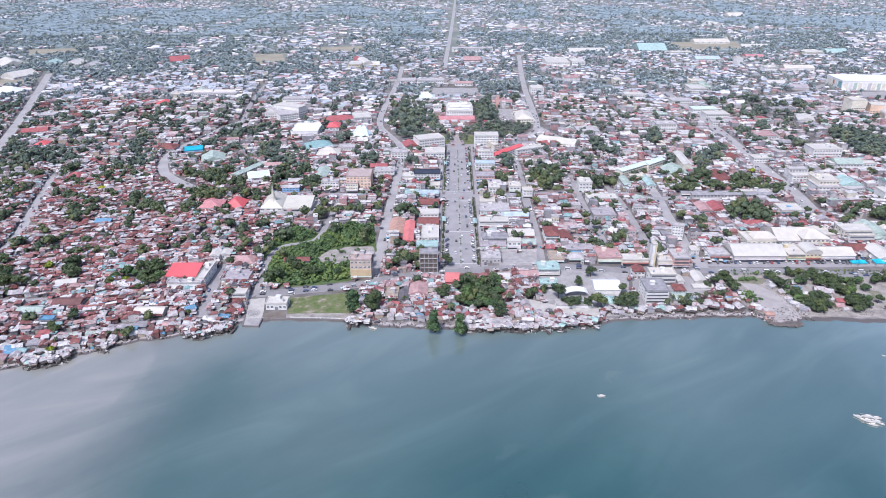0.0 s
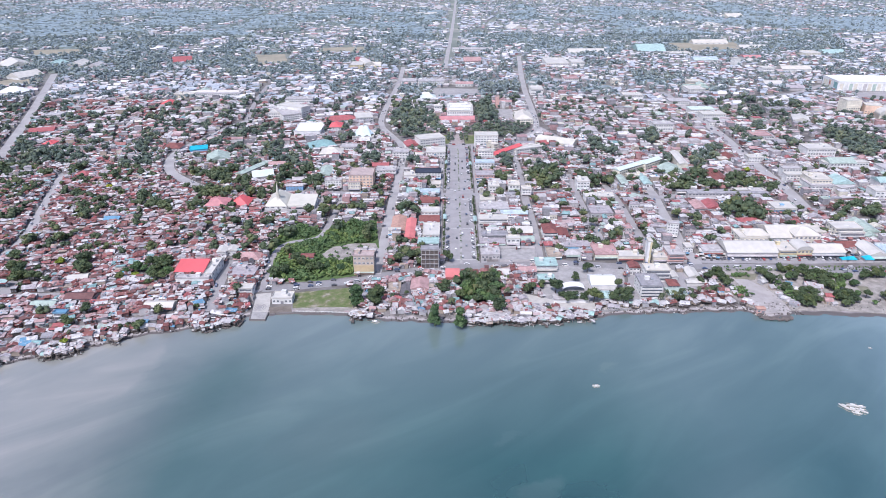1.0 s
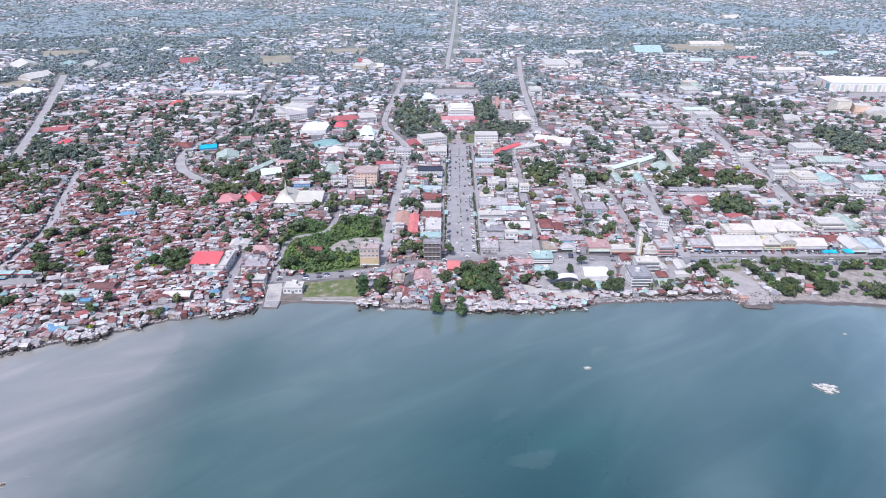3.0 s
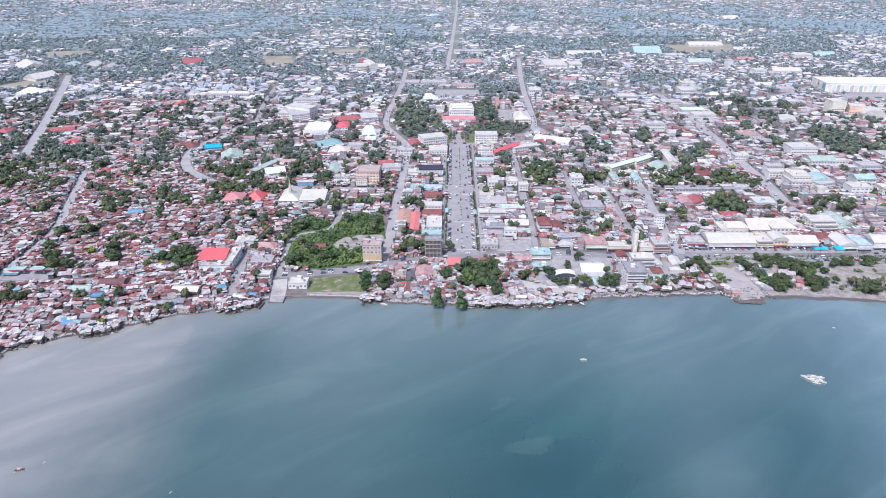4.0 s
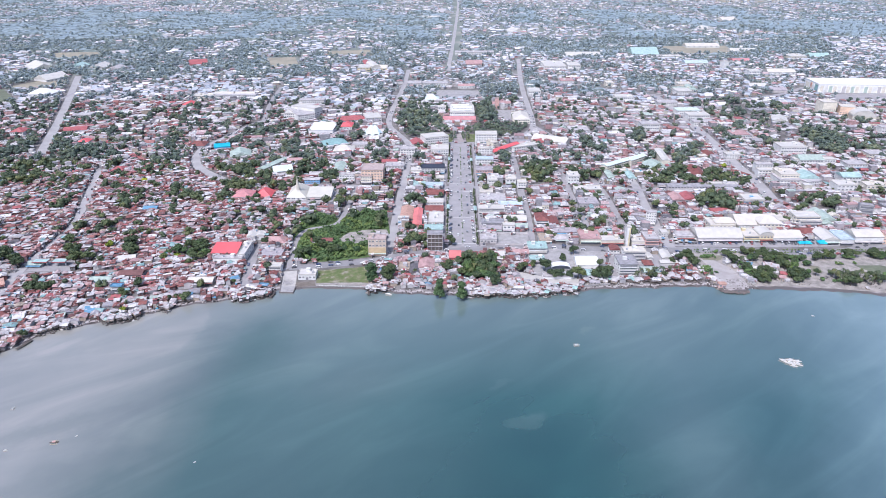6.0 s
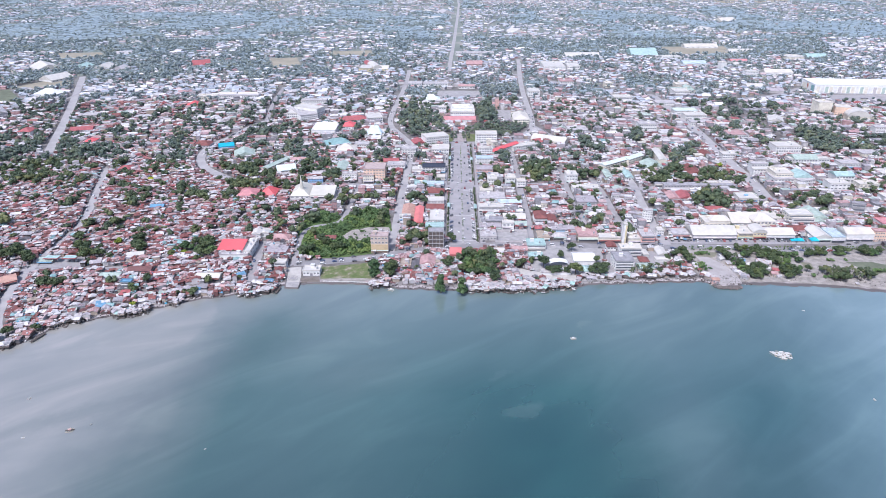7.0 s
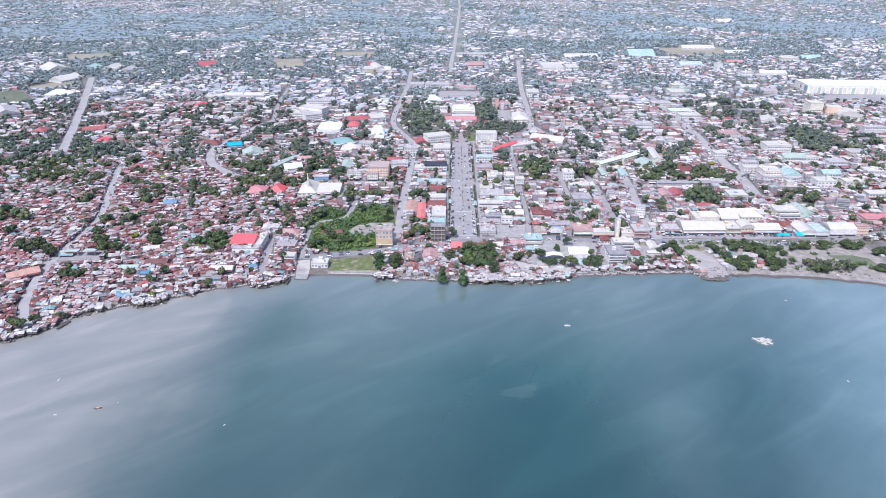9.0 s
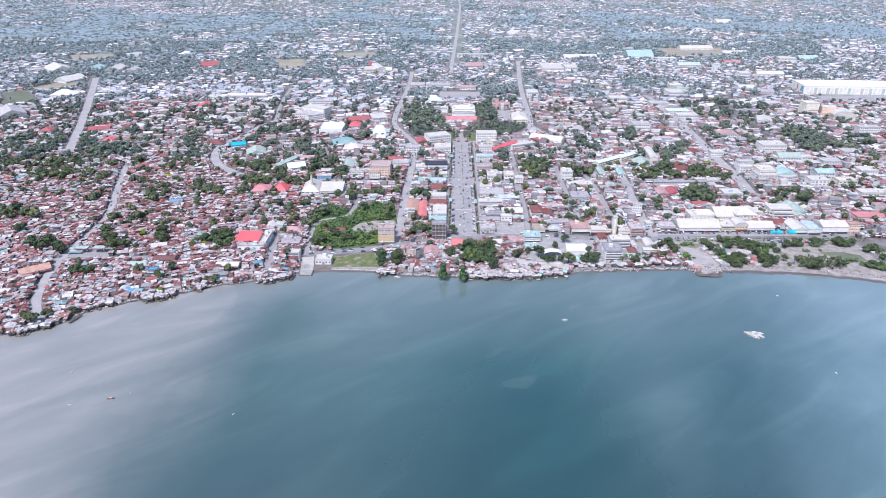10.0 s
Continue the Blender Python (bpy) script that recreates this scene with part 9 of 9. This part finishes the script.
broken_up("old", 0.8)
broken_up("town", 0.55)
clutter("old", 900, 1.5, clutter_mixed, "tanks, tarpaulins and stacked goods among the crowded houses")
clutter("town", 900, 1.6, clutter_mixed, "tanks, tarpaulins and stacked goods among the town blocks")
build_fabric("old", roofs_old, "crowded low town houses")
build_fabric("town", roofs_town, "the town blocks")
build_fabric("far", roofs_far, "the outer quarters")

# ---- outlying houses and woods, thinning into the plain ----
rng = np.random.default_rng(23)
n = 14500
y = 1560 + 1950 * rng.random(n) ** 1.2
x = rng.uniform(-1, 1, n) * (0.66 * (y + 110) + 60)
ok = np.array([not wooded(p, q) for p, q in zip(x, y)]) & (rng.random(n) < 0.85) | (rng.random(n) < 0.10)
ok &= np.array([is_free(p - 4, q - 4, p + 4, q + 4) for p, q in zip(x, y)]) & (np.abs(x - 15 - (y - 1500) * 0.012) > 14)
x, y = x[ok], y[ok]
n = len(x)
w, d, h, a = 6 + 15 * rng.random(n) ** 2.6, rng.uniform(5, 10, n), rng.uniform(3, 5, n), rng.normal(size=n) * 0.25
v, f = boxes(x, y, np.zeros(n), w, d, h, a)
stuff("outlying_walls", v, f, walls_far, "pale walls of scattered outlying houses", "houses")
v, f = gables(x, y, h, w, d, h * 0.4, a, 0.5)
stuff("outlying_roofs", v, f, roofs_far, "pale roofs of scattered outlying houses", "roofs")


def woods(name, tx, ty, ts, count, size, mat, label, lobe_count=4, core=True):
    """A wood of many crowns, each of loose leaf sprays over a few lobes."""
    V, F, k = [], [], 0
    for x, y, s in zip(tx, ty, ts):
        lobes = lobe_count + int(rng.integers(-1, 3) if lobe_count > 2 else 0)
        ang, rad = rng.uniform(0, math.tau, lobes), rng.uniform(0.1, 0.7, lobes) * 3.8 * s
        cen = np.stack([x + np.cos(ang) * rad, y + np.sin(ang) * rad, rng.uniform(2.6, 6.0, lobes) * s], 1)
        v, f = sprays(rng, cen, rng.uniform(1.9, 2.9, lobes) * s, count, size * s, 0.8, 0.42, core)
        V.append(v)
        F += [tuple(i + k for i in q) for q in f]
        k += len(v)
    ob = stuff(name, np.concatenate(V), F, mat, label, "trees")
    ob.data.polygons.foreach_set("use_smooth", np.ones(len(F), bool))
    return ob


for gx, gy, w, d, a in SINGLE:
    i = WEIGHT[int(rng.integers(0, len(WEIGHT)))]
    place(SMALL, i, pose(gx, gy, 0, 0, 0, math.degrees(a)) @ Matrix.Diagonal((w / 6.8, d / 6.4, rng.uniform(0.72, 1.0), 1)), "small houses near the shore")

# trees among the houses: the nearest singly, the rest as woods
def off_the_road(x, y):
    i, j = int(y - Y0), int(x - X0)
    return not (0 <= i < lanes.shape[0] and 0 <= j < lanes.shape[1] and lanes[i, j])


for i in range(5200):
    y = 540 + 620 * rng.random()
    x = rng.uniform(-1, 1) * view_half(y)
    thick = noise.noise(Vector((x * 0.011, y * 0.008, 7.0))) + 0.6 * noise.noise(Vector((x * 0.035, y * 0.03, 2.0)))
    west = 0.22 if x < -150 and y > 660 else 0.0
    if (-30 < x < 230 and y < 660) or rng.random() > 0.10 + west + max(0.0, thick + west) * 1.6:
        continue
    if is_free(x - 0.6, y - 0.6, x + 0.6, y + 0.6) or (y > 640 and rng.random() < 0.3):
        WILD.append((x, y, rng.uniform(0.5, 1.05)))
wild = np.array([w for w in WILD if off_the_road(w[0], w[1])])
near = (wild[:, 1] < 520) & (np.abs(wild[:, 0]) < 420)
for gx, gy, s in wild[near][:20]:
    plant("palm" if rng.random() < 0.18 else "lime" if rng.random() < 0.05 else "tree", gx, gy, s)
rest = np.concatenate([wild[~near], wild[near][20:]])
back = (rest[:, 1] > 760) & (rest[:, 1] < 1120)
outer = rest[:, 1] >= 1120
front = rest[:, 1] <= 760
woods("garden_trees", rest[front, 0], rest[front, 1], rest[front, 2] * 1.3, 86, 0.73, leaves_garden, "dark green garden trees between the houses")
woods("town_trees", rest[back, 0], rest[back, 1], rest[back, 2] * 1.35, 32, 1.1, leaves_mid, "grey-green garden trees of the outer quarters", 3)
woods("outer_trees", rest[outer, 0], rest[outer, 1], rest[outer, 2] * 1.35, 16, 1.3, leaves_far, "grey-green trees of the outermost quarters, colour paled for haze", 2)
verge = np.array(VERGE)
woods("verge_planting", verge[:, 0], verge[:, 1], verge[:, 2], 40, 1.0, leaves_garden, "dark shrubs and small trees planted along the boulevard verges")
bush = np.array([q for q in BUSH if q[0] > -50 or off_the_road(q[0], q[1])])
woods("undergrowth", bush[:, 0], bush[:, 1], bush[:, 2] * 0.75, 25, 1.15, undergrowth, "dense bright green undergrowth and hedges")
n = 5600
y = 1130 + 2300 * rng.random(n) ** 1.1
x = rng.uniform(-1, 1, n) * (0.66 * (y + 110) + 60)
free = np.array([is_free(p - 2, q - 2, p + 2, q + 2) for p, q in zip(x, y)])
ok = free & (np.abs(x - 15 - (y - 1500) * 0.012) > 16)
woods("distant_woods", x[ok], y[ok], rng.uniform(0.6, 1.4, ok.sum()) * 1.15, 5, 1.6, leaves_far, "pale green woods and orchards on the plain, colour paled for haze", 2)


def canopy(name, y0, y1, cell, label, low=3.0, high=7.5):
    """Closed woodland seen from above: a crown to each knot of an uneven net, coming down to the ground at its edges."""
    half = 0.66 * (y1 + 110) + 60
    nx, ny = int(2 * half / cell), int((y1 - y0) / cell)
    on = np.zeros((ny, nx), bool)
    for j in range(ny):
        for i in range(nx):
            x, y = -half + (i + 0.5) * cell, y0 + (j + 0.5) * cell
            on[j, i] = abs(x) < 0.66 * (y + 110) + 60 and abs(x - 15 - (y - 1500) * 0.012) > 18 and wooded(x, y) and is_free(x - cell / 2, y - cell / 2, x + cell / 2, y + cell / 2)
    pad = np.pad(on, 1)
    inner = pad[1:, 1:] & pad[:-1, 1:] & pad[1:, :-1] & pad[:-1, :-1]
    gy, gx = np.mgrid[0:ny + 1, 0:nx + 1]
    jit = rng.uniform(-0.36, 0.36, (2, ny + 1, nx + 1)) * cell
    z = np.where(inner, low + high * rng.random((ny + 1, nx + 1)) ** 1.3, -0.1)
    v = np.stack([-half + gx * cell + jit[0], y0 + gy * cell + jit[1], z], -1).reshape(-1, 3)
    j, i = np.nonzero(on)
    k = j * (nx + 1) + i
    f = np.stack([k, k + 1, k + nx + 2, k + nx + 1], 1)
    used, back = np.unique(f, return_inverse=True)
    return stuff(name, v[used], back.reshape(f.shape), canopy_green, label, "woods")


canopy("woodland", 1140, 1900, 7.0, "closed grey-green woods between the outer quarters, with a haze-blue sheen", 3.0, 3.5)
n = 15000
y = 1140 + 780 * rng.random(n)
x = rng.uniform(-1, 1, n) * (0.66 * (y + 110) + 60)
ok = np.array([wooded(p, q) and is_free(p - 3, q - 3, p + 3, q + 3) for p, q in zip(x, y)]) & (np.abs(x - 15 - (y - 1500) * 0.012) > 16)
woods("woodland_crowns", x[ok], y[ok], rng.uniform(0.9, 1.7, ok.sum()), 6, 1.7, leaves_far, "grey-green crowns of the woods between the outer quarters, colour paled for haze", 2)
canopy("woodland", 1900, 3500, 11.0, "closed grey-green woods far on the plain, with a haze-blue sheen", 5.0, 4.5)
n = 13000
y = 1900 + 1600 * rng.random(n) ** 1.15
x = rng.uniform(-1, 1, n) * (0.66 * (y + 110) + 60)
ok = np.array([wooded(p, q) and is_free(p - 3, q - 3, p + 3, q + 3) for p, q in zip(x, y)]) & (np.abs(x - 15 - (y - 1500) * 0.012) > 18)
woods("woodland_crowns", x[ok], y[ok], rng.uniform(1.0, 1.7, ok.sum()), 4, 1.9, leaves_far, "grey-green crowns of the far woods on the plain, colour paled for haze", 1)


# ---- cars ----
def make_car(label, paint, length=4.3, height=1.45, van=False, far=False):
    ob = tagged(new("car"), label, "car")
    bm = bmesh.new()
    L, w = length, 0.86
    prof = [(-L / 2, 0.35), (-L / 2, 0.78), (-L / 2 + 0.15, 0.88), (L / 2 - 0.25, 0.82), (L / 2, 0.65), (L / 2, 0.35)]
    a, c = [bm.verts.new((x, -w, z)) for x, z in prof], [bm.verts.new((x, w, z)) for x, z in prof]
    n = len(prof)
    bm.faces.new(a[::-1])
    bm.faces.new(c)
    for i in range(n):
        bm.faces.new((a[i], a[(i + 1) % n], c[(i + 1) % n], c[i]))
    if far:
        for x in (-L * 0.3, L * 0.3):
            for y in (-w, w):
                bmesh.ops.create_cone(bm, cap_ends=True, segments=8, radius1=0.33, radius2=0.33, depth=0.22, matrix=Matrix.Translation((x, y, 0.33)) @ Matrix.Rotation(math.pi / 2, 4, "X"))
    bmesh.ops.recalc_face_normals(bm, faces=bm.faces[:])
    part("body", finish("body", bm, paint), ob)
    x0, x1 = (-L / 2 + 0.1, L / 2 - 0.75) if van else (-L / 2 + 0.45, L / 2 - 1.15)
    for name, z0, z1, k0, k1, mat in (("window_band", 0.86, height - 0.12, 0.0, 0.22, glass_dark), ("roof", height - 0.12, height, 0.22, 0.3, paint)):
        bm = bmesh.new()
        v = []
        for z, k in ((z0, k0), (z1, k1)):
            v += [bm.verts.new(p) for p in ((x0 + k, -w + 0.04 + k * 0.4, z), (x1 - k * 1.6, -w + 0.04 + k * 0.4, z), (x1 - k * 1.6, w - 0.04 - k * 0.4, z), (x0 + k, w - 0.04 - k * 0.4, z))]
        for f in ((4, 5, 6, 7), (0, 1, 5, 4), (1, 2, 6, 5), (2, 3, 7, 6), (3, 0, 4, 7)):
            bm.faces.new([v[i] for i in f])
        part(name, finish(name, bm, mat), ob)
    if far:
        return ob
    bm = bmesh.new()
    bmesh.ops.create_cone(bm, cap_ends=True, segments=10, radius1=0.33, radius2=0.33, depth=0.22, matrix=Matrix.Rotation(math.pi / 2, 4, "X"))
    wheel = finish("wheel", bm, rubber)
    for x in (-L * 0.3, L * 0.3):
        for y in (-w, w):
            part("wheel", wheel, ob, pose(x, y, 0.33))
    return ob


def car_paint(name, c):
    m = plain(name, c, 0.3, 0, 0.1)
    return m


CARS = [make_car("white parked saloon car", car_paint("white_car_paint", (0.75, 0.75, 0.75))), make_car("dark grey parked car", car_paint("grey_car_paint", (0.07, 0.07, 0.08))),
        make_car("silver van on the road", car_paint("silver_car_paint", (0.5, 0.5, 0.52)), 4.8, 1.9, True), make_car("small red parked car", car_paint("red_car_paint", (0.45, 0.04, 0.04))),
        make_car("white delivery van on the road", car_paint("white_van_paint", (0.78, 0.77, 0.75)), 5.2, 2.1, True), make_car("dark blue parked car", car_paint("blue_car_paint", (0.04, 0.07, 0.16)))]
FAR_CARS = [make_car(label, paint, length, height, van, True) for label, paint, length, height, van in (
    ("white car along the boulevard", bpy.data.materials["white_car_paint"], 4.3, 1.45, False), ("dark car along the boulevard", bpy.data.materials["grey_car_paint"], 4.3, 1.45, False),
    ("silver van along the boulevard", bpy.data.materials["silver_car_paint"], 4.8, 1.9, True), ("small red car along the boulevard", bpy.data.materials["red_car_paint"], 4.1, 1.45, False),
    ("white delivery van along the boulevard", bpy.data.materials["white_van_paint"], 5.2, 2.1, True), ("dark blue car along the boulevard", bpy.data.materials["blue_car_paint"], 4.3, 1.45, False))]
rng = np.random.default_rng(8)


TRAFFIC = []


def park(x, y, a, z=0.2):
    if y > 545:
        TRAFFIC.append((x, y, a, z))
        return
    place(CARS if y < 512 or abs(x) > 60 and y < 524 else FAR_CARS, int(rng.choice([0, 0, 1, 1, 1, 1, 2, 3, 4, 5, 5, 5])), pose(x, y, z, 0, 0, a), "cars in the streets")


def road_z(i):
    return 0.05 + 0.005 * i


for y in np.arange(518, 845, 4.6):
    if 662 < y < 690:
        continue
    for x, a in ((3.2, 65), (25.4, 115), (-4.4, 90), (34.6, 90)):
        if rng.random() < (0.62 if abs(x - 14.6) < 13 else 0.4):
            park(x + 0.0083 * (y - 503), y, a + rng.normal() * 4, road_z(1) + 0.02)
for y in np.arange(515, 850, 24):
    if rng.random() < 0.7:
        park(10.0 + 0.0083 * (y - 503) + rng.normal() * 1.5, y, 90, road_z(1) + 0.02)
    if rng.random() < 0.7:
        park(20.0 + 0.0083 * (y - 503) + rng.normal() * 1.5, y + 8, 90, road_z(1) + 0.02)
for number, (kind, width, line) in enumerate(ROADS):
    if kind != "coast_road":
        continue
    d = 0
    for (ax, ay), (bx, by) in zip(line, line[1:]):
        d += math.hypot(bx - ax, by - ay)
        if d > 6 and ax < 400:
            d = 0
            ang = math.degrees(math.atan2(by - ay, bx - ax))
            for off in (-4.6, -1.8, 1.8, 4.6):
                if rng.random() < (0.42 if ax < -50 else 0.26):
                    park(ax - math.sin(radians(ang)) * off, ay + math.cos(radians(ang)) * off, ang, road_z(number + 1) + 0.02)
for x in np.arange(215, 398, 2.9):
    for y, a in ((526.5, 90), (519, 80)):
        if rng.random() < 0.7:
            TRAFFIC.append((x, y + rng.normal() * 0.5, a + rng.normal() * 6, 0.09)) if rng.random() < 0.6 else park(x, y + rng.normal() * 0.5, a + rng.normal() * 6, 0.09)
for number, (kind, width, line) in enumerate(ROADS):
    if kind not in ("avenue", "cross_road", "street", "highway"):
        continue
    for (ax, ay), (bx, by) in zip(line[2:], line[3:]):
        if 470 < ay < 1050 and abs(ax) < 560 and rng.random() < (0.12 if ay < 760 else 0.3):
            ang = math.degrees(math.atan2(by - ay, bx - ax))
            off = rng.choice([-1, 1]) * width * 0.22
            park(ax - math.sin(radians(ang)) * off, ay + math.cos(radians(ang)) * off, ang, road_z(number + 1) + 0.02)


# the traffic further off: each vehicle one loose piece with its window band
V, F, slot = [], [], []
for x, y, a, z in TRAFFIC:
    van = rng.random() < 0.4
    L, w, h = rng.uniform(3.6, 4.8) * (1.15 if van else 1), 0.88, rng.uniform(1.8, 2.2) if van else 1.45
    c0, c1 = (-0.46, 0.36) if van else (-0.36, 0.24)
    rows = [(-0.5, 0.5, 1.0, 0.3), (-0.5, 0.5, 1.0, 0.9), (c0, c1, 0.95, 0.9), (c0 + 0.05, c1 - 0.08, 0.8, h)]
    k = len(V)
    co, si = math.cos(radians(a)), math.sin(radians(a))
    for p0, p1, q, zz in rows:
        for px_, py_ in ((p0 * L, -w * q), (p1 * L, -w * q), (p1 * L, w * q), (p0 * L, w * q)):
            V.append((x + px_ * co - py_ * si, y + px_ * si + py_ * co, z + zz))
    for level, s_ in ((0, 0), (4, 0), (8, 1)):
        for i in range(4):
            F.append((k + level + i, k + level + (i + 1) % 4, k + level + 4 + (i + 1) % 4, k + level + 4 + i))
            slot.append(s_)
    F.append((k + 12, k + 13, k + 14, k + 15))
    slot.append(0)
vehicle_paint = choice("vehicle_paints", [(0.75, 0.75, 0.75), (0.07, 0.07, 0.08), (0.5, 0.5, 0.52), (0.78, 0.77, 0.75), (0.04, 0.04, 0.05), (0.04, 0.07, 0.16), (0.30, 0.31, 0.33), (0.75, 0.75, 0.75), (0.10, 0.10, 0.11), (0.36, 0.04, 0.04), (0.04, 0.04, 0.04)], "island", rough=0.3, amount=0.1)
tagged(new("traffic", mesh_of("traffic", V, F, [vehicle_paint, glass_dark], slot)), "cars and vans standing and driving in the town's streets", "cars", kind="stuff")


# ---- market stalls on the apron ----
def stall(label, top, w, d):
    ob = tagged(new("market_stall"), label, "stall")
    bm = bmesh.new()
    e = [bm.verts.new(q) for q in ((-w / 2, -d / 2, 2.2), (w / 2, -d / 2, 2.2), (w / 2, d / 2, 2.2), (-w / 2, d / 2, 2.2))]
    lo = [bm.verts.new(q.co - Vector((0, 0, 0.25))) for q in e]
    tip = bm.verts.new((0, 0, 3.0))
    for i in range(4):
        bm.faces.new((e[i], e[(i + 1) % 4], tip))
        bm.faces.new((lo[i], lo[(i + 1) % 4], e[(i + 1) % 4], e[i]))
    part("canopy", finish("canopy", bm, roof_mats[top]), ob)
    bm = bmesh.new()
    limb(bm, (0, 0, 0), (0, 0, 2.1), 0.05, 0.05, 5)
    leg = finish("pole", bm, timber)
    for sx in (-1, 1):
        for sy in (-1, 1):
            part("pole", leg, ob, pose(sx * (w / 2 - 0.1), sy * (d / 2 - 0.1), 0))
    bm = bmesh.new()
    box(bm, -w / 2 + 0.3, -0.5, 0, w / 2 - 0.3, 0.5, 0.85)
    part("counter", finish("counter", bm, timber), ob)
    return ob


STALLS = [stall("small market stall under a blue canopy", "blue", 3.0, 2.6), stall("small market stall under a white canopy", "white", 2.8, 2.8), stall("small market stall under a faded red canopy", "red", 2.6, 2.4)]
rng = np.random.default_rng(31)
for i in range(34):
    x = rng.uniform(206, 240) if i < 22 else rng.uniform(240, 395)
    place(STALLS, int(rng.choice([0, 0, 1, 1, 2])), pose(x, rng.uniform(518, 529) if i < 22 else rng.uniform(527, 530), 0.07, 0, 0, rng.uniform(-15, 15)), "market stalls")


# ---- waiting sheds on the boulevard's verges, and its stop lines ----
def waiting_shed():
    ob = tagged(new("waiting_shed"), "open waiting shed with a pale aqua roof on the boulevard verge", "shed")
    bm = bmesh.new()
    v = [bm.verts.new((x, y, z)) for y in (-6.0, 6.0) for x, z in ((-1.7, 2.7), (0, 3.3), (1.7, 2.7), (1.7, 2.55), (0, 3.15), (-1.7, 2.55))]
    for i in range(6):
        bm.faces.new((v[i], v[(i + 1) % 6], v[6 + (i + 1) % 6], v[6 + i]))
    bm.faces.new(v[:6][::-1])
    bm.faces.new(v[6:])
    bmesh.ops.recalc_face_normals(bm, faces=bm.faces[:])
    part("roof", finish("roof", bm, roof_mats["mint"]), ob)
    bm = bmesh.new()
    limb(bm, (0, 0, 0), (0, 0, 2.7), 0.09, 0.09, 6)
    leg = finish("post", bm, concrete)
    for y in (-5.5, 0, 5.5):
        for x in (-1.3, 1.3):
            part("post", leg, ob, pose(x, y, 0))
    return ob


SHEDS = [waiting_shed()]
for x, y in ((0.9, 607), (29.6, 602), (2.2, 777), (30.8, 773)):
    place(SHEDS, 0, pose(x, y, 0.4), "waiting sheds")
for y in (519, 584, 661, 689):
    v = [(x, y + o, 0.075) for o in (0, 0.6) for x in (1.5 + 0.0083 * (y - 503), 27.3 + 0.0083 * (y - 503))] 
    tagged(new("stop_line", mesh_of("stop_line", v, [(0, 1, 3, 2)], paint_white)), "worn white painted line across the boulevard", "road marking", kind="structure")
